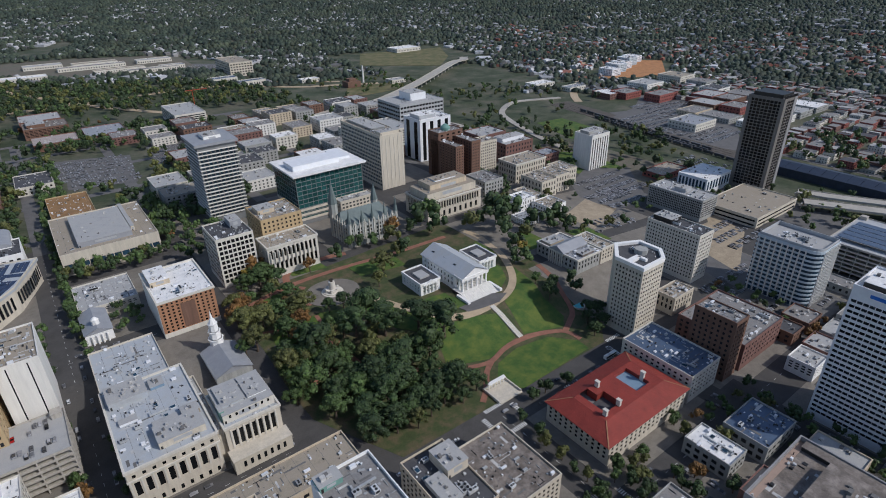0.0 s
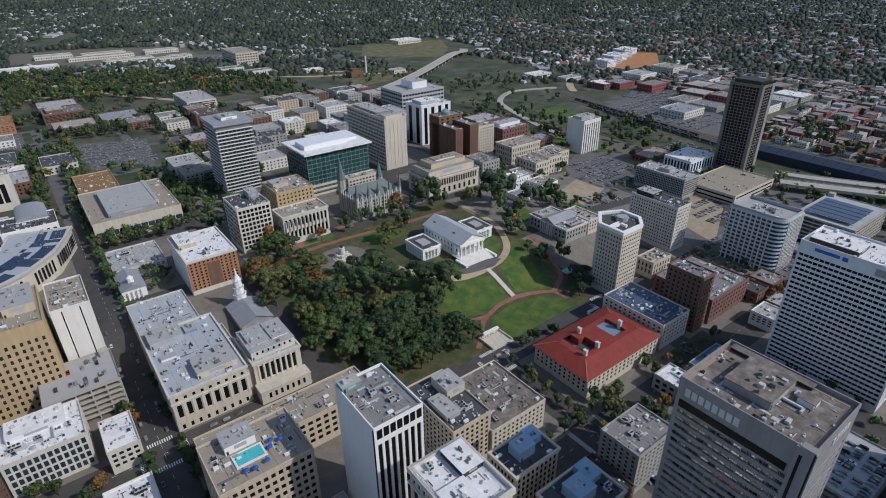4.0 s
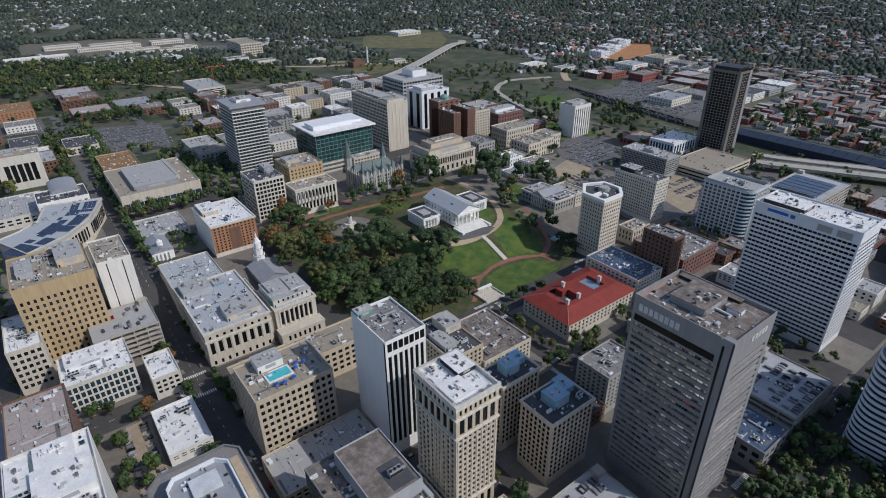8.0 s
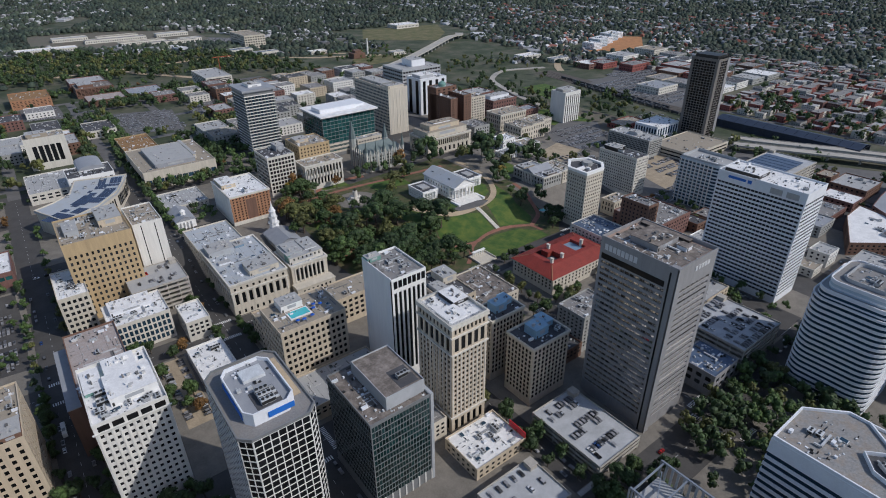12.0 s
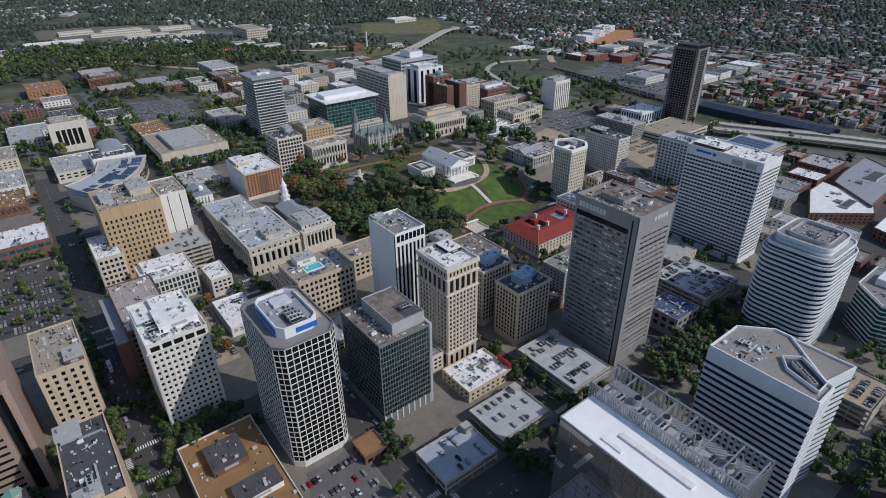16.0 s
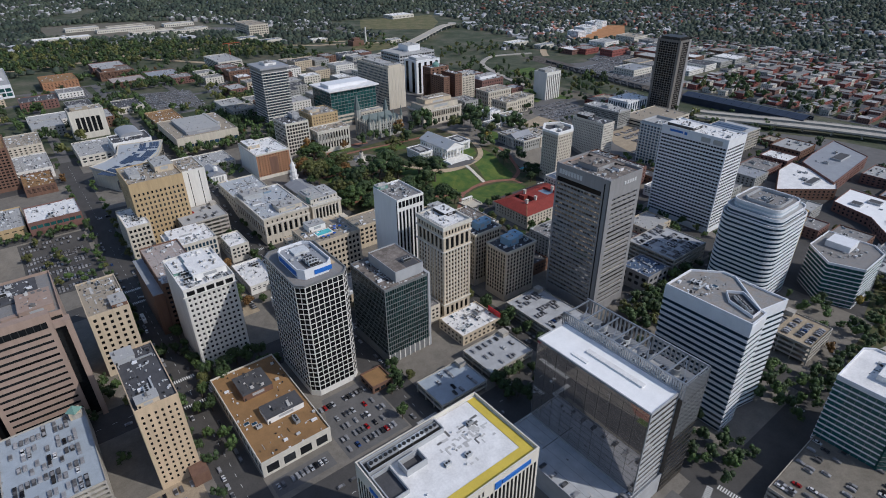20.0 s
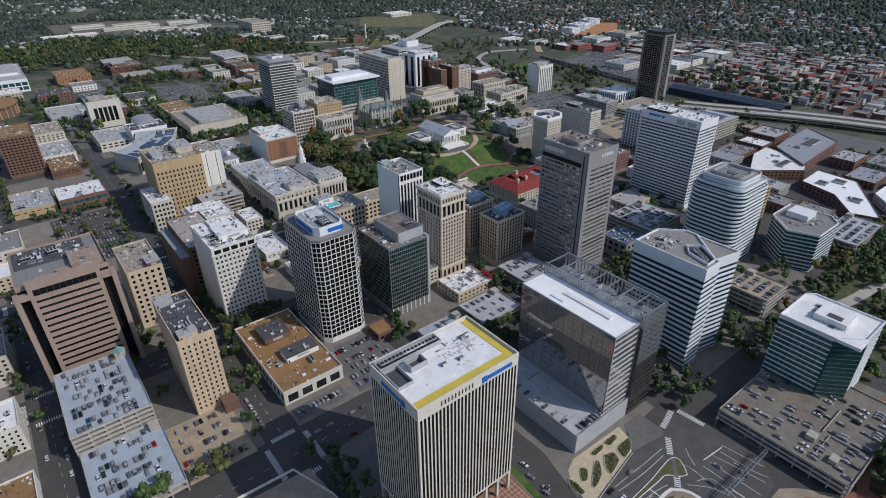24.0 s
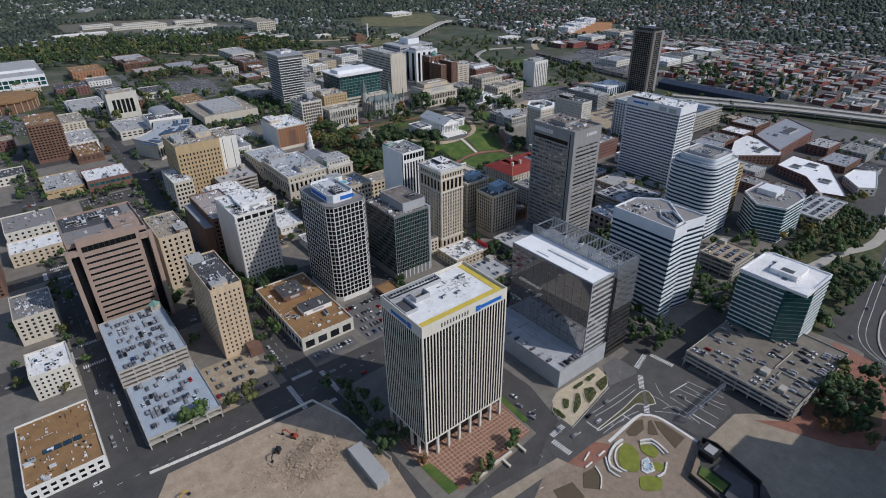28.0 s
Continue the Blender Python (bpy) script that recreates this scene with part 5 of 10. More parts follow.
for k in (0, 2, 4, 6):
    mb = MB()
    y0_, y1_ = -131.7 + k * 10.4, -122.0 + k * 10.4
    for x0_, x1_ in ((43.6, 63.2),):
        mb.quad((x0_, y0_, 70.9), (x0_, y0_ + 0.5, 70.9), (x1_, y1_ + 0.5, 70.9), (x1_, y1_, 70.9))
        mb.quad((x1_, y1_, 70.5), (x1_, y1_ + 0.5, 70.5), (x0_, y0_ + 0.5, 70.5), (x0_, y0_, 70.5))
        mb.quad((x0_, y0_, 70.5), (x0_, y0_, 70.9), (x1_, y1_, 70.9), (x1_, y1_, 70.5))
    part("crown_brace", mb, "steel", e)
for k in range(4):
    mb = MB()
    mb.tube(57.5, -120 + k * 15, 66.2, 69.6, 2.3, 14)
    mb.tube(57.5, -120 + k * 15, 69.6, 70.1, 1.7, 14, 1)
    part("cooling_tower", mb, ("unit_metal", "dark_metal"), e)
roof_units(e, 44, 55, -130, -60, 66.2, 8, seed=3)
# its podium
e = building("podium", "grey concrete podium with parking on its roof", -5, 42.5, -132.5, -60, 14.2, "grey_panel", "dark_glass", "garage_deck", 0, 0, 0, units=0, parapet=1.2, cat="podium")
for k in range(7):
    CAR_SPOTS.append((2.5 + k * 2.8, -128.5, 13.0, 90))
    CAR_SPOTS.append((-1.5, -120 + k * 7.5, 13.0, 0))

# tower of white bands and blue glass with a stepped plan
SAW = [(107.4, -131.3), (124, -131.3), (125.5, -126.8), (149, -131.5), (149, -96), (134, -79.7), (107.4, -79.7)]
e = banded("office_tower", "white banded office tower with blue ribbon windows", SAW, 77.7, 17, "white_panel", "blue_glass", "stained_roof", 0.46, top=7.5, bot=3, cat="office tower", units=0)
mb = MB()
MAIN = [(107.6, -131.1), (123.8, -131.1), (125.2, -127), (147, -102), (147, -94), (133.8, -79.9), (107.6, -79.9)]
mb.ring(MAIN, inset(MAIN, 0.7), 76.6, 79.3)
part("upper_parapet", mb, "white_panel", e)
mb = MB()
mb.prism(inset(MAIN, 0.7), 77.0, 78.0)
part("upper_roof", mb, "stained_roof", e)
WELL = [(114, -128), (123, -128), (133.5, -113), (127, -106), (119, -112)]
mb = MB()
mb.ring(WELL, inset(WELL, 0.35), 78.0, 80.0)
part("plant_screen", mb, "white_panel", e)
mb = MB()
mb.prism(inset(WELL, 0.4), 78.0, 78.1)
part("plant_floor", mb, "dark_roof", e)
for k in range(3):
    place("cooling_fan", UNITS[1], e, 119.5 + 2.6 * k, -123 + k * 4.4, 78.1, 0.95, (0.8, 0.8, 0.8))
roof_units(e, 110, 132, -104, -83, 78.0, 9)
clutter(e, 109, 136, -104, -82, 78.0)

# round-cornered banded tower
def rounded(x0, x1, y0, y1, r, n=6):
    out = []
    for cx, cy, a0 in ((x1 - r, y0 + r, -90), (x1 - r, y1 - r, 0), (x0 + r, y1 - r, 90), (x0 + r, y0 + r, 180)):
        out += [(cx + r * math.cos(radians(a0 + 90 * k / n)), cy + r * math.sin(radians(a0 + 90 * k / n))) for k in range(n + 1)]
    return out


e = banded("office_tower", "round-cornered tower of white bands and dark glass", rounded(250, 304, -84, -36, 11), 69, 17, "white_panel", "blue_glass", "pale_roof", 0.5, top=1.5, bot=4, cat="office tower", units=0)
for k, (ins, za, zb) in enumerate(((2.5, 68, 73.5), (6.0, 73.5, 79))):
    P = rounded(250 + ins, 304 - ins - 3 * k, -84 + ins, -36 - ins, 8 - k)
    mb = MB()
    mb.prism(inset(P, 0.25), za, zb - 0.7)
    part("upper_tier", mb, "blue_glass" if k == 0 else "pale_blue_panel", e)
    for z0_, z1_ in ((zb - 4.4, zb - 3.3), (zb - 1.5, zb + 0.9)):
        mb = MB()
        mb.ring(P, inset(P, 0.6), z0_, z1_)
        part("upper_band", mb, "white_panel", e)
    mb = MB()
    mb.prism(inset(P, 0.6), zb - 0.7, zb - 0.2)
    part("tier_roof", mb, "grey_roof" if k else "pale_roof", e)
mb = MB()
P = rounded(262, 290, -74, -48, 5)
mb.ring(P, inset(P, 0.4), 78.8, 81.2)
part("plant_screen", mb, "grey_panel", e)
roof_units(e, 264, 288, -72, -50, 78.8, 10)
clutter(e, 262, 292, -74, -46, 78.8)
building("office_building", "tan ribbed office block behind a white tower", 312, 330, -74, -46, 58, "tan_brick", "dark_glass", "gravel_roof", 15, 1, 1, 0.95, 0.5, top=2, bot=5, units=4, cat="office building")

# green glass building on a parking podium
GRN = [(137.2, -199), (150, -212), (178, -212), (178, -173), (173, -168.3), (137.2, -168.3)]
e = banded("office_building", "green glass office block with white bands and white roof", GRN, 54, 12, "white_panel", "green_glass", "white_roof", 0.26, z0=7, top=3, bot=2, units=6, mullions=3.5)
mb = MB()
mb.prism([(136.6, -199.9), (149.1, -212.6), (149.9, -212.0), (137.2, -199.0)], 8, 51.2)
part("corner_bay", mb, "green_glass", e, "tall plain green glass corner bay")
for k in range(13):
    mb = MB()
    mb.prism([(136.5, -200.0), (149.0, -212.7), (149.1, -212.6), (136.6, -199.9)], 10 + k * 3.25, 10.14 + k * 3.25)
    part("bay_transom", mb, "steel", e)
mb = MB()
mb.prism([(136.6, -212.6), (150, -212.6), (136.6, -199)], 52.0, 54.1)
part("corner_roof", mb, "white_roof", e)
mb = MB()
mb.box(150, 170, -200, -182, 52.9, 56.5)
mb.box(152, 157, -196, -188, 56.5, 56.7, 1)
part("penthouse", mb, ("white_roof", "dark_roof"), e)
garage("three-level concrete parking podium below a glass block", 81.3, 163, -240.4, -169.8, 9.6, 3, rows=6, fill=0.3, seed=4, deck="tan_deck_shaded")
e = thing("ramp_wall", 112, -220, 9.6, "low concrete ramp walls on a parking deck", "wall")
for x0, x1, y0, y1, h in ((90, 110, -220, -219.6, 1.1), (109.6, 110, -236, -219.6, 1.1), (110, 136, -216, -215.6, 1.1), (90, 96, -230, -226, 2.6), (98, 104, -216, -211, 3.0)):
    mb = MB()
    mb.box(x0, x1, y0, y1, 9.6, 9.6 + h)
    part("wall_piece", mb, "garage_concrete", e)

# glass block with a stepped corner
MIR = [(297, -108), (306, -131), (344, -131), (355, -121), (355, -86), (318, -86)]
e = banded("office_building", "mirror glass office block with white corner lattice", MIR, 36, 9, "white_panel", "green_glass", "grey_roof", 0.22, top=2, bot=3, units=4, mullions=4.0)
mb = MB()
mb.box(326, 344, -112, -94, 34.8, 40)
part("penthouse", mb, "white_panel", e)
for k in range(9):
    mb = MB()
    mb.box(344.6 + k * 1.2, 344.9 + k * 1.2, -131.5 + k * 1.1, -131.1 + k * 1.1, 2, 39)
    part("lattice_post", mb, "white_panel", e)
garage("tan sided parking deck with rows of cars beside a glass block", 362, 428, -146, -114, 12, 3, rows=4, fill=0.75, seed=15)
garage("tan open parking garage with a gravel-coloured deck", 207.4, 241.8, -138, -106.6, 15.3, 4, deck="gravel_lot", rows=4, fill=0.7, seed=7)
garage("white parking garage with a busy top deck", 235.4, 286, -17.8, 28.5, 18.2, 5, rows=4, fill=0.55, seed=8)
building("low_building", "low dark building with a blue-grey roof", 198.7, 227, -18.5, 8.6, 17.1, "grey_granite", "dark_glass", "blue_metal", 2, 4, 4, units=3)
garage("long parking deck with cars beside a granite tower", 91.7, 127.2, -15.3, 35.4, 9.8, 3, rows=3, fill=0.6, seed=9)
garage("grey parking deck with few cars", 30.5, 69, -15.5, 14.6, 7.0, 2, rows=3, fill=0.35, seed=10)
garage("low blue-grey parking deck", -13.7, 23.3, -18.9, 8.1, 8.0, 2, deck="blue_grey_deck", rows=2, fill=0.3, seed=11)
e = building("low_building", "low brick building with white roof and red sign", 39.5, 75.8, 24.9, 53.1, 9.0, "cream_brick", "dark_glass", "white_roof", 2, 6, 8, 0.5, 0.5, bot=1.0, top=1.2, units=22)
mb = MB()
mb.box(75.2, 75.7, 24.9, 38, 8.8, 13.2)
part("sign_board", mb, "sign_red", e, "red sign board without lettering")

# dark granite tower with ribbon windows
e = building("office_tower", "grey granite tower with dark ribbon windows", 140.5, 177.4, -9.4, 38.6, 113.1, "grey_granite", "bronze_glass", "brown_grey_roof",
             24, 14, 1, 0.96, 0.5, depth=0.5, top=14, bot=9, ends=1.6, parapet=2.0, units=6, cat="office tower", cap=160, fx2=0.9, roof_top="brown_grey_roof", tower=((0.27, 0.8, 0.4, 0.76, 3.6, "grey_granite"), (0.6, 0.75, 0.2, 0.32, 2.4, "white_panel"), (0.88, 0.97, 0.3, 0.95, 1.4, "dark_metal")))
mb = MB()
mb.ring([(141, -8.9), (176.9, -8.9), (176.9, 38.1), (141, 38.1)], [(143, -6.9), (174.9, -6.9), (174.9, 36.1), (143, 36.1)], 111.05, 111.25)
part("roof_border", mb, "pink_granite", e, "reddish paving border")
for k in range(15):
    mb = MB()
    mb.box(140.38, 140.5, -5 + k * 2.85, -4.9 + k * 2.85, 9, 99)
    part("mullion", mb, "grey_granite", e)
mb = MB()
mb.box(139.6, 140.5, -9.9, -4, -0.5, 113)
mb.box(139.6, 144, -10.3, -9.4, -0.5, 113)
mb.box(139.9, 143, -9.9, -5, 113, 113.4)
part("corner_pier", mb, "grey_granite", e)
mb = MB()
mb.box(139.5, 139.62, -6.4, -5.4, 0, 110)
part("corner_slot", mb, "black_glass", e)
mb = MB()
mb.box(140.3, 140.5, -3, 37, 99.5, 103)
part("dark_band", mb, "black_glass", e)
for a, b in [(14.5 + 2.7 * k, 16.9 + 2.7 * k) for k in range(8)]:
    mb = MB()
    mb.box(140.25, 140.5, a, b - 0.4, 105.6, 109.2)
    part("sign", mb, "sign_grey", e, "company sign shown as plain bars")
for a in (157, 160.2, 163, 165.8, 168.6):
    mb = MB()
    mb.box(a, a + 2.0, -9.65, -9.4, 106, 108.6)
    part("sign", mb, "sign_grey", e, "company sign shown as plain bars")

# white gridded tower
e = building("office_tower", "white gridded office tower with a sign at its top", 336.7, 369.8, 6.9, 74.9, 95.7, "white_panel", "dark_glass", "white_roof",
             24, 22, 9, 0.88, 0.52, depth=0.25, top=8.0, bot=6, ends=1.0, parapet=1.2, units=7, cat="office tower", tower=((0.1, 0.6, 0.55, 0.95, 3.0, "dark_metal"),))
mb = MB()
mb.box(336.4, 336.7, 52, 66, 91, 93)
mb.box(336.4, 336.7, 47.5, 50.5, 90.6, 93.2)
part("sign", mb, "sign_blue", e, "blue company sign shown as plain bars")
for a in (12, 24):
    mb = MB()
    mb.box(336.35, 336.7, a, a + 9, 88.5, 93)
    part("louvre", mb, "steel", e)

# white slab with dark vertical strips
e = building("office_tower", "white slab tower with dark vertical window strips", 47.7, 72.9, 115.2, 150.1, 81.5, "white_paint", "black_glass", "grey_roof",
             1, 0, 7, 0.62, 0.96, depth=0.6, top=9.0, bot=8, ends=0.8, parapet=1.3, units=8, cat="office tower", tower=((0.02, 0.4, 0.8, 0.98, 3, "green_copper"),))
for k in range(7):
    mb = MB()
    mb.box(49.0 + k * 3.4, 51.6 + k * 3.4, 115.02, 115.2, 74.5, 79.5)
    part("top_window", mb, "black_glass", e)
mb = MB()
mb.box(47.6, 47.75, 115.4, 116.6, 4, 80)
part("corner_glass", mb, "black_glass", e)

# ornate cream tower
e = building("apartment_tower", "ornate cream stone tower with white flat roof", 49.7, 75.2, 59.7, 91.7, 79.0, "buff_stone", "black_glass", "white_roof",
             19, 8, 7, 0.5, 0.74, depth=0.5, top=5, bot=8, ends=1.2, parapet=1.6, units=7, cat="tower", cornice="pale_stone",
             levels=((11.5, 6, 5, 0.5, 0.7), (13, 0, 0, 0, 0)) + tuple((13 + 3.5 * (k + 1), 9, 8, 0.5, 0.64) for k in range(13)) + ((59.6, 0, 0, 0, 0), (70, 6, 5, 0.62, 0.88), (71.5, 0, 0, 0, 0), (76, 9, 8, 0.5, 0.72)), tower=((0.05, 0.55, 0.12, 0.5, 1.6, "white_panel"), (0.55, 0.95, 0.5, 0.95, 2.6, "dark_metal")))
for k in range(9):
    mb = MB()
    mb.box(50.6 + k * 2.95 - 0.25, 50.6 + k * 2.95 + 0.25, 59.45, 59.7, 12.9, 58.5)
    part("pilaster", mb, "pale_stone", e)
    mb = MB()
    mb.box(49.45, 49.7, 60.6 + k * 3.75 - 0.25, 60.6 + k * 3.75 + 0.25, 12.9, 58.5)
    part("pilaster", mb, "pale_stone", e)
for z in (12, 58.5, 70.3, 76.4):
    mb = MB()
    mb.ring([(48.9, 58.9), (76.0, 58.9), (76.0, 92.5), (48.9, 92.5)], [(49.7, 59.7), (75.2, 59.7), (75.2, 91.7), (49.7, 91.7)], z, z + 0.9)
    part("belt_course", mb, "pale_stone", e)
mb = MB()
P = [(50.2, 60.2), (74.7, 60.2), (74.7, 91.2), (50.2, 91.2)]
for k in range(2):
    mb.ring(inset(P, 0.1), inset(P, 0.22), 79.5 + k * 0.7, 79.6 + k * 0.7)
for i in range(26):
    mb.box(50.3 + i * 0.97, 50.4 + i * 0.97, 60.25, 60.35, 79, 80.3)
    mb.box(50.25, 50.35, 60.3 + i * 1.2, 60.4 + i * 1.2, 79, 80.3)
part("roof_railing", mb, "steel", e)

# two stone towers with blue-green roof houses
for x0, x1, y0, y1, z1 in ((101.8, 133.7, 47.4, 70, 45.5), (98, 126, 80, 98, 49)):
    building("office_building", "stone-fronted office tower with a blue-grey roof house", x0, x1, y0, y1, z1, "buff_stone", "black_glass", "dark_roof", 11, 7, 9, 0.56, 0.72, top=2.5, bot=6, depth=0.2,
             units=3, cornice="limestone", tower=((0.28, 0.62, 0.3, 0.75, 6.0, "sky_roof"), (0.68, 0.9, 0.5, 0.95, 4.0, "sky_roof")), cat="office tower", roof_top="sky_roof")
building("office_building", "grey stone office block beside a red-roofed building", 168, 200, 62, 86, 30, "grey_stone", "dark_glass", "grey_roof", 8, 6, 8, 0.45, 0.5, units=8, cat="office building")
building("low_building", "low dark shop row on a narrow street", 134, 166, 60, 88, 12, "brown_brick", "dark_glass", "dark_roof", 2, 6, 8, units=5)
building("office_building", "tan office block with dark roof terraces", 100, 126, 128, 172, 36, "buff_stone", "dark_glass", "dark_roof", 9, 12, 7, 0.5, 0.6, units=18, cat="office building",
         tower=((0.5, 0.98, 0.5, 0.85, 6, "limestone"), (0.1, 0.45, 0.2, 0.6, 3, "grey_panel")))
building("office_building", "pale stone block with a flat grey roof", 126, 168, 126, 172, 22, "limestone", "dark_glass", "brown_grey_roof", 5, 12, 12, 0.5, 0.55, units=6, cat="office building")

# dark gridded office with roof house
e = building("office_building", "dark steel-gridded office block with grey roof house", -12.8, 21.6, 41.6, 85.4, 61.4, "mullion_grey", "teal_glass", "brown_grey_roof",
             14, 24, 19, 0.88, 0.86, depth=0.12, top=1.6, bot=8, ends=0.4, parapet=0.9, units=6, cat="office tower", single="y", cap=120)
for x0, x1, y0, y1, h in ((-1, 21.4, 46, 80, 8.0),):
    mb = MB()
    mb.box(x0 + 0.5, x1 - 0.5, y0 + 0.5, y1 - 0.5, 60.5, 60.5 + h - 3)
    mb.ring([(x0, y0), (x1, y0), (x1, y1), (x0, y1)], inset([(x0, y0), (x1, y0), (x1, y1), (x0, y1)], 0.4), 60.5, 60.5 + h)
    part("roof_house", mb, "grey_panel", e)
    mb = MB()
    mb.box(x0 + 0.4, x1 - 0.4, y0 + 0.4, y1 - 0.4, 60.5 + h - 3.0, 60.5 + h - 0.7)
    part("roof_house_roof", mb, "brown_grey_roof", e)
    mb = MB()
    mb.box(9, 19.5, 48, 62, 60.5 + h - 0.7, 60.5 + h - 0.6)
    part("plant_well", mb, "dark_roof", e)
    place("cooling_tower", UNITS[1], e, 14, 55, 60.5 + h - 0.6)
mb = MB()
mb.box(21.6, 23.4, 41.2, 85.4, -0.5, 61.6)
part("end_wall", mb, "grey_panel", e, "pale grey concrete end wall")
for k in range(9):
    mb = MB()
    mb.box(-12.6 + k * 4.2, -11.8 + k * 4.2, 41.2, 42.0, -0.5, 8)
    part("pillar", mb, "white_concrete", e)

# black and white gridded tower with cut corners
DEL = [(-64, 44), (-39, 44), (-34.5, 48.5), (-34.5, 91), (-39, 95.8), (-64, 95.8), (-68.6, 91), (-68.6, 48.5)]
zb = -0.6
e = thing("office_tower", -51.5, 70, zb, "white concrete gridded tower with large black windows", "office tower")
RECTS.append((-68.6, -34.5, 44, 95.8))
mb = MB()
near, far = [], []
for i in range(8):
    (ax, ay), (bx, by) = DEL[i], DEL[(i + 1) % 8]
    L = math.hypot(bx - ax, by - ay)
    ps = facade(mb, (ax, ay), ((bx - ax) / L, (by - ay) / L), L, zb, 84.6, max(2, round(L / 3.7)), 21, 0.88, 0.88, 0.2, 1.2, 5, 0.2)
    (near if i in (0, 6, 7, 1) else far).extend(ps)
part("wall", mb, "white_concrete", e)
near.sort(key=lambda q: -q[0][2])
put_panes(near[:260], "black_glass", e)
put_panes(near[260:] + far, "black_glass", e, False)
mb = MB()
mb.prism(inset(DEL, 0.3), 83, 84.0)
part("roof", mb, "grey_roof", e)
mb = MB()
mb.box(-39.8, -36.6, 58, 88, 84.0, 84.3)
part("roof_walk", mb, "tan_paving", e, "tan roof walkway")
mb = MB()
mb.ring(inset(DEL, -0.1), inset(DEL, 0.6), 83.6, 85.0)
part("parapet", mb, "mullion_grey", e)
PH = [(-60, 51), (-45, 51), (-41, 55), (-41, 82), (-45, 86), (-60, 86), (-63, 82), (-63, 55)]
mb = MB()
mb.ring(PH, inset(PH, 0.6), 84, 90.5)
part("roof_screen", mb, "white_panel", e, "white roof screen")
mb = MB()
mb.prism(inset(PH, 0.6), 84, 88.6)
part("plant_roof", mb, "slate_roof", e)
clutter(e, -62, -42, 66, 86, 88.6)
mb = MB()
mb.box(-57, -46, 54, 66, 88.62, 88.7)
part("plant_well", mb, "dark_roof", e)
for k in range(3):
    place("cooling_tower", UNITS[1], e, -51.5, 56.5 + k * 3.6, 88.7)
mb = MB()
mb.box(-56, -46, 73, 81, 88.6, 90.2)
part("hatch_block", mb, "unit_metal", e)
mb = MB()
mb.box(-54, -42.5, 50.6, 50.95, 85.6, 88.4)
mb.box(-63.4, -63.05, 56, 80, 85.6, 88.4)
part("sign", mb, "sign_blue", e, "blue company sign shown as plain shapes")
e = building("pavilion", "low pavilion with brown roof at a tower's foot", -37, -22, 24, 40, 6, "brown_brick", "dark_glass", "brown_roof", 1, 3, 3, 0.8, 0.6, bot=1, top=1.5, units=0, cat="pavilion")

# white hotel block
e = building("hotel", "white concrete block with small square windows", -115.3, -82.3, 116.8, 165, 65.4, "white_concrete", "dark_glass", "white_roof",
             13, 0, 10, 0.5, 0.5, depth=0.4, top=6.5, bot=7, ends=1.0, parapet=1.6, units=34, cat="office tower", cap=130,
             tower=((0.3, 0.95, 0.2, 0.62, 4.5, "white_paint"), (0.35, 0.8, 0.66, 0.95, 3.2, "white_paint"), (0.03, 0.28, 0.5, 0.9, 2.0, "green_copper")))
for k in range(5):
    mb = MB()
    mb.box(-113.5 + k * 6.2, -108.6 + k * 6.2, 116.7, 116.9, 60.2, 63.4)
    part("top_window", mb, "black_glass", e)
for k in range(11):
    mb = MB()
    mb.box(-114.5 + k * 3.1 - 0.2, -114.5 + k * 3.1 + 0.2, 116.4, 116.8, 7, 59.5)
    part("pilaster", mb, "white_concrete", e)
mb = MB()
mb.box(-116.2, -81.4, 115.9, 116.75, 59.6, 60.1)
part("belt_course", mb, "white_concrete", e)
e = building("office_building", "dark-sided block with a pinkish flat roof", -119, -90, 173, 240, 43, "brown_brick", "dark_glass", "pink_roof", 9, 12, 6, 0.5, 0.5, units=8, single="y", cat="office building")
mb = MB()
mb.box(-126, -119.1, 175, 238, -0.5, 35)
annex = part("side_wing", mb, "brown_brick", e, "lower brick side wing")
mb = MB()
mb.box(-126.2, -119.1, 174.8, 238.2, 35, 35.6)
part("wing_roof", mb, "slate_roof", annex, "blue-grey wing roof")
building("bank_building", "white-roofed civic block with blue-green window bays", -93.6, -53.6, 262, 296, 24.3, "pale_stone", "blue_glass", "white_roof", 4, 8, 12, 0.68, 0.75, units=26, bot=2.5,
         cat="office building", tower=((0.1, 0.8, 0.5, 0.95, 3.5, "white_panel"),))
building("low_building", "small white block at a street corner", -48, -31, 247, 276, 17, "pale_stone", "dark_glass", "white_roof", 3, 5, 4, units=5)
garage("open slatted parking garage with cars on its deck", -71.3, -29.4, 300, 338, 24, 6, deck="pale_roof", rows=2, fill=0.45, seed=12)
building("low_building", "low flat white-roofed building by a car park", -55, -31, 185, 228, 9, "white_concrete", "dark_glass", "white_roof", 2, 8, 5, units=8)
building("low_building", "low white shop with dark roof plant", -48, -22, 118, 160, 9, "white_concrete", "dark_glass", "pale_roof", 2, 6, 4, units=8)
building("low_building", "brick building with terrace roof below towers", -15, 45, 118, 150, 12, "cream_brick", "dark_glass", "pale_roof", 2, 8, 14, units=10)
building("low_building", "narrow stone building between towers", 22, 46, 60, 86, 16, "limestone", "dark_glass", "grey_roof", 3, 6, 6, units=5)
building("theatre", "ornate pale stone block with busy white roof", -117, -97, 305, 352, 35, "limestone", "dark_glass", "white_roof", 6, 8, 5, units=22, cat="theatre")

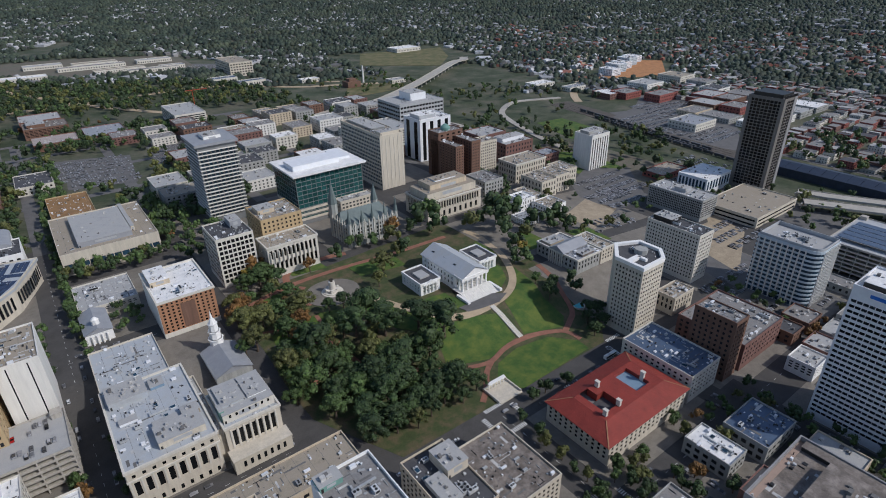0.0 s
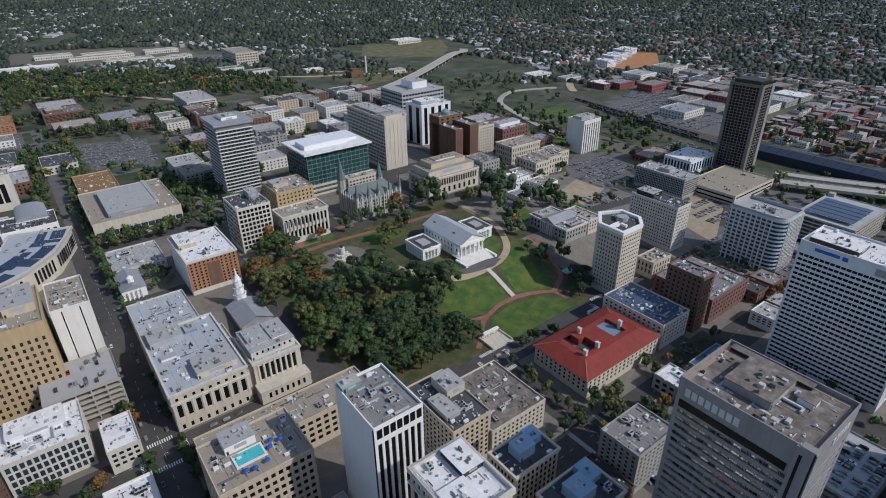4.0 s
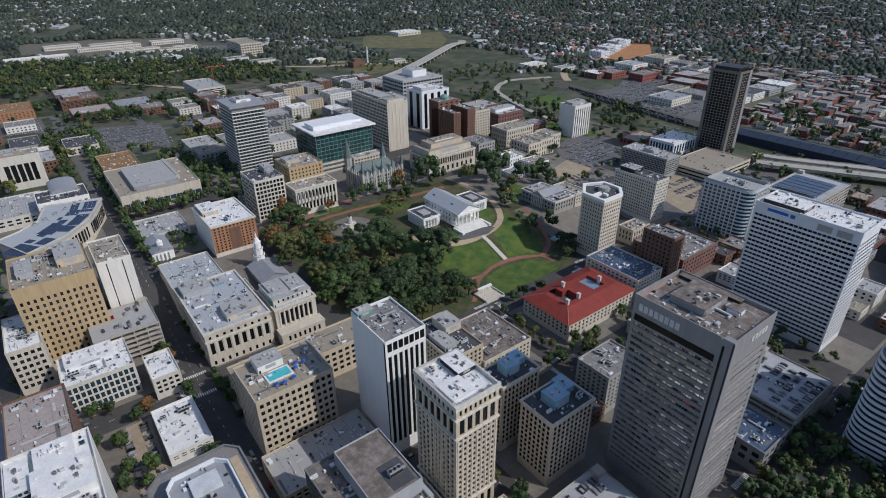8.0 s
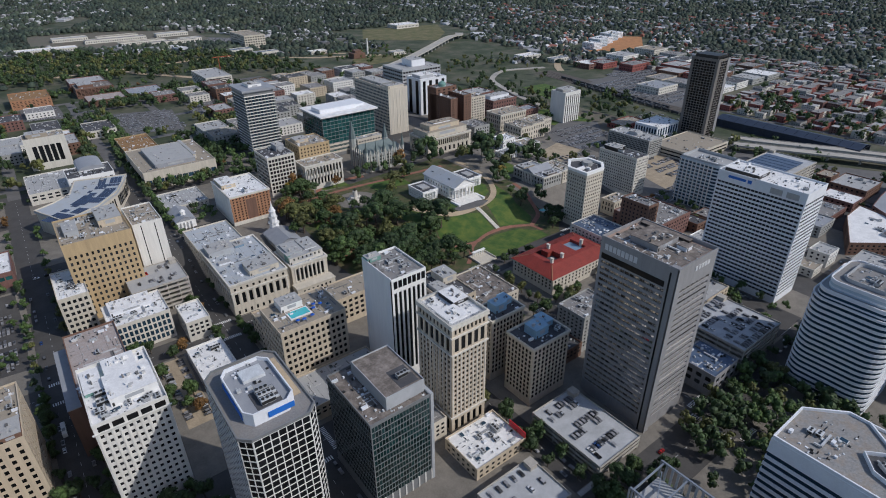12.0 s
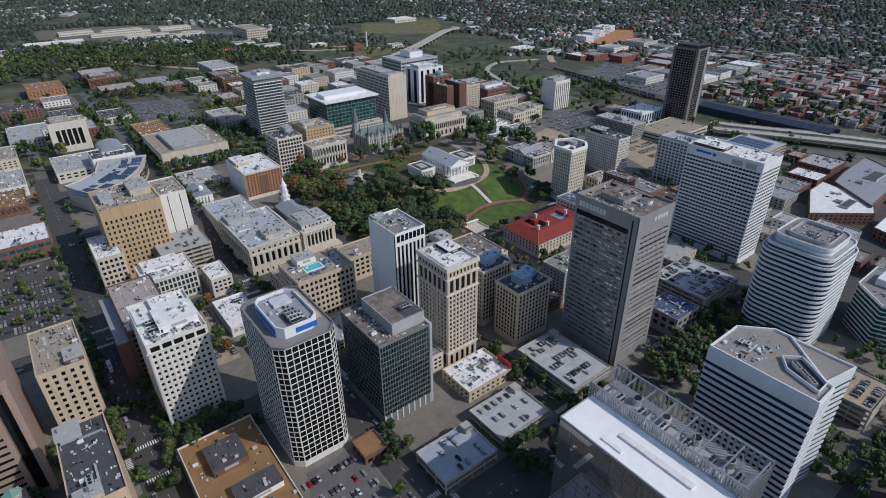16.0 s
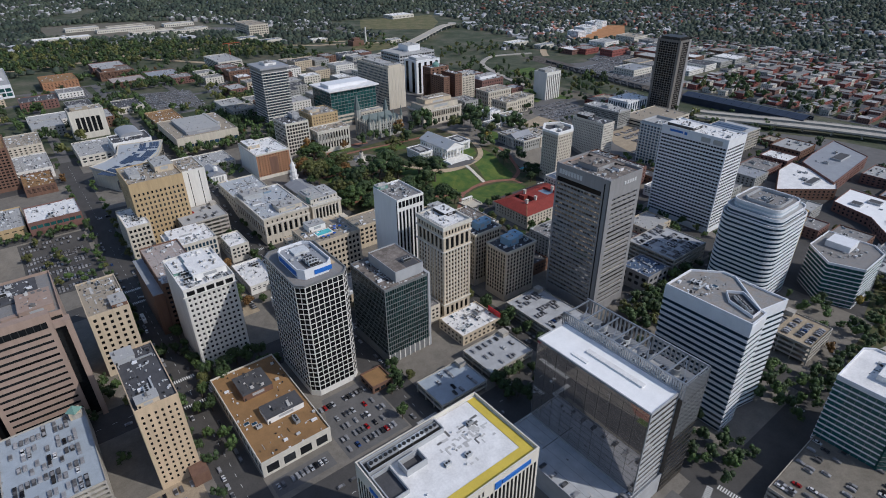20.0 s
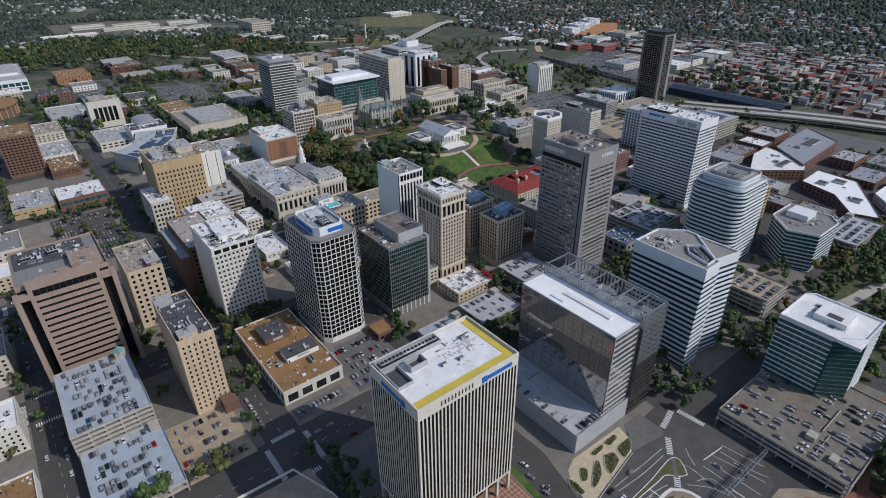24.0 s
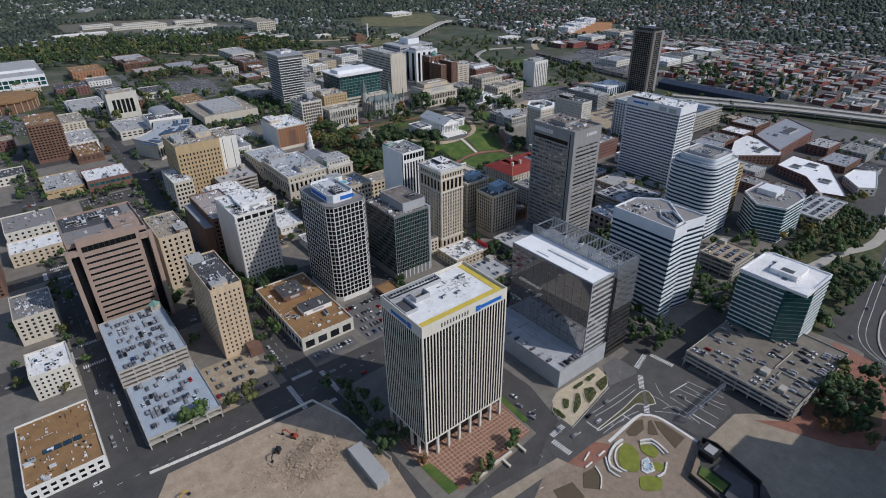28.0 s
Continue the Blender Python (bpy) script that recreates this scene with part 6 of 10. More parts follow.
# block with a roof pool
e = building("hotel", "tan stone block with square windows and roof pool", -10.6, 34.9, 155, 190.4, 45.2, "buff_stone", "black_glass", "gravel_roof", 8, 9, 12, 0.6, 0.58, units=12, depth=0.45, cat="hotel",
             tower=((0.22, 0.55, 0.62, 0.95, 5.0, "white_paint"),))
mb = MB()
mb.box(1, 16, 165.5, 175, 44.2, 44.9)
part("pool_deck", mb, "white_roof", e)
mb = MB()
mb.box(2, 15, 166.5, 174, 44.9, 44.95)
part("pool", mb, "pool_water", e, "turquoise roof pool")
for k, (x, y) in enumerate(((4, 161), (8, 160), (18, 168), (20, 172), (24, 170), (14, 161))):
    u = thing("parasol", x, y, 44.2, "blue parasol on a roof terrace", "parasol", "parasols by the roof pool")
    mb = MB()
    mb.tube(x, y, 44.2, 46.6, 0.06, 6)
    part("pole", mb, "steel", u)
    mb = MB()
    mb.tube(x, y, 46.2, 46.9, 1.5, 8, 0, 0.1)
    part("canopy", mb, "blue_cloth", u)
building("annex", "lower stone wing with a gravel terrace roof", -8, 92, 196, 221, 24, "cream_brick", "dark_glass", "gravel_roof", 4, 5, 20, units=10, cat="annex", single="x")

# stone court building with colonnades
e = building("courthouse", "large limestone courthouse with pale metal roofs", -10.4, 35.8, 257.6, 331.5, 28.9, "limestone", "black_glass", "court_roof", 3, 13, 9, 0.5, 0.7, depth=0.5, units=16, cornice="pale_stone", cat="courthouse", cap=90,
             levels=((6.5, 14, 9, 0.34, 0.5), (9.5, 0, 0, 0, 0), (20.5, 12, 8, 0.5, 0.86), (22, 0, 0, 0, 0), (26, 14, 9, 0.36, 0.6)),
             tower=((0.4, 0.92, 0.08, 0.28, 4.5, "limestone"), (0.42, 0.7, 0.3, 0.36, 3.0, "brown_grey_roof"), (0.75, 0.95, 0.3, 0.4, 3.0, "gravel_roof"), (0.1, 0.3, 0.5, 0.56, 1.6, "white_panel"), (0.05, 0.5, 0.74, 0.97, 4.5, "court_roof"), (0.55, 0.72, 0.8, 0.92, 2.0, "blue_roof")))
mb = MB()
mb.ring([(-10.9, 257.1), (36.3, 257.1), (36.3, 332), (-10.9, 332)], [(-10.4, 257.6), (35.8, 257.6), (35.8, 331.5), (-10.4, 331.5)], 21.0, 22.0)
part("belt_course", mb, "pale_stone", e)
for k in range(9):
    mb = MB()
    mb.box(-9.6 + k * 5.5 - 0.45, -9.6 + k * 5.5 + 0.45, 257.2, 257.6, 9.5, 21)
    part("pilaster", mb, "pale_stone", e)
e = building("courthouse", "limestone wing with seven tall arched windows", 40, 72, 259, 292, 27, "limestone", "black_glass", "court_roof", 2, 6, 7, depth=0.6, units=8, cornice="pale_stone", cat="courthouse", cap=60, ends=3.0,
             levels=((10.5, 7, 0, 0.3, 0.3), (24, 7, 7, 0.56, 0.84)),
             tower=((0.04, 0.96, 0.12, 0.98, 6.0, "pale_stone"), (0.1, 0.5, 0.3, 0.9, 7.6, "court_roof"), (0.56, 0.9, 0.3, 0.92, 7.0, "white_panel"), (0.02, 0.1, 0.2, 0.4, 7.4, "green_copper")))
for k in range(8):
    mb = MB()
    mb.box(43 + k * 3.71 - 0.5, 43 + k * 3.71 + 0.5, 258.5, 259, 10.5, 24.2)
    part("pilaster", mb, "pale_stone", e)
for k in range(7):
    mb = MB()
    mb.box(45.2 + k * 3.71 - 0.6, 45.2 + k * 3.71 + 0.6, 262.86, 263.0, 29, 31)
    part("attic_window", mb, "black_glass", e)
mb = MB()
mb.box(39, 73, 249, 258.9, gz(40, 249) - 0.5, 9.4)
mb.box(38.6, 73.4, 248.6, 258.9, 9.4, 10.2)
base = part("front_terrace", mb, "limestone", e)
for k in range(7):
    mb = MB()
    mb.box(44 + k * 3.9, 45.6 + k * 3.9, 248.9, 249.0, 3.5, 7.5)
    part("low_window", mb, "black_glass", base)
building("courthouse", "rear courthouse wing with flat pale roof", -10.4, 30, 334, 388, 24, "limestone", "black_glass", "court_roof", 3, 10, 8, 0.42, 0.5, units=6, cat="courthouse")
building("courthouse", "linking stone wing with flat pale roof", 36.2, 39.8, 262, 320, 25, "limestone", "dark_glass", "pale_roof", 0, 0, 0, units=2, cat="courthouse")

# church with a white steeple
e = thing("church", 64, 344, gz(64, 340) - 0.5, "grey-roofed church with a white steeple", "church")
g0 = gz(64, 340) - 0.5
mb = MB()
mb.box(52, 76, 318, 352, g0, 17)
part("wall", mb, "grey_stone", e)
mb = MB()
for s in (-1, 1):
    mb.quad((64 + s * 12.6, 317.4, 16.6), (64 + s * 12.6, 352.6, 16.6), (64, 352.6, 22), (64, 317.4, 22))
    mb.quad((64 + s * 12.6, 317.4, 16.2), (64 + s * 12.6, 352.6, 16.2), (64, 352.6, 21.6), (64, 317.4, 21.6))
for y in (318, 352):
    n = len(mb.v)
    mb.v += [(52, y, 17), (76, y, 17), (64, y, 21.8)]
    mb.f.append((n, n + 1, n + 2))
    mb.m.append(0)
part("roof", mb, "slate_roof", e)
for a, b, r in ((14, 25, 4.8), (25, 31, 3.9), (31, 37, 3.1)):
    mb = MB()
    mb.tube(64, 352, a, b, r, 8, 0, r * 0.95)
    mb.tube(64, 352, b - 0.5, b, r * 1.12, 8)
    part("steeple_stage", mb, "white_paint", e)
mb = MB()
mb.tube(64, 352, 37, 40.5, 2.8, 8, 0, 1.5)
mb.tube(64, 352, 40.5, 47.4, 1.0, 8, 0, 0.05)
part("spire", mb, "white_paint", e)
e = thing("church", 1, 432, gz(1, 432) - 0.5, "small white church with pillared front", "church")
g0 = gz(1, 432) - 0.5
mb = MB()
mb.box(-9, 9, 416, 450, g0, g0 + 9)
part("wall", mb, "white_paint", e)
mb = MB()
for s in (-1, 1):
    mb.quad((s * 9.5, 415.5, g0 + 9), (s * 9.5, 450.5, g0 + 9), (0, 450.5, g0 + 13), (0, 415.5, g0 + 13))
for y in (415.6, 450.4):
    n = len(mb.v)
    mb.v += [(-9, y, g0 + 9), (9, y, g0 + 9), (0, y, g0 + 12.9)]
    mb.f.append((n, n + 1, n + 2))
    mb.m.append(0)
part("roof", mb, "slate_roof", e)
for k in range(4):
    mb = MB()
    mb.tube(-5 + k * 3.3, 414.6, g0, g0 + 8, 0.6, 10)
    part("column", mb, "white_paint", e)
mb = MB()
mb.tube(0, 424, g0 + 11, g0 + 16, 2.6, 8)
mb.tube(0, 424, g0 + 16, g0 + 18, 2.8, 8, 0, 0.6)
part("cupola", mb, "white_paint", e)

# hotel of orange brick
e = building("hotel", "orange brick hotel with cream base and white roof", 38.2, 77.8, 390.3, 445.2, 43.6, "orange_brick", "black_glass", "white_roof", 9, 14, 11, 0.44, 0.56, units=14, cornice="pale_stone", cat="hotel",
             tower=((0.05, 0.4, 0.5, 0.95, 4, "cream_brick"),))
mb = MB()
mb.box(37.9, 38.15, 390.6, 445, 17, 42)
part("side_wall", mb, "white_concrete", e, "white rendered side wall")
mb = MB()
mb.box(53, 63, 389.9, 390.2, 18, 38)
part("recess", mb, "brown_brick", e)
mb = MB()
mb.ring([(37.9, 390), (78.1, 390), (78.1, 445.5), (37.9, 445.5)], [(38.2, 390.3), (77.8, 390.3), (77.8, 445.2), (38.2, 445.2)], gz(38, 390) - 0.5, 17)
part("stone_base", mb, "pale_stone", e)
building("office_building", "long flat pale roof between hotel and street", -8, 34, 455, 500, 22, "pale_stone", "dark_glass", "pale_roof", 2, 8, 10, units=5, cat="office building")

# tan library with a blue-grey roof
e = building("library", "wide tan stone library with a raised grey roof", -8.4, 71.9, 542.8, 640, 33.9, "limestone", "blue_glass", "gravel_roof", 1, 5, 12, 0.9, 0.45, top=7, bot=4, units=3, cat="library",
             tower=((0.2, 0.75, 0.1, 0.85, 4.5, "slate_roof"), (0.76, 0.8, 0.2, 0.9, 5.0, "limestone")))
building("low_building", "low building with brown gravel roof", -5.3, 35, 660, 731, 27, "tan_brick", "dark_glass", "brown_roof", 2, 8, 6, units=3)
building("office_building", "pale stone block with dark columned windows", -104.8, -60.9, 698.6, 724.8, 52.6, "pale_stone", "black_glass", "gravel_roof", 1, 4, 5, 0.75, 0.92, depth=1.2, top=9, bot=8, ends=6, units=6, cat="office building",
         tower=((0.1, 0.6, 0.2, 0.8, 5, "gravel_roof"),))
# theatre quarter: curved roof with solar panels
SOL = [(-115, 498), (-95, 452.5), (-64, 472), (-42, 500), (-23.5, 549), (-42, 553), (-73, 562), (-82, 524), (-98, 508)]
e = thing("arts_centre", -68, 505, 12, "arts centre with a curved pale roof and solar panels", "arts centre")
RECTS.append((-115, -23, 452, 562))
mb = MB()
mb.prism(inset(SOL, 1.2), 11, 33)
part("wall", mb, "limestone", e)
mb = MB()
mb.prism(SOL, 33, 35)
part("roof", mb, "court_roof", e)
solar = MB()
solar.box(-3.0, 3.0, -1.7, 1.7, 0.05, 0.25)
solar = solar.mesh("solar_panel", "solar_panel")
ARC = [(-98, 448), (-80, 461), (-64, 474), (-50, 490), (-40, 506), (-31, 526), (-25, 548)]
rng = random.Random(8)
for i in range(6):
    (ax, ay), (bx, by) = ARC[i], ARC[i + 1]
    L = math.hypot(bx - ax, by - ay)
    ux, uy = (bx - ax) / L, (by - ay) / L
    for j in range(3):
        for k in range(7):
            if (i * 2 + k // 3 + j) % 5 == 4 or (k == 3 and i % 2) or (k == 6 and i > 3):
                continue
            s, q = 3.4 + j * 6.3, 4.5 + k * 3.7
            x, y = ax + ux * s - uy * q, ay + uy * s + ux * q
            if s < L + 1 and not (i < 2 and k > 5):
                place("solar_panel", solar, e, x, y, 35.0, math.atan2(uy, ux))
for i in range(6):
    (ax, ay), (bx, by) = ARC[i], ARC[i + 1]
    L = math.hypot(bx - ax, by - ay)
    a = math.atan2(by - ay, bx - ax)
    n = int(L / 4.2)
    for k in range(n):
        x, y = ax + (bx - ax) * (k + 0.5) / n, ay + (by - ay) * (k + 0.5) / n
        place("window", pane_mesh(2.4, 11.0, "dark_glass"), e, x - 0.2 * math.sin(a), y + 0.2 * math.cos(a), 24, a)
for k in range(5):
    place("rooftop_unit", UNITS[0], e, -84 + k * 9, 516 + k * 8, 35)
for k in range(12):
    place("roof_vent", UNITS[2], e, -86 + k * 4.4, 500 + (k * 37) % 46, 35)
mb = MB()
mb.ring(SOL, inset(SOL, 1.0), 34.9, 35.9)
part("roof_kerb", mb, "limestone", e)
e = building("arts_building", "white stone stage house with arched roof", -78, -33, 562, 600, 38, "white_paint", "black_glass", "dark_roof", 2, 5, 8, 0.5, 0.5, units=4, cat="theatre")
mb = MB()
for k in range(12):
    a0, a1 = math.pi * k / 12, math.pi * (k + 1) / 12
    p = [(-52 - 13 * math.cos(t), 38 + 4.5 * math.sin(t)) for t in (a0, a1)]
    mb.quad((p[0][0], 582, p[0][1]), (p[0][0], 622, p[0][1]), (p[1][0], 622, p[1][1]), (p[1][0], 582, p[1][1]))
    for y in (582, 622):
        n = len(mb.v)
        mb.v += [(p[0][0], y, p[0][1]), (p[1][0], y, p[1][1]), (-52, y, 38)]
        mb.f.append((n, n + 1, n + 2))
        mb.m.append(0)
part("vault", mb, "slate_roof", e, "low grey barrel-vaulted roof")
mb = MB()
mb.box(-65, -39, 582, 622, gz(-52, 600) - 0.5, 38)
part("stage_wall", mb, "white_paint", e)
building("arts_building", "low pale building with a curved green roof", -116, -72, 575, 642, 26, "pale_stone", "dark_glass", "pale_roof", 2, 8, 6, units=7, cat="theatre")
e = building("office_building", "yellow brick block with small square windows", -103.4, -56.4, 323, 375, 67.1, "tan_brick", "dark_glass", "gravel_roof", 11, 9, 12, 0.42, 0.55, units=14, top=9, cat="office building",
             tower=((0.6, 0.95, 0.35, 0.9, 6, "cream_brick"), (0.1, 0.3, 0.3, 0.7, 4, "grey_panel")))
e = building("tower_block", "white windowless shaft with two dark slots", -53.5, -31, 342.5, 385, 61, "white_concrete", "black_glass", "gravel_roof", 1, 0, 2, 0.07, 0.98, top=1.5, bot=6, units=5, cat="building")

# city hall tower with balcony floors
e = building("office_tower", "city office tower with white floor slabs and dark glass", 128, 166, 571.3, 615.3, 97, "mullion_grey", "blue_glass", "slate_roof", 18, 12, 1, 0.9, 0.84, depth=1.0, top=5, bot=10, ends=0.8, units=2, cat="office tower", single="y",
             fx2=0.98, tower=((0.3, 0.75, 0.3, 0.75, 7, "white_paint"),))
mb = MB()
mb.box(125.5, 168.5, 568.8, 617.8, 97.1, 99.8)
part("roof_slab", mb, "slate_roof", e)
zc = gz(128, 571) - 0.6 + 10
for k in range(19):
    mb = MB()
    z = zc + k * (92 - zc) / 18
    mb.box(127.0, 167.0, 569.6, 571.3, z - 0.3, z + 0.45)
    mb.box(127.0, 128.0, 571.3, 615.3, z - 0.3, z + 0.3)
    part("floor_slab", mb, "white_concrete", e)
for k in range(10):
    mb = MB()
    mb.box(127.4 + k * 4.3, 128.0 + k * 4.3, 570.2, 571.2, zc, 92)
    part("fin", mb, "mullion_grey", e)
building("office_building", "dark-roofed office block with pale gridded walls", 96, 127, 435, 472, 58, "pale_stone", "black_glass", "dark_roof", 9, 9, 8, 0.76, 0.7, units=5, cat="office building", tower=((0.6, 0.9, 0.5, 0.9, 6, "slate_roof"),))
building("office_building", "yellow brick office block behind trees", 140, 178, 452, 490, 57, "tan_brick", "dark_glass", "gravel_roof", 10, 8, 9, 0.42, 0.5, units=5, cat="office building", tower=((0.1, 0.5, 0.4, 0.8, 4, "cream_brick"),))
e = building("office_building", "stone office block with colonnaded upper floors", 133, 179, 425.5, 450, 43, "pale_stone", "black_glass", "gravel_roof", 2, 5, 11, 0.6, 0.7, depth=1.2, units=5, cornice="pale_stone", cat="office building")
for k in range(12):
    mb = MB()
    mb.tube(135 + k * 3.8, 424.6, 27, 38, 0.55, 10)
    part("column", mb, "pale_stone", e)

# gothic hall with spires
e = building("city_hall", "grey granite gothic hall with slate roofs and spires", 215.4, 269, 434.4, 468.6, 34, "hall_granite", "black_glass", "slate_green", 4, 9, 15, 0.5, 0.66, units=0, cat="city hall", parapet=0.8)
mb = MB()
for x0, x1, y0, y1 in ((216, 268, 435, 451), (216, 268, 452, 468)):
    yc = (y0 + y1) / 2
    for s, t in ((y0, yc), (y1, yc)):
        mb.quad((x0, s, 33.3), (x1, s, 33.3), (x1 - 4, t, 41), (x0 + 4, t, 41))
    mb.quad((x0, y0, 33.3), (x0 + 4, yc, 41), (x0 + 4, yc, 41), (x0, y1, 33.3))
    mb.quad((x1, y0, 33.3), (x1 - 4, yc, 41), (x1 - 4, yc, 41), (x1, y1, 33.3))
part("pitched_roof", mb, "slate_green", e)
for k in range(5):
    x = 221.5 + k * 10.4
    mb = MB()
    n = len(mb.v)
    mb.v += [(x - 3.2, 434.0, 33), (x + 3.2, 434.0, 33), (x, 434.0, 40), (x - 3.2, 443, 33), (x + 3.2, 443, 33), (x, 443, 40)]
    mb.f += [(0, 1, 2), (0, 2, 5, 3), (2, 1, 4, 5), (1, 0, 3, 4)]
    mb.m += [0] * 4
    mb.box(x - 0.8, x + 0.8, 433.9, 434.0, 33.5, 36.5, 1)
    part("gable", mb, ("hall_granite", "black_glass"), e)
for k in range(11):
    mb = MB()
    x, y = (216.3 + k * 5.2, 434.2)
    mb.box(x - 0.45, x + 0.45, y - 0.7, y + 0.2, 13, 36.5)
    mb.tube(x, y - 0.2, 36.5, 40, 0.6, 4, 0, 0.05)
    part("pinnacle", mb, "pale_stone", e)
for k in range(7):
    mb = MB()
    x, y = (215.2, 437 + k * 5.0)
    mb.box(x - 0.7, x + 0.2, y - 0.45, y + 0.45, 13, 36.5)
    mb.tube(x, y, 36.5, 40, 0.6, 4, 0, 0.05)
    part("pinnacle", mb, "pale_stone", e)
for x, y, z, r in ((218, 470, 62, 4.5), (262, 466, 52, 3.6), (216.5, 435.5, 45, 2.0), (268, 435.5, 45, 2.0), (242, 436, 44, 1.8), (230, 435, 43, 1.4), (255, 435, 43, 1.4)):
    mb = MB()
    mb.tube(x, y, 12, z - (z - 30) * 0.45, r, 8)
    part("turret", mb, "hall_granite", e)
    mb = MB()
    mb.tube(x, y, z - (z - 30) * 0.45, z + 8, r * 1.1, 8, 0, 0.1)
    part("spire", mb, "slate_green", e)
# stepped stone library
e = building("museum", "stepped tan stone building with tall arched windows", 307, 379, 435.3, 476, 35, "limestone", "black_glass", "gravel_roof", 2, 8, 15, 0.42, 0.55, depth=0.7, units=3, cat="museum", cornice="pale_stone", ends=3.0,
             levels=((14.5, 0, 0, 0, 0), (22.5, 6, 9, 0.42, 0.8), (24.5, 0, 0, 0, 0), (32.5, 12, 19, 0.6, 0.88)), roof_top="gravel_roof",
             tower=((0.05, 0.95, 0.12, 0.9, 8, "limestone"), (0.16, 0.84, 0.28, 0.8, 14, "cream_brick"), (0.3, 0.7, 0.4, 0.7, 15.5, "white_panel")))
for k in range(20):
    mb = MB()
    mb.box(309.7 + k * 3.47 - 0.4, 309.7 + k * 3.47 + 0.4, 434.8, 435.3, 24.5, 32.5)
    part("pilaster", mb, "limestone", e)
# glass and pale block, and its neighbours
e = building("office_building", "green glass office block with flat white roof", 200, 276, 512, 568, 66, "mullion_grey", "green_glass", "white_roof", 10, 10, 14, 0.95, 0.88, depth=0.25, top=1.5, bot=5, ends=0.4, units=3, cat="office building")
mb = MB()
mb.box(196.5, 279.5, 508, 571, 66.3, 68)
part("roof_slab", mb, "white_roof", e, "overhanging white roof slab")
for k in range(3):
    mb = MB()
    mb.ring([(199.6, 511.6), (276.4, 511.6), (276.4, 568.4), (199.6, 568.4)], [(200, 512), (276, 512), (276, 568), (200, 568)], 18 + k * 5.2, 20.6 + k * 5.2)
    part("stone_band", mb, "limestone", e)
for x0, x1, y0, y1, h in ((204, 256, 524, 548, 5.0), (258, 272, 530, 560, 2.5)):
    mb = MB()
    mb.box(x0, x1, y0, y1, 68, 68 + h)
    part("penthouse", mb, "white_panel", e)
building("annex", "pale stone lower wing of a glass office block", 240, 280, 498, 511, 34, "limestone", "dark_glass", "pale_roof", 4, 3, 9, 0.6, 0.5, units=3, cat="annex")
e = building("office_tower", "pale office slab with a windowless end wall", 320, 352, 545, 640, 79, "limestone", "blue_glass", "gravel_roof", 13, 24, 0, 0.78, 0.55, units=22, cat="office tower", single="", tower=((0.1, 0.9, 0.04, 0.16, 3.5, "limestone"), (0.2, 0.8, 0.3, 0.9, 2.5, "steel")))
for k in range(6):
    mb = MB()
    mb.box(322 + k * 5.5, 322.5 + k * 5.5, 544.7, 545, 14, 76)
    part("end_rib", mb, "pale_stone", e)
building("hospital", "white panelled tower with tall dark glass", 422, 474, 611, 650, 66.8, "white_panel", "black_glass", "white_roof", 1, 2, 4, 0.45, 0.95, units=8, cat="hospital", tower=((0.1, 0.6, 0.2, 0.8, 5, "grey_panel"),))
for x0, x1, y0, y1, z1 in ((400, 412, 505, 555, 60), (424, 438, 505, 555, 62), (400, 438, 540, 562, 69)):
    building("hospital", "brown brick hospital tower with a green dome", x0, x1, y0, y1, z1, "brown_brick", "dark_glass", "grey_roof", 13, 9, 4, 0.42, 0.5, units=4, cat="hospital", single="y")
e = thing("roof_dome", 419, 551, 69, "green copper dome on a brick tower", "dome")
mb = MB()
mb.tube(419, 551, 67.5, 71, 6, 16)
for k in range(5):
    mb.tube(419, 551, 71 + k, 72 + k, 6.2 * math.cos(k * 0.3), 16, 0, 6.2 * math.cos((k + 1) * 0.3))
part("shell", mb, "green_copper", e)
building("office_building", "beige stone office block", 458, 486, 528, 550, 49, "limestone", "dark_glass", "gravel_roof", 10, 6, 8, 0.5, 0.55, units=4, cat="office building")
building("hospital", "large grey hospital block with roof plant", 500, 590, 780, 850, 46, "grey_panel", "dark_glass", "pale_roof", 6, 10, 14, 0.8, 0.5, units=12, cat="hospital", single="", tower=((0.4, 0.75, 0.3, 0.8, 12, "white_panel"),))
building("hospital", "long pale hospital wing", 380, 470, 700, 770, 34, "pale_stone", "dark_glass", "pale_roof", 6, 10, 14, 0.5, 0.5, units=12, cat="hospital", single="")
building("hospital", "brick hospital wing with white roof plant", 520, 570, 600, 640, 30, "red_brick", "dark_glass", "pale_roof", 5, 6, 8, 0.5, 0.5, units=10, cat="hospital", single="")
# white tower with ribbed front
e = building("office_tower", "tall white tower with ribbed window strips", 592, 628, 458, 488, 48, "white_concrete", "black_glass", "pale_roof", 1, 0, 7, 0.42, 0.96, depth=0.6, top=4, bot=4, units=3, cat="office tower", z0=-4,
             tower=((0.1, 0.9, 0.3, 0.8, 4, "grey_stone"),))
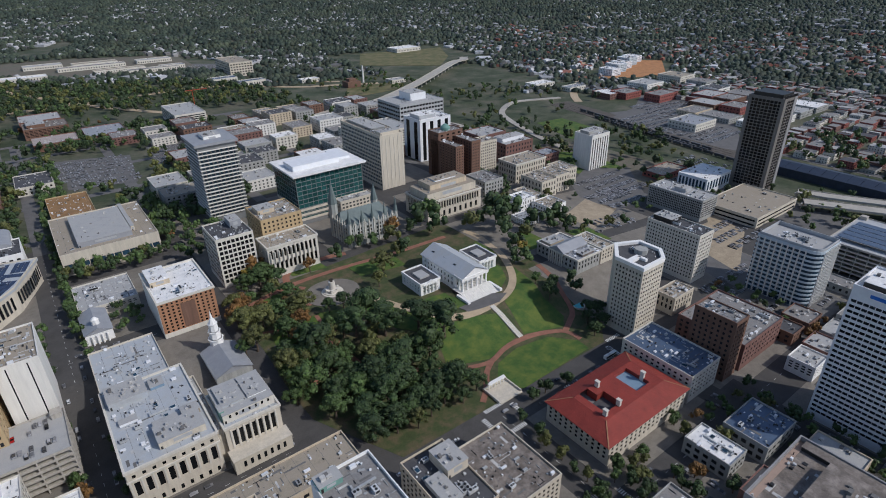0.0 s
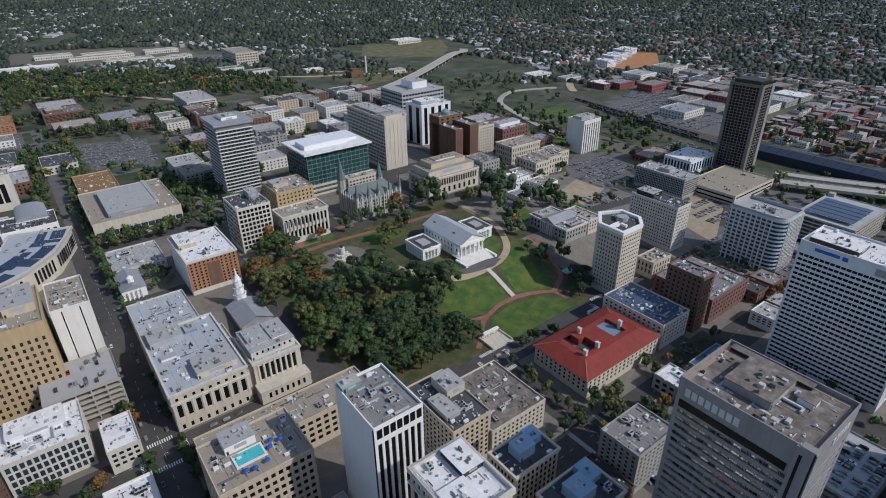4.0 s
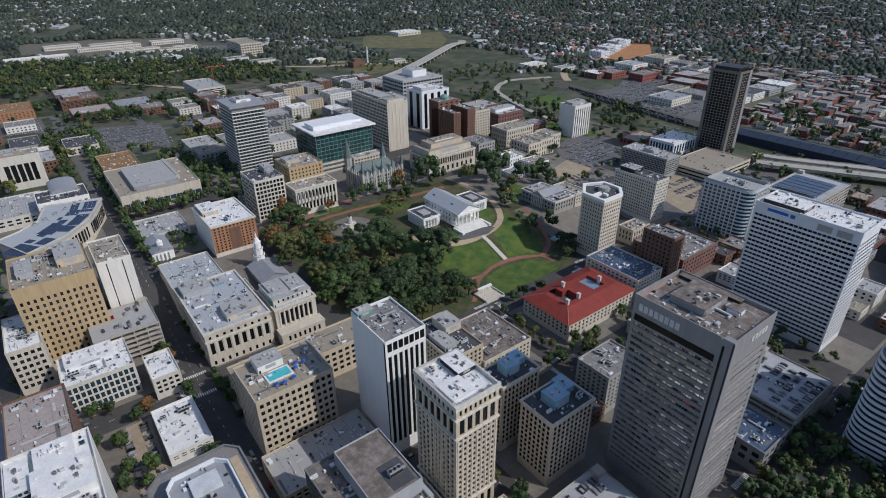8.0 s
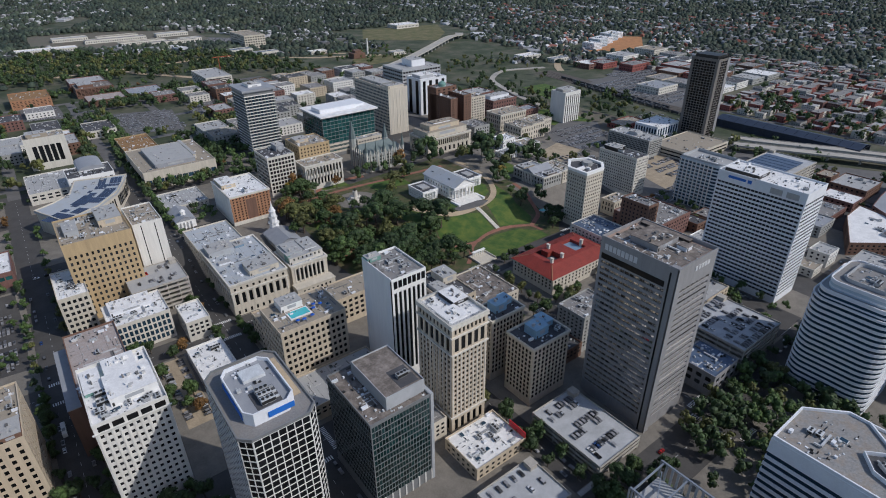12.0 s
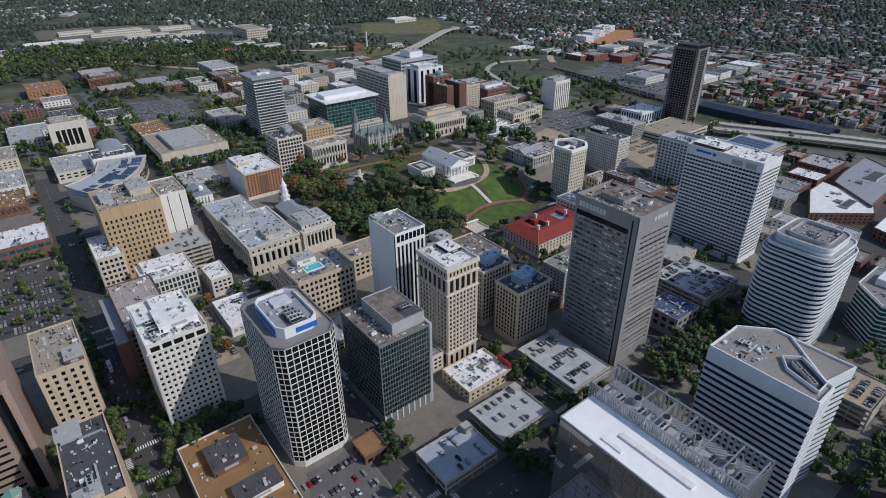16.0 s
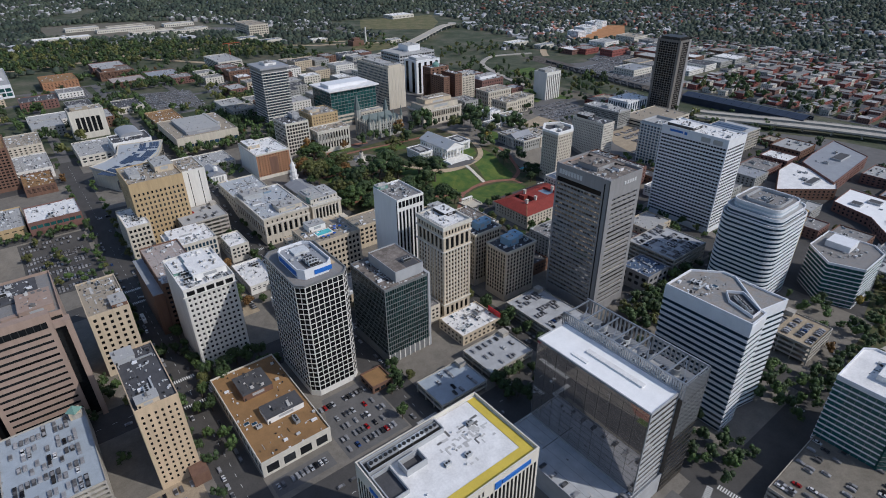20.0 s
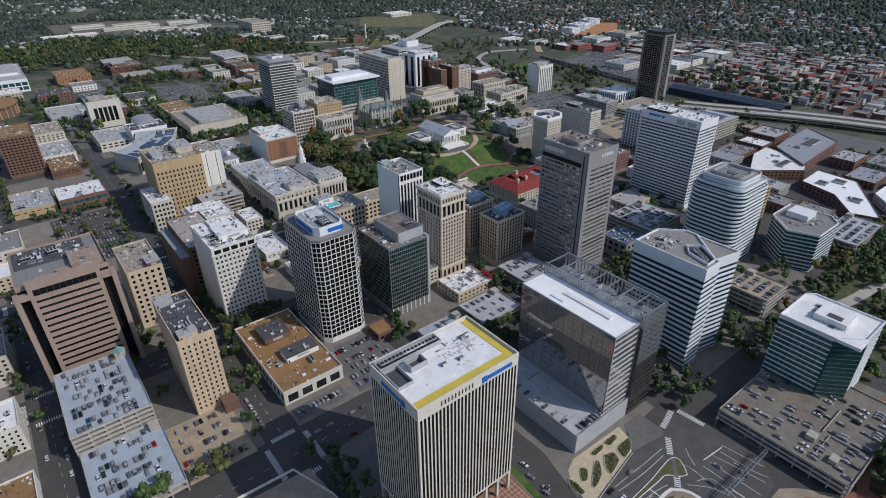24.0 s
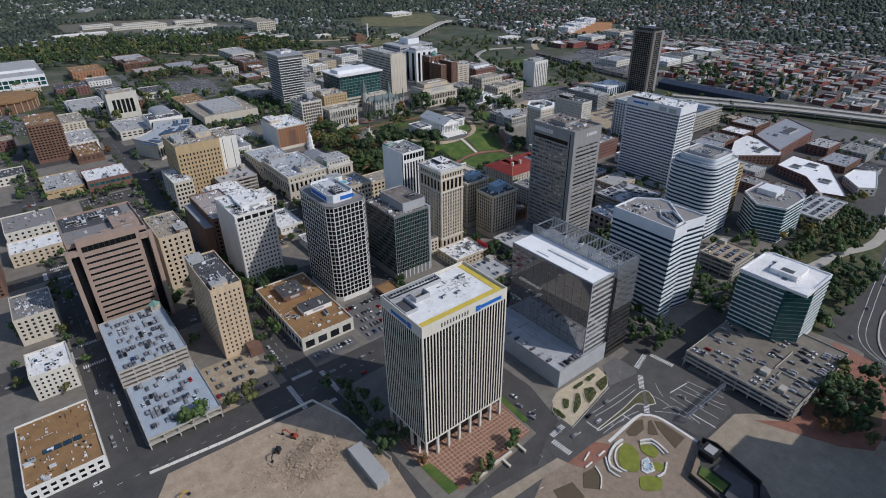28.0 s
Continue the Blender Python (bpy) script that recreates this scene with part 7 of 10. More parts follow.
# tall dark tower
e = building("office_tower", "very tall dark glass tower with pale corner piers", 684.4, 714.4, 272.4, 312.3, 113, "tower_stone", "dark_glass", "dark_roof", 29, 8, 6, 0.86, 0.8, depth=0.3, top=3, bot=6, ends=2.5, units=5, cat="office tower", single="x")
for x, y in ((683.9, 271.9), (708, 271.9), (683.9, 308.5)):
    mb = MB()
    mb.box(x, x + 6.5, y, y + 4, -0.5, 113)
    part("corner_pier", mb, "grey_granite" if x > 700 else "tower_stone", e)
mb = MB()
mb.box(687, 712, 276, 309, 112, 117)
part("crown", mb, "dark_metal", e)
for k in range(12):
    mb = MB()
    mb.box(685 + k * 2.6, 686 + k * 2.6, 272.2, 273, 113, 116)
    part("crown_post", mb, "dark_metal", e)
building("podium", "low tan podium with long window bands", 582, 672, 228, 290, 12, "limestone", "dark_glass", "gravel_roof", 2, 1, 1, 0.96, 0.4, top=1.5, bot=1.5, units=4, cat="podium", single="")
building("office_building", "white-roofed hall beside a dark tower", 628, 682, 312, 350, 20, "white_panel", "blue_glass", "white_roof", 1, 8, 8, 0.6, 0.8, units=2, cat="building", single="")
# offices on the capitol's right
building("office_building", "grey office block with closely ribbed windows", 552, 582, 274, 340, 24.8, "grey_stone", "black_glass", "pale_roof", 7, 30, 14, 0.66, 0.66, units=6, cat="office building", tower=((0.3, 0.7, 0.4, 0.6, 4, "grey_panel"),))
building("office_building", "grey stone block with rows of small windows", 427, 449, 208, 259, 46.5, "pale_stone", "black_glass", "dark_roof", 12, 18, 8, 0.46, 0.5, units=9, cat="office building", tower=((0.2, 0.9, 0.6, 0.95, 4, "dark_metal"),))
WAS = [(319, 190), (344, 190), (355, 200), (355, 219), (336, 228), (319, 214)]
zb = gz(335, 205) - 0.6
RECTS.append((319, 355, 190, 228))
e = thing("office_building", 336, 208, zb, "pale stone office tower with white zigzag roof rim", "office tower")
mb = MB()
near, far = [], []
for i in range(6):
    (ax, ay), (bx, by) = WAS[i], WAS[(i + 1) % 6]
    L = math.hypot(bx - ax, by - ay)
    ps = facade(mb, (ax, ay), ((bx - ax) / L, (by - ay) / L), L, zb, 59, max(2, round(L / 3.1)), 14, 0.46, 0.52, 0.4, 2.5, 5, 0.8)
    (near if i in (0, 5) else far).extend(ps)
part("wall", mb, "limestone", e)
put_panes(sorted(near, key=lambda q: -q[0][2])[:80], "black_glass", e)
put_panes(sorted(near, key=lambda q: -q[0][2])[80:] + far, "black_glass", e, False)
mb = MB()
mb.prism(inset(WAS, 0.3), 58.2, 59.2)
part("roof", mb, "dark_roof", e)
mb = MB()
mb.ring(inset(WAS, -0.5), inset(WAS, 2.2), 58.6, 61.4)
part("roof_rim", mb, "white_paint", e, "broad white roof rim")
mb = MB()
mb.prism([(321, 206), (333, 206), (333, 202), (321, 202)], 59.2, 61.3)
mb.prism([(331, 197), (333.5, 197), (333.5, 204), (331, 204)], 59.2, 61.3)
part("rim_return", mb, "white_paint", e)
mb = MB()
mb.tube(341, 208, 59.2, 63, 5, 8)
part("roof_house", mb, "grey_stone", e)
roof_units(e, 338, 352, 194, 222, 59.2, 6)
e = building("courthouse", "grey classical building with pedimented front", 345, 375, 268, 316, 26, "grey_stone", "dark_glass", "slate_roof", 2, 10, 7, 0.42, 0.62, units=3, cat="courthouse", cornice="pale_stone", tower=((0.1, 0.7, 0.72, 0.97, 2, "gravel_roof"), (0.3, 0.8, 0.05, 0.2, 2, "brown_grey_roof")))
mb = MB()
mb.v += [(344, 283, 26.2), (344, 301, 26.2), (344, 292, 31), (376, 283, 26.2), (376, 301, 26.2), (376, 292, 31)]
mb.f += [(0, 2, 1), (3, 4, 5), (0, 3, 5, 2), (2, 5, 4, 1), (0, 1, 4, 3)]
mb.m = [0] * 5
part("pediment_roof", mb, "slate_roof", e)
for k in range(7):
    mb = MB()
    mb.tube(343.6, 284.5 + k * 2.5, 11, 25, 0.6, 10)
    part("column", mb, "pale_stone", e)
building("courthouse", "tan stone wing of a grey classical building", 377, 394, 268, 300, 27, "limestone", "dark_glass", "gravel_roof", 3, 7, 4, 0.4, 0.6, units=3, cat="courthouse", cornice="pale_stone")
building("low_building", "tan stone annex beside an office tower", 369.5, 396, 189, 206, 16.6, "limestone", "dark_glass", "gravel_roof", 2, 4, 6, 0.4, 0.7, units=3)
STR = [(458 + 9 * (1 - math.cos(radians(t))), 127.7 + 9 * (1 - math.sin(radians(t)))) for t in (0, 18, 36, 54, 72, 90)] + [(493.5, 127.7), (493.5, 176.3), (458, 176.3)]
e = banded("office_building", "blue-grey office block with a round glass corner", STR, 52, 12, "pale_blue_panel", "blue_glass", "pale_roof", 0.42, top=2.5, bot=5, units=10, mullions=2.2)
mb = MB()
for k in range(10):
    mb = MB()
    mb.box(466 + k * 2.95, 466.8 + k * 2.95, 127.2, 128.2, 0, 51)
    part("pier", mb, "white_concrete", e)
for k in range(9):
    mb = MB()
    mb.box(457.5, 458.5, 138 + k * 4.5, 138.9 + k * 4.5, 0, 51)
    part("pier", mb, "white_concrete", e)
mb = MB()
mb.ring(inset(STR, 1.0), inset(STR, 1.5), 51, 54)
part("roof_screen", mb, "grey_panel", e)
garage("large parking structure with blue roof panels", 546.7, 627, 100, 153.8, 27, 7, rows=4, fill=0.25, seed=14, cars=False)
e = thing("roof_canopy", 585, 127, 27, "blue roof panels over a parking structure", "canopy")
for k in range(5):
    mb = MB()
    mb.box(556 + k * 10, 564.5 + k * 10, 106, 148, 30.0, 30.5)
    part("panel", mb, "blue_metal", e)
    mb = MB()
    for y in (107, 146):
        mb = MB()
        mb.box(560 + k * 10, 560.4 + k * 10, y, y + 0.4, 26.9, 30)
        part("post", mb, "steel", e)
building("apartment_tower", "dark red brick tower with small windows", 325.5, 341, 123, 152, 48, "brown_brick", "dark_glass", "grey_roof", 11, 7, 4, 0.4, 0.5, units=4, cat="tower")
building("office_building", "brick block with busy grey roof", 345, 400, 122, 172, 22, "red_brick", "dark_glass", "grey_roof", 4, 10, 12, 0.45, 0.5, units=18, cat="office building")
building("office_building", "pale stone block with a blue-grey roof", 288, 320.9, 126, 178.4, 21.9, "pale_stone", "dark_glass", "blue_metal", 5, 12, 8, 0.45, 0.5, units=7, cat="office building")
building("shop", "narrow white shopfront building on a plaza", 372, 392, 86, 104, 12, "white_paint", "dark_glass", "pale_roof", 3, 4, 5, units=2, cat="shop")

# red-tiled post office
e = building("federal_building", "pale stone federal building with red tiled roof", 207, 283, 125.5, 172, 15.5, "limestone", "black_glass", "grey_roof", 3, 11, 17, 0.42, 0.6, units=0, cat="federal building", parapet=0.5, cornice="pale_stone")
OUT = [(205, 124.5), (285, 124.5), (285, 173), (205, 173)]
INN = [(217, 136.5), (273, 136.5), (273, 161), (217, 161)]
for i in range(4):
    j = (i + 1) % 4
    mb = MB()
    a, b, c, d = OUT[i], OUT[j], INN[j], INN[i]
    mb.quad((*a, 15.6), (*b, 15.6), (*c, 20.5), (*d, 20.5))
    mb.quad((*a, 15.3), (*b, 15.3), (*c, 20.2), (*d, 20.2))
    slope = part("roof_slope", mb, "red_tile", e)
    L = math.hypot(b[0] - a[0], b[1] - a[1])
    mb = MB()
    for k in range(1, int(L / 2.4)):
        t = k * 2.4 / L
        lo = (a[0] + (b[0] - a[0]) * t, a[1] + (b[1] - a[1]) * t)
        hi = (min(max(lo[0], 217), 273), min(max(lo[1], 136.5), 161))
        f = max(abs(hi[0] - lo[0]), abs(hi[1] - lo[1]))
        hi = (lo[0] + (hi[0] - lo[0]) * 0.97, lo[1] + (hi[1] - lo[1]) * 0.97)
        ox, oy = (b[0] - a[0]) / L * 0.06, (b[1] - a[1]) / L * 0.06
        hi2 = (lo[0] + (0 if abs(oy) < 0.01 else (hi[0] - lo[0])), lo[1] + (0 if abs(ox) < 0.01 else (hi[1] - lo[1])))
        zz = 15.65 + 4.85 * (abs(hi2[0] - lo[0]) + abs(hi2[1] - lo[1])) / 12
        mb.quad((lo[0] - ox, lo[1] - oy, 15.7), (lo[0] + ox, lo[1] + oy, 15.7), (hi2[0] + ox, hi2[1] + oy, zz + 0.06), (hi2[0] - ox, hi2[1] - oy, zz + 0.06))
    tagged(part("tile_ribs", mb, "red_tile", slope), kind="stuff")
for i in range(4):
    a, b = OUT[i], INN[i]
    L = math.hypot(b[0] - a[0], b[1] - a[1])
    nx, ny = -(b[1] - a[1]) / L * 0.3, (b[0] - a[0]) / L * 0.3
    mb = MB()
    mb.quad((a[0] + nx, a[1] + ny, 15.75), (a[0] - nx, a[1] - ny, 15.75), (b[0] - nx, b[1] - ny, 20.7), (b[0] + nx, b[1] + ny, 20.7))
    mb.quad((a[0] - nx, a[1] - ny, 15.5), (a[0] + nx, a[1] + ny, 15.5), (b[0] + nx, b[1] + ny, 20.4), (b[0] - nx, b[1] - ny, 20.4))
    part("hip_cap", mb, "orange_brick", e)
# roof arms round two light wells
for x0, x1, y0, y1, h in ((217, 222, 136.5, 161, 20.4), (222, 252, 136.5, 141, 20.4), (230, 252, 153.5, 161, 20.4), (236, 252, 141, 153.5, 20.4), (265, 273, 136.5, 161, 20.4), (252, 265, 136.5, 141, 20.4), (252, 265, 158.5, 161, 20.4)):
    mb = MB()
    mb.box(x0, x1, y0, y1, 15.2, h)
    part("upper_roof", mb, "red_tile", e)
mb = MB()
mb.box(222, 236, 141, 153.5, 15.0, 15.6)
part("court_floor", mb, "dark_roof", e)
mb = MB()
mb.box(252, 265, 141, 158.5, 15.0, 17.8)
part("skylight", mb, "blue_roof", e, "blue-grey skylight roof")
for x, y in ((236, 158.6), (265.5, 146.7), (233, 140.2), (220, 139.7)):
    mb = MB()
    mb.box(x - 0.9, x + 0.9, y - 1.3, y + 1.3, 16, 24.3)
    stack_ = part("chimney", mb, "pale_stone", e)
    mb = MB()
    mb.box(x - 1.15, x + 1.15, y - 1.55, y + 1.55, 24.3, 24.8)
    part("chimney_cap", mb, "pale_stone", stack_)

# the capitol: a temple with two wings
g0 = gz(255, 320)
e = thing("capitol", 258, 335, g0, "white columned capitol with temple front and grey roof", "capitol")
RECTS.append((216, 300, 286, 360))
mb = MB()
cap = facade(mb, (245, 358), (0, -1), 46, g0 - 1, 28, 9, 2, 0.36, 0.6, 0.5, 2.5, 4, 1.5)
cap += facade(mb, (245, 312), (1, 0), 27, g0 - 1, 28, 5, 2, 0.4, 0.7, 0.5, 2.5, 4, 1.0)
facade(mb, (272, 312), (0, 1), 46, g0 - 1, 28, 0, 0, 0, 0)
facade(mb, (272, 358), (-1, 0), 27, g0 - 1, 28, 0, 0, 0, 0)
part("wall", mb, "white_paint", e)
put_panes(cap, "dark_glass", e)
mb = MB()
for s in (-1, 1):
    mb.quad((258.5 + s * 14.6, 301.5, 28), (258.5 + s * 14.6, 359.5, 28), (258.5, 359.5, 35.4), (258.5, 301.5, 35.4))
    mb.quad((258.5 + s * 14.6, 301.5, 27.6), (258.5 + s * 14.6, 359.5, 27.6), (258.5, 359.5, 35.0), (258.5, 301.5, 35.0))
part("roof", mb, "court_roof", e)
for x, y in ((252, 350), (253, 335), (252, 320), (264, 345)):
    mb = MB()
    mb.box(x - 1, x + 1, y - 1.5, y + 1.5, 30.5, 32.2)
    part("roof_hatch", mb, "dark_metal", e)
for y in (302.1, 358.4):
    mb = MB()
    n = len(mb.v)
    mb.v += [(244.8, y, 28.4), (272.2, y, 28.4), (258.5, y, 34.8), (244.8, y + 0.8, 28.4), (272.2, y + 0.8, 28.4), (258.5, y + 0.8, 34.8)]
    mb.f += [(n, n + 1, n + 2), (n + 5, n + 4, n + 3)]
    mb.m += [0, 0]
    part("pediment", mb, "white_paint", e)
mb = MB()
mb.box(244.2, 272.8, 301.6, 312, 25.8, 28.4)
part("entablature", mb, "white_paint", e)
for k in range(6):
    mb = MB()
    mb.tube(246 + k * 5, 303, g0 + 3, 25.8, 0.95, 14, 0, 0.8)
    mb.box(244.8 + k * 5, 247.2 + k * 5, 301.8, 304.2, 25.0, 25.8)
    part("column", mb, "white_paint", e)
for x in (246, 271):
    mb = MB()
    mb.tube(x, 307.5, g0 + 3, 25.8, 0.9, 12)
    part("column", mb, "white_paint", e)
for k in range(10):
    mb = MB()
    mb.box(242, 273, 288 + k * 1.3, 312, g0 - 1 + (0 if k else -1), g0 + 0.3 + k * 0.3)
    part("step", mb, "white_concrete", e)
for x in (240.6, 274.4):
    mb = MB()
    mb.box(x - 1.2, x + 1.2, 287.5, 303, g0 - 1, g0 + 2.4)
    part("stair_cheek", mb, "white_paint", e)
for x0, x1, y0, y1 in ((217.5, 237, 321.5, 349), (280, 299, 321.5, 349)):
    mb = MB()
    wing = facade(mb, (x0, y1), (0, -1), y1 - y0, g0 - 1.5, 24, 6, 2, 0.34, 0.55, 0.4, 3, 4, 1.5)
    wing += facade(mb, (x0, y0), (1, 0), x1 - x0, g0 - 1.5, 24, 5, 2, 0.34, 0.55, 0.4, 3, 4, 1.5)
    facade(mb, (x1, y0), (0, 1), y1 - y0, g0 - 1.5, 24, 0, 0, 0, 0)
    facade(mb, (x1, y1), (-1, 0), x1 - x0, g0 - 1.5, 24, 0, 0, 0, 0)
    part("wing_wall", mb, "white_paint", e)
    put_panes(wing, "dark_glass", e)
    P = [(x0 - 0.5, y0 - 0.5), (x1 + 0.5, y0 - 0.5), (x1 + 0.5, y1 + 0.5), (x0 - 0.5, y1 + 0.5)]
    mb = MB()
    mb.ring(P, inset(P, 1.0), 22.6, 24.6)
    part("wing_cornice", mb, "white_paint", e)
    mb = MB()
    mb.prism(inset(P, 1.0), 22.5, 23.6)
    part("wing_roof", mb, "dark_roof", e)
    mb = MB()
    mb.box(x0 + 5, x1 - 5, y0 + 8, y1 - 8, 23.6, 25.0)
    part("skylight", mb, "pale_roof", e)
    for k in range(4):
        mb = MB()
        mb.tube(x0 + 4.5 + k * (x1 - x0 - 9) / 3, y0 - 0.9, g0 + 2, 22, 0.6, 10)
        part("wing_column", mb, "white_paint", e)
    mb = MB()
    n = 0
    xc = (x0 + x1) / 2
    mb.v += [(x0 + 3, y0 - 1.6, 22.3), (x1 - 3, y0 - 1.6, 22.3), (xc, y0 - 1.6, 26), (x0 + 3, y0, 22.3), (x1 - 3, y0, 22.3), (xc, y0, 26)]
    mb.f += [(0, 1, 2), (0, 2, 5, 3), (2, 1, 4, 5), (1, 0, 3, 4)]
    mb.m += [0] * 4
    part("wing_pediment", mb, "white_paint", e)
for x0, x1 in ((237, 245), (272, 280)):
    mb = MB()
    mb.box(x0, x1, 330, 342, g0 - 1, 20)
    part("link", mb, "white_paint", e)
for n_, (x0, x1, y0, y1, z1) in enumerate(((379, 399, 365, 386, 19), (418, 445, 370, 394, 22), (403, 424, 396, 416, 26), (460, 485, 420, 455, 26), (490, 515, 426, 458, 25), (432, 450, 404, 440, 18), (520, 544, 440, 470, 22))):
    building("government_house", "white-walled government house among trees" if n_ < 3 else "cream stone office house by a car park", x0, x1, y0, y1, z1, "white_paint" if n_ < 3 else "limestone", "dark_glass", ("slate_roof", "gravel_roof", "white_roof")[n_] if n_ < 3 else "gravel_roof", 3, 6, 5, 0.38, 0.6, units=2, bot=1.0, cat="house")

building("office_building", "long cream stone office with pilasters and flat roof", 470, 522, 474, 506, 31, "limestone", "dark_glass", "gravel_roof", 4, 7, 12, 0.42, 0.6, units=6, bot=1.5, cat="office building", cornice="pale_stone", single="")
building("office_building", "grey brick office house with a pale roof", 400, 428, 452, 486, 31, "grey_stone", "dark_glass", "grey_roof", 4, 7, 6, 0.4, 0.55, units=7, bot=1.5, cat="office building", single="")
building("office_building", "red brick hospital annex with white roof plant", 520, 572, 546, 590, 30, "red_brick", "dark_glass", "pale_roof", 4, 8, 9, 0.4, 0.5, units=16, cat="hospital", single="", tower=((0.1, 0.9, 0.3, 0.7, 5, "white_panel"),))
building("office_building", "dark red brick house with slate roof", 556, 584, 506, 530, 18, "red_brick", "dark_glass", "slate_roof", 3, 5, 6, 0.4, 0.5, units=2, bot=1.5, cat="house", single="")
building("pavilion", "low round-fronted pavilion with tan flat roof", 632, 686, 372, 402, 8, "warehouse_red", "dark_glass", "gravel_roof", 1, 5, 9, 0.5, 0.5, units=3, bot=1.5, cat="pavilion", single="")
building("low_building", "low building with a dark blue metal roof", 277, 311, 72, 98, 13, "grey_stone", "dark_glass", "blue_metal", 2, 5, 6, units=4, bot=1.5)
building("low_building", "narrow building with a white membrane roof", 250, 268, 79, 106, 12, "grey_stone", "dark_glass", "white_roof", 2, 5, 4, units=6, bot=1.5)
# low brick quarter beyond the towers
poly_building("warehouse", "angular brick warehouse with a bright white roof", [(437, -115), (446, -139), (534, -88), (539, -45), (489, -47), (475, -86)], 11, "red_brick", "white_membrane", units=3, cat="warehouse", well=((494, 504, -70, -60), (512, 522, -82, -70), (470, 480, -112, -102)))
poly_building("warehouse", "large brick block with a grey membrane roof", [(532, -30), (655, -22), (690, 30), (613, 26), (574, 21)], 15, "red_brick", "slate_roof", 3, units=7, cat="warehouse", well=((610, 640, -8, 4),))
poly_building("warehouse", "white-roofed brick block with light courts", [(470, 4), (520, -38), (552, -26), (571, 31), (532, 29)], 13, "brown_brick", "white_roof", 3, units=9, cat="warehouse", well=((510, 535, -16, -8),))
poly_building("warehouse", "low white-roofed block at a street corner", [(487, -136), (500, -150), (560, -132), (545, -112), (514, -112)], 10, "pale_stone", "white_membrane", units=2, cat="warehouse")

for k, (x0, x1, y0, y1, z1) in enumerate(((404, 430, -66, -40, 11), (404, 436, -34, -6, 9), (440, 468, -44, -8, 12), (436, 466, -80, -50, 8), (405, 430, -104, -74, 13), (556, 590, -62, -36, 10), (596, 640, -64, -36, 12), (548, 600, -102, -70, 9),
                                     (610, 655, -104, -72, 11), (576, 606, 38, 72, 10), (616, 662, 40, 78, 13), (486, 518, 34, 66, 12), (524, 566, 40, 74, 9), (660, 694, -60, -24, 10))):
    if clear(x0, x1, y0, y1, 0.5):
        building("low_building", ("brick block with a busy grey roof in a low quarter", "dark brick block with a white roof in a low quarter", "grey block with a flat pale roof in a low quarter")[k % 3], x0, x1, y0, y1, z1,
                 ("red_brick", "brown_brick", "grey_stone")[k % 3], "dark_glass", ("grey_roof", "white_roof", "pale_roof", "slate_roof")[k % 4], 2 + (z1 > 10), max(3, int((y1 - y0) / 5)), max(3, int((x1 - x0) / 5)), 0.42, 0.52, bot=1.5, top=1.5, units=5, single="", cat="building")

# left quarter: tan tower, slotted granite block, garages
e = building("apartment_tower", "tall narrow tan brick tower with black roof", -164.1, -143.2, 33.3, 87.8, 57.9, "buff_brick", "black_glass", "dark_roof", 14, 12, 6, 0.36, 0.5, depth=0.15, top=4, bot=4, units=8, cat="tower",
             tower=((0.1, 0.6, 0.02, 0.14, 3.5, "cream_brick"), (0.0, 0.5, 0.8, 0.99, 3.0, "grey_panel")))
mb = MB()
mb.box(-150, -141, 24, 33, -0.5, 8)
part("annex", mb, "brown_brick", e)
e = building("office_building", "pink granite office block with long dark slots", -229, -178, 121, 176, 77, "pink_granite", "black_glass", "grey_roof", 0, 0, 0, units=0, parapet=1.6, cat="office building",
             tower=((0.62, 0.95, 0.1, 0.5, 4, "pink_granite"),), roof_top="pink_granite")
for x0, x1, y0, z1 in ((-223.5, -184, 115.6, 80), (-231.5, -228.6, 114.8, 73), (-178.6, -175.6, 114.8, 73)):
    mb = MB()
    mb.box(x0, x1, y0, 121, -0.5, z1)
    part("front_slab" if x1 - x0 > 10 else "corner_pier", mb, "pink_granite", e)
for x0, x1 in ((-228.6, -223.5), (-184, -178.6)):
    mb = MB()
    mb.box(x0, x1, 119.6, 121, -0.5, 74)
    part("recess_glass", mb, "black_glass", e, "tall dark recessed glazing")
    mb = MB()
    mb.box(x0, x1, 115.2, 119.4, 69.5, 73)
    part("lintel", mb, "pink_granite", e)
for k in range(14):
    z = 6 + k * 4.6
    place("slot_window", pane_mesh(34.5, 1.5, "black_glass"), e, -203.7, 115.5, z + 1)
mb = MB()
mb.box(-221, -186.5, 115.35, 115.7, 71.2, 75.2)
part("top_slot", mb, "black_glass", e)
for k in range(9):
    mb = MB()
    mb.box(-217.6 + k * 3.5, -217.2 + k * 3.5, 115.3, 115.36, 71.2, 75.2)
    part("slot_mullion", mb, "dark_metal", e)
for y0, y1 in ((124, 131), (150, 157)):
    mb = MB()
    mb.box(-229.3, -228.9, y0, y1, 0, 73)
    part("side_slot", mb, "black_glass", e)
mb = MB()
mb.box(-227, -186, 148, 174, 75.45, 76.2)
part("dark_roof_panel", mb, "dark_roof", e)
roof_units(e, -226, -187, 149, 173, 76.2, 14)
clutter(e, -226, -187, 149, 173, 76.2)
mb = MB()
mb.box(-206, -196, 128, 131, 75.4, 77.6)
mb.box(-218, -210, 126, 130, 75.4, 76.6)
part("roof_planter", mb, "pink_granite", e)

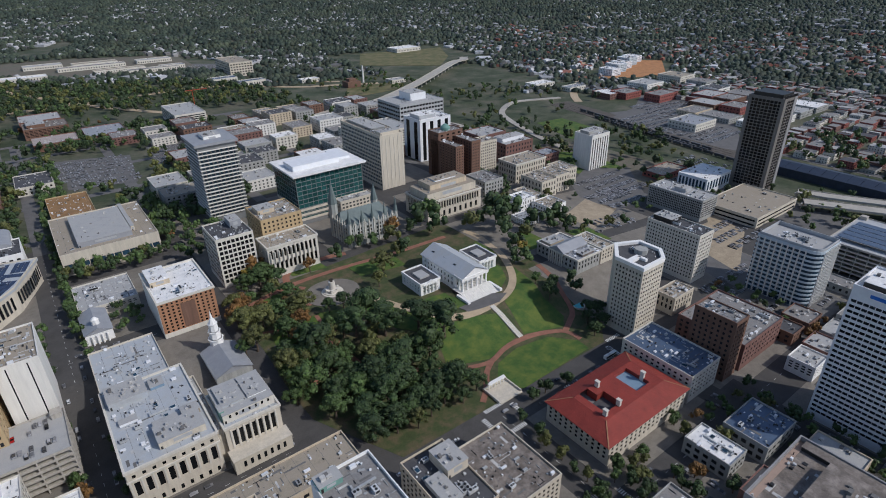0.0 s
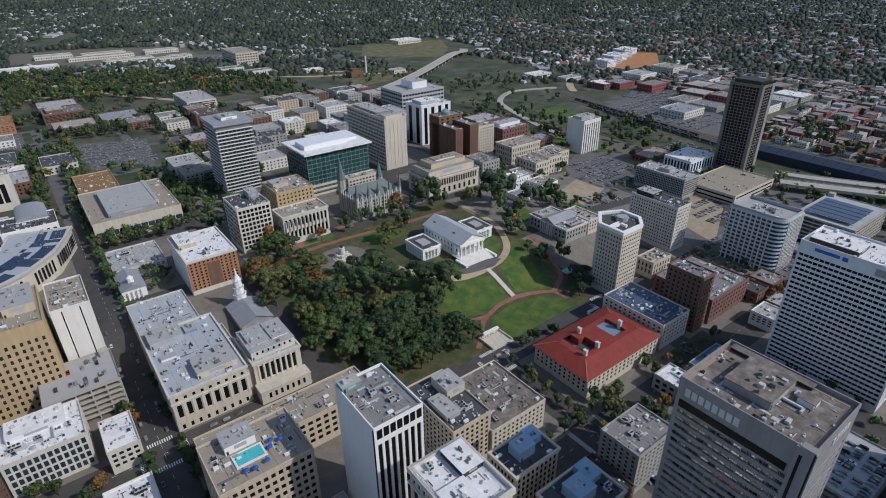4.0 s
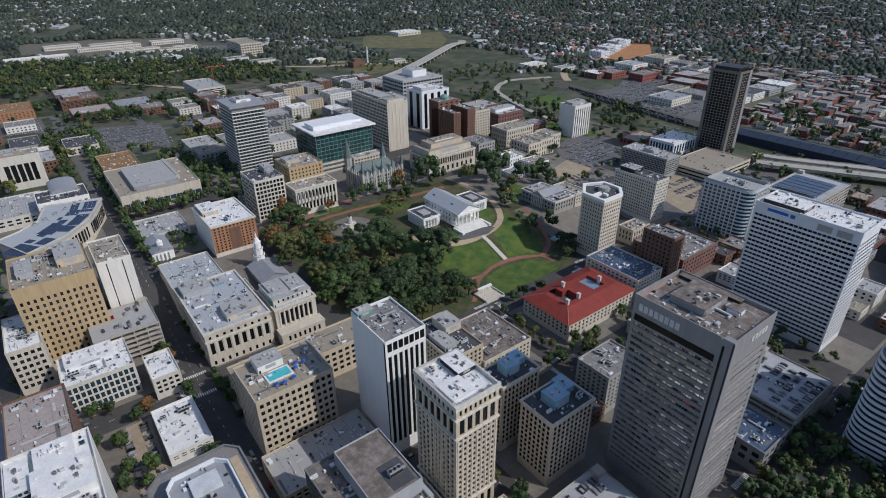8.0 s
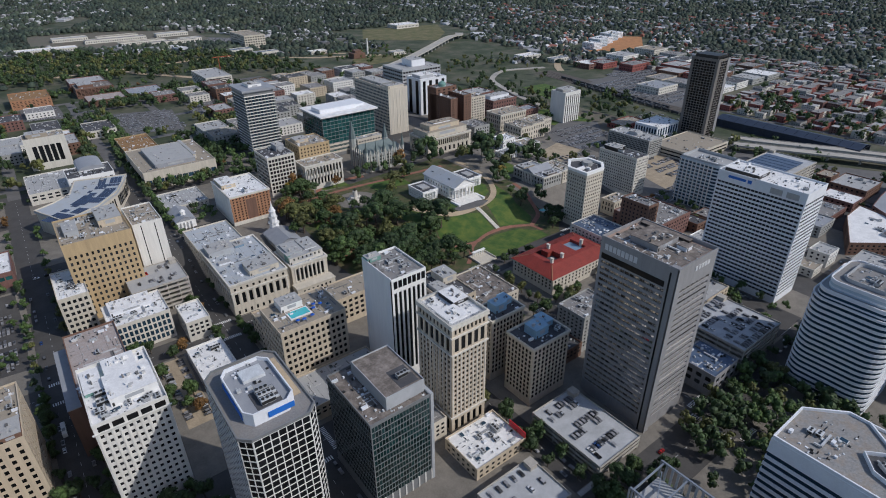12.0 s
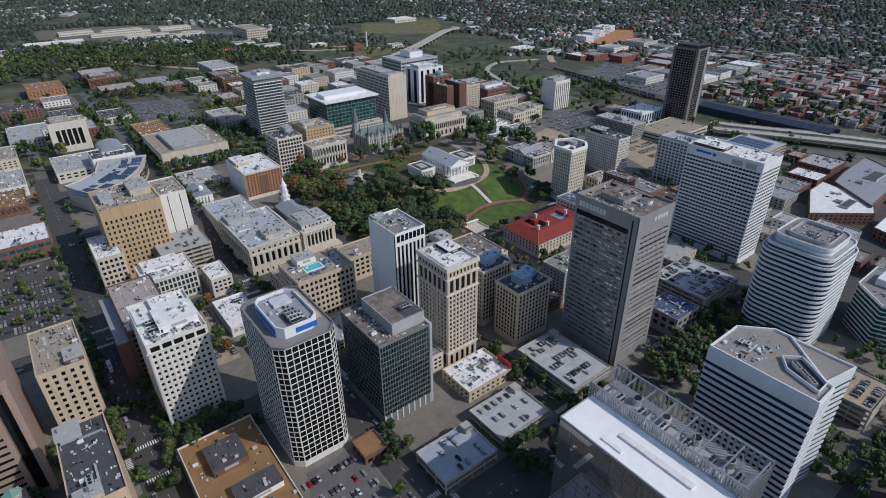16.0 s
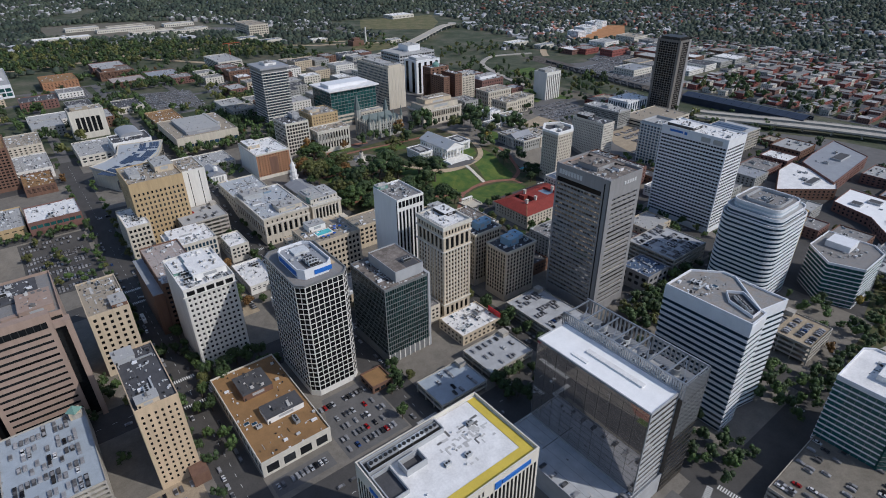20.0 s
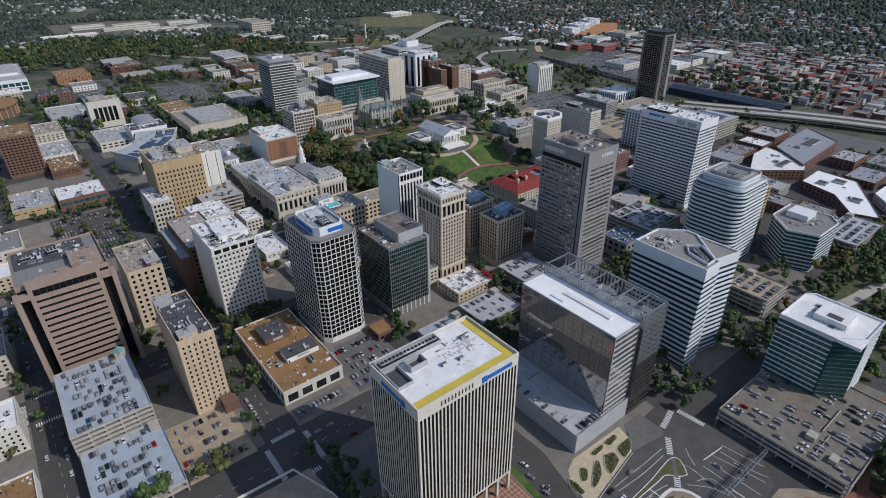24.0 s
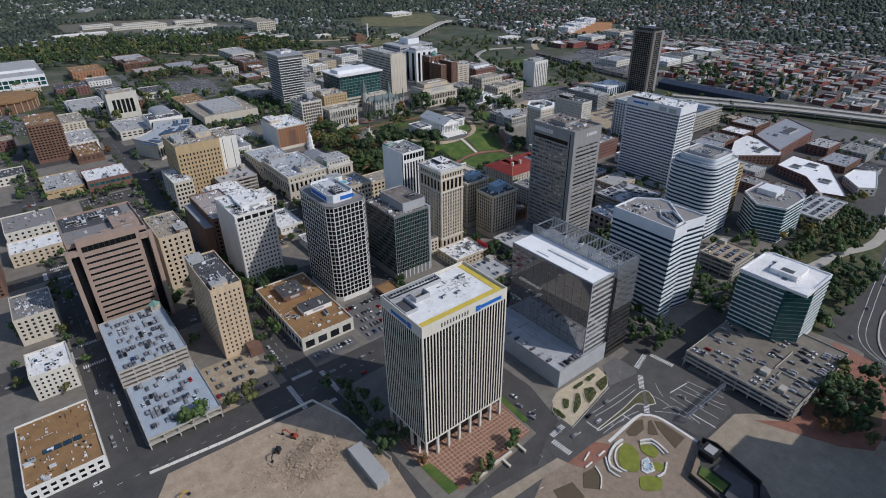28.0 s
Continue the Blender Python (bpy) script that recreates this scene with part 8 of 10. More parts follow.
building("office_building", "tan and brown brick office block", -168, -143.5, 150, 199, 49.8, "cream_brick", "black_glass", "gravel_roof", 10, 8, 5, 0.42, 0.55, units=5, cat="office building", tower=((0.6, 0.98, 0.02, 0.3, 3.5, "brown_brick"),))
garage("large parking garage with pale blue-grey deck full of cars", -228.2, -185.6, 38, 102.8, 19.7, 6, deck="blue_grey_deck", rows=5, fill=0.6, seed=21)
garage("lower parking deck with cars beside a street", -227.1, -184.7, -18.7, 36, 8.0, 2, deck="blue_grey_deck", rows=4, fill=0.6, seed=22)
e = thing("stair_house", -190, 99, 19.7, "small stair house with green copper roof", "stair house")
mb = MB()
mb.box(-193.5, -187.5, 96, 102, 19.7, 24)
part("wall", mb, "cream_brick", e)
mb = MB()
mb.tube(-190.5, 99, 24, 27.5, 4.6, 4, 0, 0.1)
part("roof", mb, "green_copper", e)
e = building("warehouse", "low warehouse with brown gravel roof and white front", -286, -248.3, -16.7, 39, 10.2, "white_concrete", "black_glass", "brown_roof", 2, 8, 8, 0.6, 0.55, bot=1.5, top=1.5, units=3, cat="warehouse")
for k in range(4):
    mb = MB()
    mb.box(-275 + k * 5, -271 + k * 5, 6, 9, 9.2, 10.3)
    part("skylight", mb, "blue_glass", e)
building("office_building", "white-roofed pale brick office block", -273.2, -249.2, 68.8, 98, 19.7, "pale_stone", "dark_glass", "white_roof", 5, 6, 7, 0.4, 0.5, bot=1.5, units=10, cat="office building")
building("office_building", "old stone block with projecting bays", -275, -249, 141.7, 180, 23, "limestone", "dark_glass", "grey_roof", 5, 8, 6, 0.45, 0.55, units=7, cat="office building")
e = building("low_building", "low block with brown roof, roof house and tall windows", -118.3, -76.5, 6.7, 90.3, 11.5, "pale_stone", "dark_glass", "brown_roof", 1, 14, 4, 0.7, 0.7, bot=1.2, top=2.5, units=5,
             tower=((0.25, 0.7, 0.62, 0.85, 4.5, "brown_brick"), (0.35, 0.9, 0.3, 0.45, 4.0, "white_paint")), roof_top="dark_roof")
building("hotel", "dark red brick hotel with ribbon windows", -218.6, -182, 540, 600, 62, "brown_brick", "black_glass", "brown_roof", 13, 14, 9, 0.66, 0.5, units=4, cat="hotel", cap=0)
building("hotel", "lower brick wing of a dark red hotel", -180, -150, 505, 555, 24, "brown_brick", "dark_glass", "brown_roof", 4, 10, 6, 0.8, 0.45, units=6, cat="hotel")
e = thing("arena", -228, 892, gz(-228, 892) - 0.6, "round brick arena with a broad brown roof", "arena")
RECTS.append((-276, -180, 844, 940))
za = gz(-228, 892) - 0.6
mb = MB()
mb.tube(-228, 892, za, 30, 46, 40)
part("wall", mb, "brown_brick", e)
mb = MB()
mb.tube(-228, 892, 30, 32, 49, 40)
mb.tube(-228, 892, 32, 36, 47, 40, 0, 14)
part("roof", mb, "brown_roof", e)
rib = MB()
rib.box(-0.6, 0.6, -0.6, 0.6, 0, 30 - za)
rib = rib.mesh("pier", "tan_brick")
for k in range(28):
    place("pier", rib, e, -228 + 46.6 * math.cos(k * 0.2244), 892 + 46.6 * math.sin(k * 0.2244), za, k * 0.2244)
e = building("convention_hall", "white convention hall with large green glass front", -232, -150, 1050, 1230, 36, "white_panel", "green_glass", "pale_roof", 2, 12, 8, 0.86, 0.8, depth=0.6, top=5, bot=3, units=14, cat="hall", single="", tower=((0.1, 0.9, 0.3, 0.9, 5, "white_panel"),))
building("hall", "low hall with yellow panels and pale roof", -226, -188, 404, 460, 22, "tan_brick", "dark_glass", "pale_roof", 1, 8, 6, 0.6, 0.3, units=8, cat="hall")
building("hall", "brick-fronted hall with white roof plant", -186, -141, 396.4, 440, 26, "red_brick", "green_glass", "white_roof", 1, 6, 8, 0.85, 0.5, bot=6, units=16, cat="hall")
building("office_building", "old brick and stone commercial row", -190, -146, 640, 700, 34, "limestone", "dark_glass", "gravel_roof", 5, 10, 8, 0.45, 0.5, units=10, cat="office building")
building("office_building", "white stone commercial block with grey roof", -190, -146, 560, 625, 26, "white_concrete", "dark_glass", "pale_roof", 4, 10, 8, 0.45, 0.5, units=10, cat="office building")
building("office_building", "red-brown brick office block with window bands", 2, 62, 1000, 1052, 24, "brown_brick", "dark_glass", "pink_roof", 4, 8, 10, 0.8, 0.45, units=6, cat="office building", single="")
building("office_building", "stepped red-brown brick office complex", -4, 58, 1086, 1140, 30, "brown_brick", "dark_glass", "brown_grey_roof", 5, 8, 10, 0.8, 0.45, units=6, cat="office building", single="", tower=((0.1, 0.5, 0.2, 0.8, 5, "brown_brick"),))
building("school", "orange brick block with many windows", -104, -45, 1061, 1130, 29, "orange_brick", "dark_glass", "brown_roof", 4, 10, 10, 0.5, 0.4, units=4, cat="school", single="")
building("apartment_building", "red brick apartment block with white stripes", -6, 54, 1146, 1203, 30, "red_brick", "dark_glass", "pale_roof", 5, 8, 8, 0.4, 0.5, units=4, cat="apartments", single="")
building("apartment_building", "brick and grey roofed housing block", 72, 130, 1010, 1080, 22, "red_brick", "dark_glass", "slate_roof", 3, 8, 10, 0.4, 0.5, units=6, cat="apartments", single="")
building("office_building", "pale banded office block with solar roof", 203, 253, 1006, 1101, 35, "pale_stone", "dark_glass", "pale_roof", 5, 1, 1, 0.95, 0.5, units=8, cat="office building", single="")
building("hospital", "large tan hospital on a green rise", 448, 506, 1470, 1585, 39, "limestone", "dark_glass", "gravel_roof", 5, 12, 8, 0.6, 0.5, units=6, cat="hospital", single="")

for x0, y0 in ((122, -384), (62, -364)):
    building("office_tower", "tall office tower at the river side", x0, x0 + 48, y0, y0 + 46, 94, "pink_granite", "blue_glass", "grey_roof", 22, 1, 1, 0.95, 0.5, units=0, cat="office tower", single="", z0=0)


# ---- streets further off: low blocks ----
rng = random.Random(31)
LOW_WALL = ("red_brick", "brown_brick", "grey_stone", "brown_brick", "pale_stone", "white_concrete", "cream_brick", "grey_stone")
LOW_ROOF = ("white_roof", "pale_roof", "pale_roof", "grey_roof", "grey_roof", "dark_roof", "gravel_roof")
LOW_LABEL = {"red_brick": "low red brick building with a flat roof", "brown_brick": "low dark brick building with a flat roof", "pale_stone": "low pale stone building with a flat roof",
             "white_concrete": "low white-walled building with a flat roof", "cream_brick": "low cream brick building with a flat roof", "grey_stone": "low grey building with a flat roof"}
NO_BUILD = [(690, 830, -80, 420), (800, 960, 360, 660), (600, 900, 330, 900), (80, 345, 195, 432), (400, 520, 300, 345), (500, 600, 340, 450), (-205, -140, 280, 392), (190, 640, -330, -140), (-310, -195, 685, 865), (15, 115, 765, 935)]
count = 0
for (xa, xb, ya, yb, step, hmin, hmax, n) in ((402, 700, -130, 118, 27, 7, 15, 62), (960, 1250, 400, 720, 62, 8, 16, 16), (100, 560, 640, 1000, 46, 9, 22, 46),
                                              (-320, -245, 180, 700, 50, 8, 18, 10), (-330, 20, 740, 1000, 60, 7, 16, 18), (410, 520, 20, 112, 40, 8, 16, 5), (198, 300, 34, 90, 40, 8, 14, 3)):
    done = 0
    cells = [(x, y) for x in np.arange(xa, xb, step) for y in np.arange(ya, yb, step)]
    rng.shuffle(cells)
    for x, y in cells:
        if done >= n:
            break
        w, d = rng.uniform(0.6, 0.97) * step, rng.uniform(0.6, 0.97) * step
        if not clear(x, x + w, y, y + d, 2.0 if xa == 402 else 5.0) or any(x < b and x + w > a and y < dd and y + d > c for a, b, c, dd in NO_BUILD):
            continue
        wl, rf = rng.choice(LOW_WALL), rng.choice(LOW_ROOF)
        h = rng.uniform(hmin, hmax)
        building("low_building", LOW_LABEL[wl], x, x + w, y, y + d, gz(x, y) + h, wl, "dark_glass", rf, max(1, int(h / 4)), max(2, int(d / 5)), max(2, int(w / 5)), 0.4, 0.5, bot=1.5, top=1.5, units=1, single="", cat="building")
        done += 1


def town_rows(x0, x1, y0, y1, bw, bd, seed, avoid=()):
    """Rows of low town houses back to back along a grid of streets, too many to count."""
    rg = random.Random(seed)
    rows = {k: MB() for k in ("red_brick", "warehouse_red", "pale_stone", "grey_stone")}
    keys = ("red_brick", "red_brick", "warehouse_red", "pale_stone", "grey_stone")
    for bx in np.arange(x0, x1, bw + 13):
        for by in np.arange(y0, y1, bd + 13):
            for row in range(2):
                x = bx
                while x < bx + bw - 6:
                    w = min(rg.uniform(6, 20) * rg.choice((1, 1, 1.6)), bx + bw - x)
                    d = min(rg.uniform(0.6, 0.98) * bd / 2, bd / 2 - 0.5)
                    h = rg.uniform(5.5, 11.5)
                    ya, yb = (by, by + d) if row == 0 else (by + bd - d, by + bd)
                    if rg.random() < 0.86 and clear(x, x + w, ya, yb, 3) and not any(a < x + w and x < b and c < yb and ya < dd for a, b, c, dd in avoid):
                        mb = rows[rg.choice(keys)]
                        mb.box(x, x + w - 0.15, ya, yb, -0.5, h)
                        mb.box(x + 0.4, x + w - 0.55, ya + 0.4, yb - 0.4, h, h + 0.05, rg.choice((1, 1, 1, 3, 3, 2)))
                        for k in range(int(w / 3)):
                            for z in np.arange(1.2, h - 2, 3.2):
                                mb.box(x + 1 + k * 3, x + 2.1 + k * 3, ya - 0.05, ya, z, z + 1.7, 4)
                        for k in range(int(d / 3.5)):
                            for z in np.arange(1.2, h - 2, 3.2):
                                mb.box(x - 0.05, x, ya + 1 + k * 3.5, ya + 2.1 + k * 3.5, z, z + 1.7, 4)
                        if rg.random() < 0.6:
                            u, v = rg.uniform(x + 1, x + w - 3), rg.uniform(ya + 1, yb - 3)
                            mb.box(u, u + 1.6, v, v + 1.6, h, h + 1.3, 2)
                    x += w
    for key, mb in rows.items():
        if mb.v:
            tagged(new("town_houses", mb.mesh("town_houses", key, "grey_roof", "pale_roof", "dark_roof", "dark_glass")), "rows of low flat-roofed town houses in " + key.replace("_", " "), "houses", kind="stuff")


town_rows(862, 1290, -300, 345, 92, 44, 5, avoid=((690, 860, -400, 400),))
town_rows(1065, 1330, 360, 700, 92, 44, 6)

# streets behind the centre
for sx in (-346, -238, -130, -22, 86, 194, 302, 410, 518):
    ribbon("street", [(sx, 606), (sx, 760), (sx, 900), (sx, 1060)], 13, "pale_asphalt", lift=0.25, thick=0.2)
for sy in (640, 752, 862, 975, 1060):
    ribbon("street", [(-346, sy), (-100, sy), (150, sy), (330 if sy > 850 else 560, sy)], 12, "pale_asphalt", lift=0.28, thick=0.2)
for sx in (860, 965, 1070, 1180, 1290):
    ribbon("street", [(sx, -320), (sx, 0), (sx, 340)], 12, "pale_asphalt", lift=0.3, thick=0.2)
for sy in (-230, -110, 10, 130, 250, 345):
    ribbon("street", [(845, sy), (1050, sy), (1350, sy)], 12, "pale_asphalt", lift=0.33, thick=0.2)

# ---- highways, viaduct, railway ----
def elevated(name, label, pts, width, z):
    e = thing(name, pts[0][0], pts[0][1], 0, label, "highway")
    mb_deck = ribbon("deck", pts, width, "highway_concrete", z=z, thick=1.3, parent=e)
    for s in (-1, 1):
        q = []
        for i, p in enumerate(pts):
            a, b = pts[max(0, i - 1)], pts[min(len(pts) - 1, i + 1)]
            L = math.hypot(b[0] - a[0], b[1] - a[1])
            q.append((p[0] - (b[1] - a[1]) / L * s * (width / 2 - 0.2), p[1] + (b[0] - a[0]) / L * s * (width / 2 - 0.2)))
        ribbon("guard_wall", q, 0.4, "highway_concrete", z=[v + 1.0 for v in z] if isinstance(z, list) else z + 1.0, thick=1.0, parent=e)
    for i in range(len(pts) - 1):
        (ax, ay), (bx, by) = pts[i], pts[i + 1]
        n = max(1, int(math.hypot(bx - ax, by - ay) / 32))
        for k in range(n):
            x, y = ax + (bx - ax) * k / n, ay + (by - ay) * k / n
            zz = (z[i] + (z[i + 1] - z[i]) * k / n) if isinstance(z, list) else z
            if zz < gz(x, y) + 3:
                continue
            mb = MB()
            mb.box(x - 1.2, x + 1.2, y - 1.2, y + 1.2, gz(x, y) - 0.5, zz - 1.2)
            mb.box(x - width * 0.3, x + width * 0.3, y - 1.0, y + 1.0, zz - 2.6, zz - 1.25)
            part("pier", mb, "highway_concrete", e)
    return e


elevated("viaduct", "long concrete viaduct over the valley", [(330, 905), (469, 953), (562, 960), (725, 1055), (958, 1227), (1032, 1270), (1090, 1340)], 24, [9.0, 12.0, 14.0, 15.0, 14.0, 10.0, 4.0])
elevated("highway", "elevated concrete highway past the station", [(676, 222), (690, 196), (713, 154), (747, 90), (777, 22), (808, -68), (852, -198), (902, -328)], 19, 9.0)
elevated("highway", "second carriageway of an elevated highway", [(702, 240), (712, 212), (735, 166), (769, 101), (799, 32), (830, -59), (876, -190), (928, -320)], 17, 9.6)
ribbon("ramp", [(640, 540), (650, 585), (663, 632), (699, 733), (729, 780), (785, 818), (826, 819), (900, 790)], 11, "highway_concrete", lift=1.4, thick=1.4)
ribbon("highway_road", [(560, 560), (590, 650), (600, 760), (560, 850), (480, 905), (400, 960)], 22, "highway_concrete", lift=0.6, thick=0.6)
ribbon("street", [(900, 740), (968, 812), (1180, 975), (1470, 1196), (1700, 1375), (2200, 1800)], 16, "tan_paving", lift=0.8, thick=0.6)
for off in (0, 9, 18, 27):
    ribbon("railway", [(850 + off, 760), (825 + off, 631), (805 + off, 497), (790 + off, 351), (788 + off, 310)], 5, "ballast", lift=0.5, thick=0.5)
patch("railyard", [(786, 300), (830, 300), (850, 480), (890, 760), (840, 762), (805, 500)], "ballast", lift=0.22, thick=0.15)
patch("grass_field", [(690, 575), (720, 680), (778, 674), (772, 600), (740, 560)], "grass", lift=0.3, thick=0.3)
patch("grass_hill", [(792, 1431), (904, 1626), (1170, 1560), (1080, 1400), (960, 1282)], "dry_grass", lift=0.6, thick=0.5)
patch("grass_field", [(560, 1080), (700, 1090), (760, 1160), (620, 1190)], "dry_grass", lift=0.4, thick=0.3)
e = thing("train_shed", 790, 210, 0, "long dark blue train shed beside the tracks", "train shed")
mb = MB()
for k in range(2):
    mb.box(770 + k * 36 - 0.3, 770 + k * 36 + 0.3, 100, 300, 0, 11)
part("wall", mb, "shed_navy", e)
for k in range(14):
    mb = MB()
    y = 100 + k * 14.4
    mb.quad((769, y, 11), (769, y + 14, 11), (788, y + 14, 15), (788, y, 15))
    mb.quad((807, y + 14, 11), (807, y, 11), (788, y, 15), (788, y + 14, 15))
    mb.box(768.6, 807.4, y, y + 0.4, 10.6, 11.2)
    part("roof_panel", mb, "shed_navy", e)
wag = MB()
wag.box(-8, 8, -1.5, 1.5, 1.0, 4.2)
wag.box(-7.6, 7.6, -1.2, 1.2, 4.2, 4.4)
wag = wag.mesh("wagon_body", "train_grey")
bogie = MB()
bogie.box(-1.4, 1.4, -1.1, 1.1, 0.2, 1.0)
bogie = bogie.mesh("bogie", "tyre")
for line, (ax, ay, bx, by, n) in enumerate(((812, 590, 776, 350, 13), (826, 640, 790, 400, 12), (846, 690, 800, 400, 15))):
    a = math.atan2(by - ay, bx - ax)
    for k in range(n):
        x, y = ax + (bx - ax) * (k + 0.5) / n, ay + (by - ay) * (k + 0.5) / n
        e = thing("freight_wagon", x, y, gz(x, y) + 0.5, "dark grey freight wagon standing on a railway line", "wagon", "freight wagons on the railway")
        place("wagon_body", wag, e, x, y, gz(x, y) + 0.5, a)
        for q in (-5.5, 5.5):
            place("bogie", bogie, e, x + q * math.cos(a), y + q * math.sin(a), gz(x, y) + 0.5, a)
# apartment works behind the railway
patch("works_ground", [(1126, 871), (1274, 786), (1470, 930), (1400, 1000), (1217, 944)], "orange_soil", lift=0.5, thick=0.3)
for k in range(5):
    x, y = 1170 + k * 52, 868 + k * 22
    building("apartment_building", "new apartment block with white and blue cladding", x, x + 34, y, y + 40, gz(x, y) + 17 + 3 * (k % 2), ("white_panel", "pale_blue_panel")[k % 2], "blue_glass", "white_roof", 4, 8, 7, 0.5, 0.5, bot=1.5, units=4, single="", cat="apartments")
# long sheds and lots in the valley
rng = random.Random(91)
for k, (x, y, w, d, h, rf, lb) in enumerate(((363, 1376, 70, 30, 8, "blue_metal", "long low shed with a pale blue roof"), (420, 1320, 60, 24, 8, "blue_metal", "long low shed with a pale blue roof"),
                                           (110, 1793, 160, 30, 10, "grey_roof", "long pale warehouse far off"), (250, 1640, 120, 30, 9, "grey_roof", "long grey warehouse far off"),
                                           (1000, 1560, 90, 60, 12, "white_roof", "white-roofed school on a green hill"), (930, 888, 60, 34, 9, "white_roof", "white-roofed warehouse by a highway"),
                                           (960, 815, 50, 26, 9, "slate_roof", "grey-roofed warehouse by a highway"), (985, 690, 50, 40, 13, "grey_roof", "brick warehouse beside car parks"),
                                           (1010, 630, 60, 36, 15, "grey_roof", "red brick warehouse with flat roof"), (1085, 565, 60, 44, 13, "pale_roof", "brick warehouse with pale roof"),
                                           (1030, 480, 50, 40, 14, "grey_roof", "brick block beside railway lots"), (-60, 1700, 140, 40, 9, "white_roof", "long white warehouse far off"),
                                           (150, 1850, 110, 36, 9, "gravel_roof", "long tan warehouse in a freight yard"), (300, 1800, 90, 34, 10, "pale_roof", "long pale warehouse in a freight yard"),
                                           (180, 1700, 120, 26, 8, "gravel_roof", "long tan warehouse in a freight yard"), (40, 1880, 90, 40, 10, "pale_roof", "wide pale warehouse in a freight yard"),
                                           (330, 1660, 60, 30, 9, "slate_roof", "grey warehouse in a freight yard"), (870, 470, 62, 50, 13, "slate_roof", "grey-roofed brick block beside railway lots"),
                                           (560, 1300, 46, 24, 8, "white_roof", "small white shed beside a valley road"), (720, 1150, 40, 30, 8, "pale_roof", "small pale shed below a viaduct"))):
    building("warehouse", lb, x, x + w, y, y + d, gz(x, y) + h, "warehouse_red" if 985 <= x < 1100 and y < 700 else "pale_stone", "dark_glass", rf, 1 + (h > 12), max(2, int(d / 6)), max(3, int(w / 6)), 0.4, 0.45, bot=1.5, top=1.5, units=1, single="", cat="warehouse")
ribbon("street", [(-200, 1320), (0, 1330), (200, 1340), (340, 1345), (560, 1250), (700, 1180)], 16, "tan_paving", lift=0.6, thick=0.5)
ribbon("street", [(100, 1560), (280, 1500), (460, 1400), (640, 1260)], 12, "tan_paving", lift=0.6, thick=0.5)
patch("freight_yard", [(-20, 1800), (100, 1680), (272, 1630), (420, 1640), (430, 1900), (160, 2040), (-10, 2060)], "yard_gravel", lift=0.5, thick=0.3)
patch("parking_lot", [(343, 1736), (508, 1721), (528, 1468), (470, 1460), (440, 1480), (349, 1533)], "pale_asphalt", lift=0.45, thick=0.3)
ribbon("railway", [(-33, 1631), (60, 1420), (137, 1263), (271, 1060)], 14, "tan_paving", lift=0.5, thick=0.4)
patch("parking_lot", [(300, 1480), (440, 1440), (460, 1560), (330, 1600)], "pale_asphalt", lift=0.5, thick=0.3)
# chimney and plant in the valley
e = thing("power_plant", 655, 1172, gz(655, 1172), "old brick plant with a tall pale chimney", "plant")
mb = MB()
mb.tube(655, 1172, -1, 46, 2.4, 12, 0, 1.7)
part("chimney", mb, "white_concrete", e)
mb = MB()
mb.box(615, 648, 1172, 1200, -1, 13)
mb.box(622, 640, 1178, 1194, 13, 19)
part("hall", mb, "brown_brick", e)
# tower crane over the building works
e = thing("tower_crane", 258, 1090, gz(258, 1090), "slender red tower crane over low buildings", "crane")
mb = MB()
mb.box(257.6, 258.4, 1089.6, 1090.4, gz(258, 1090), 56)
part("mast", mb, "machine_red", e)
mb = MB()
mb.box(246, 284, 1089.7, 1090.3, 56, 57)
part("jib", mb, "machine_red", e)

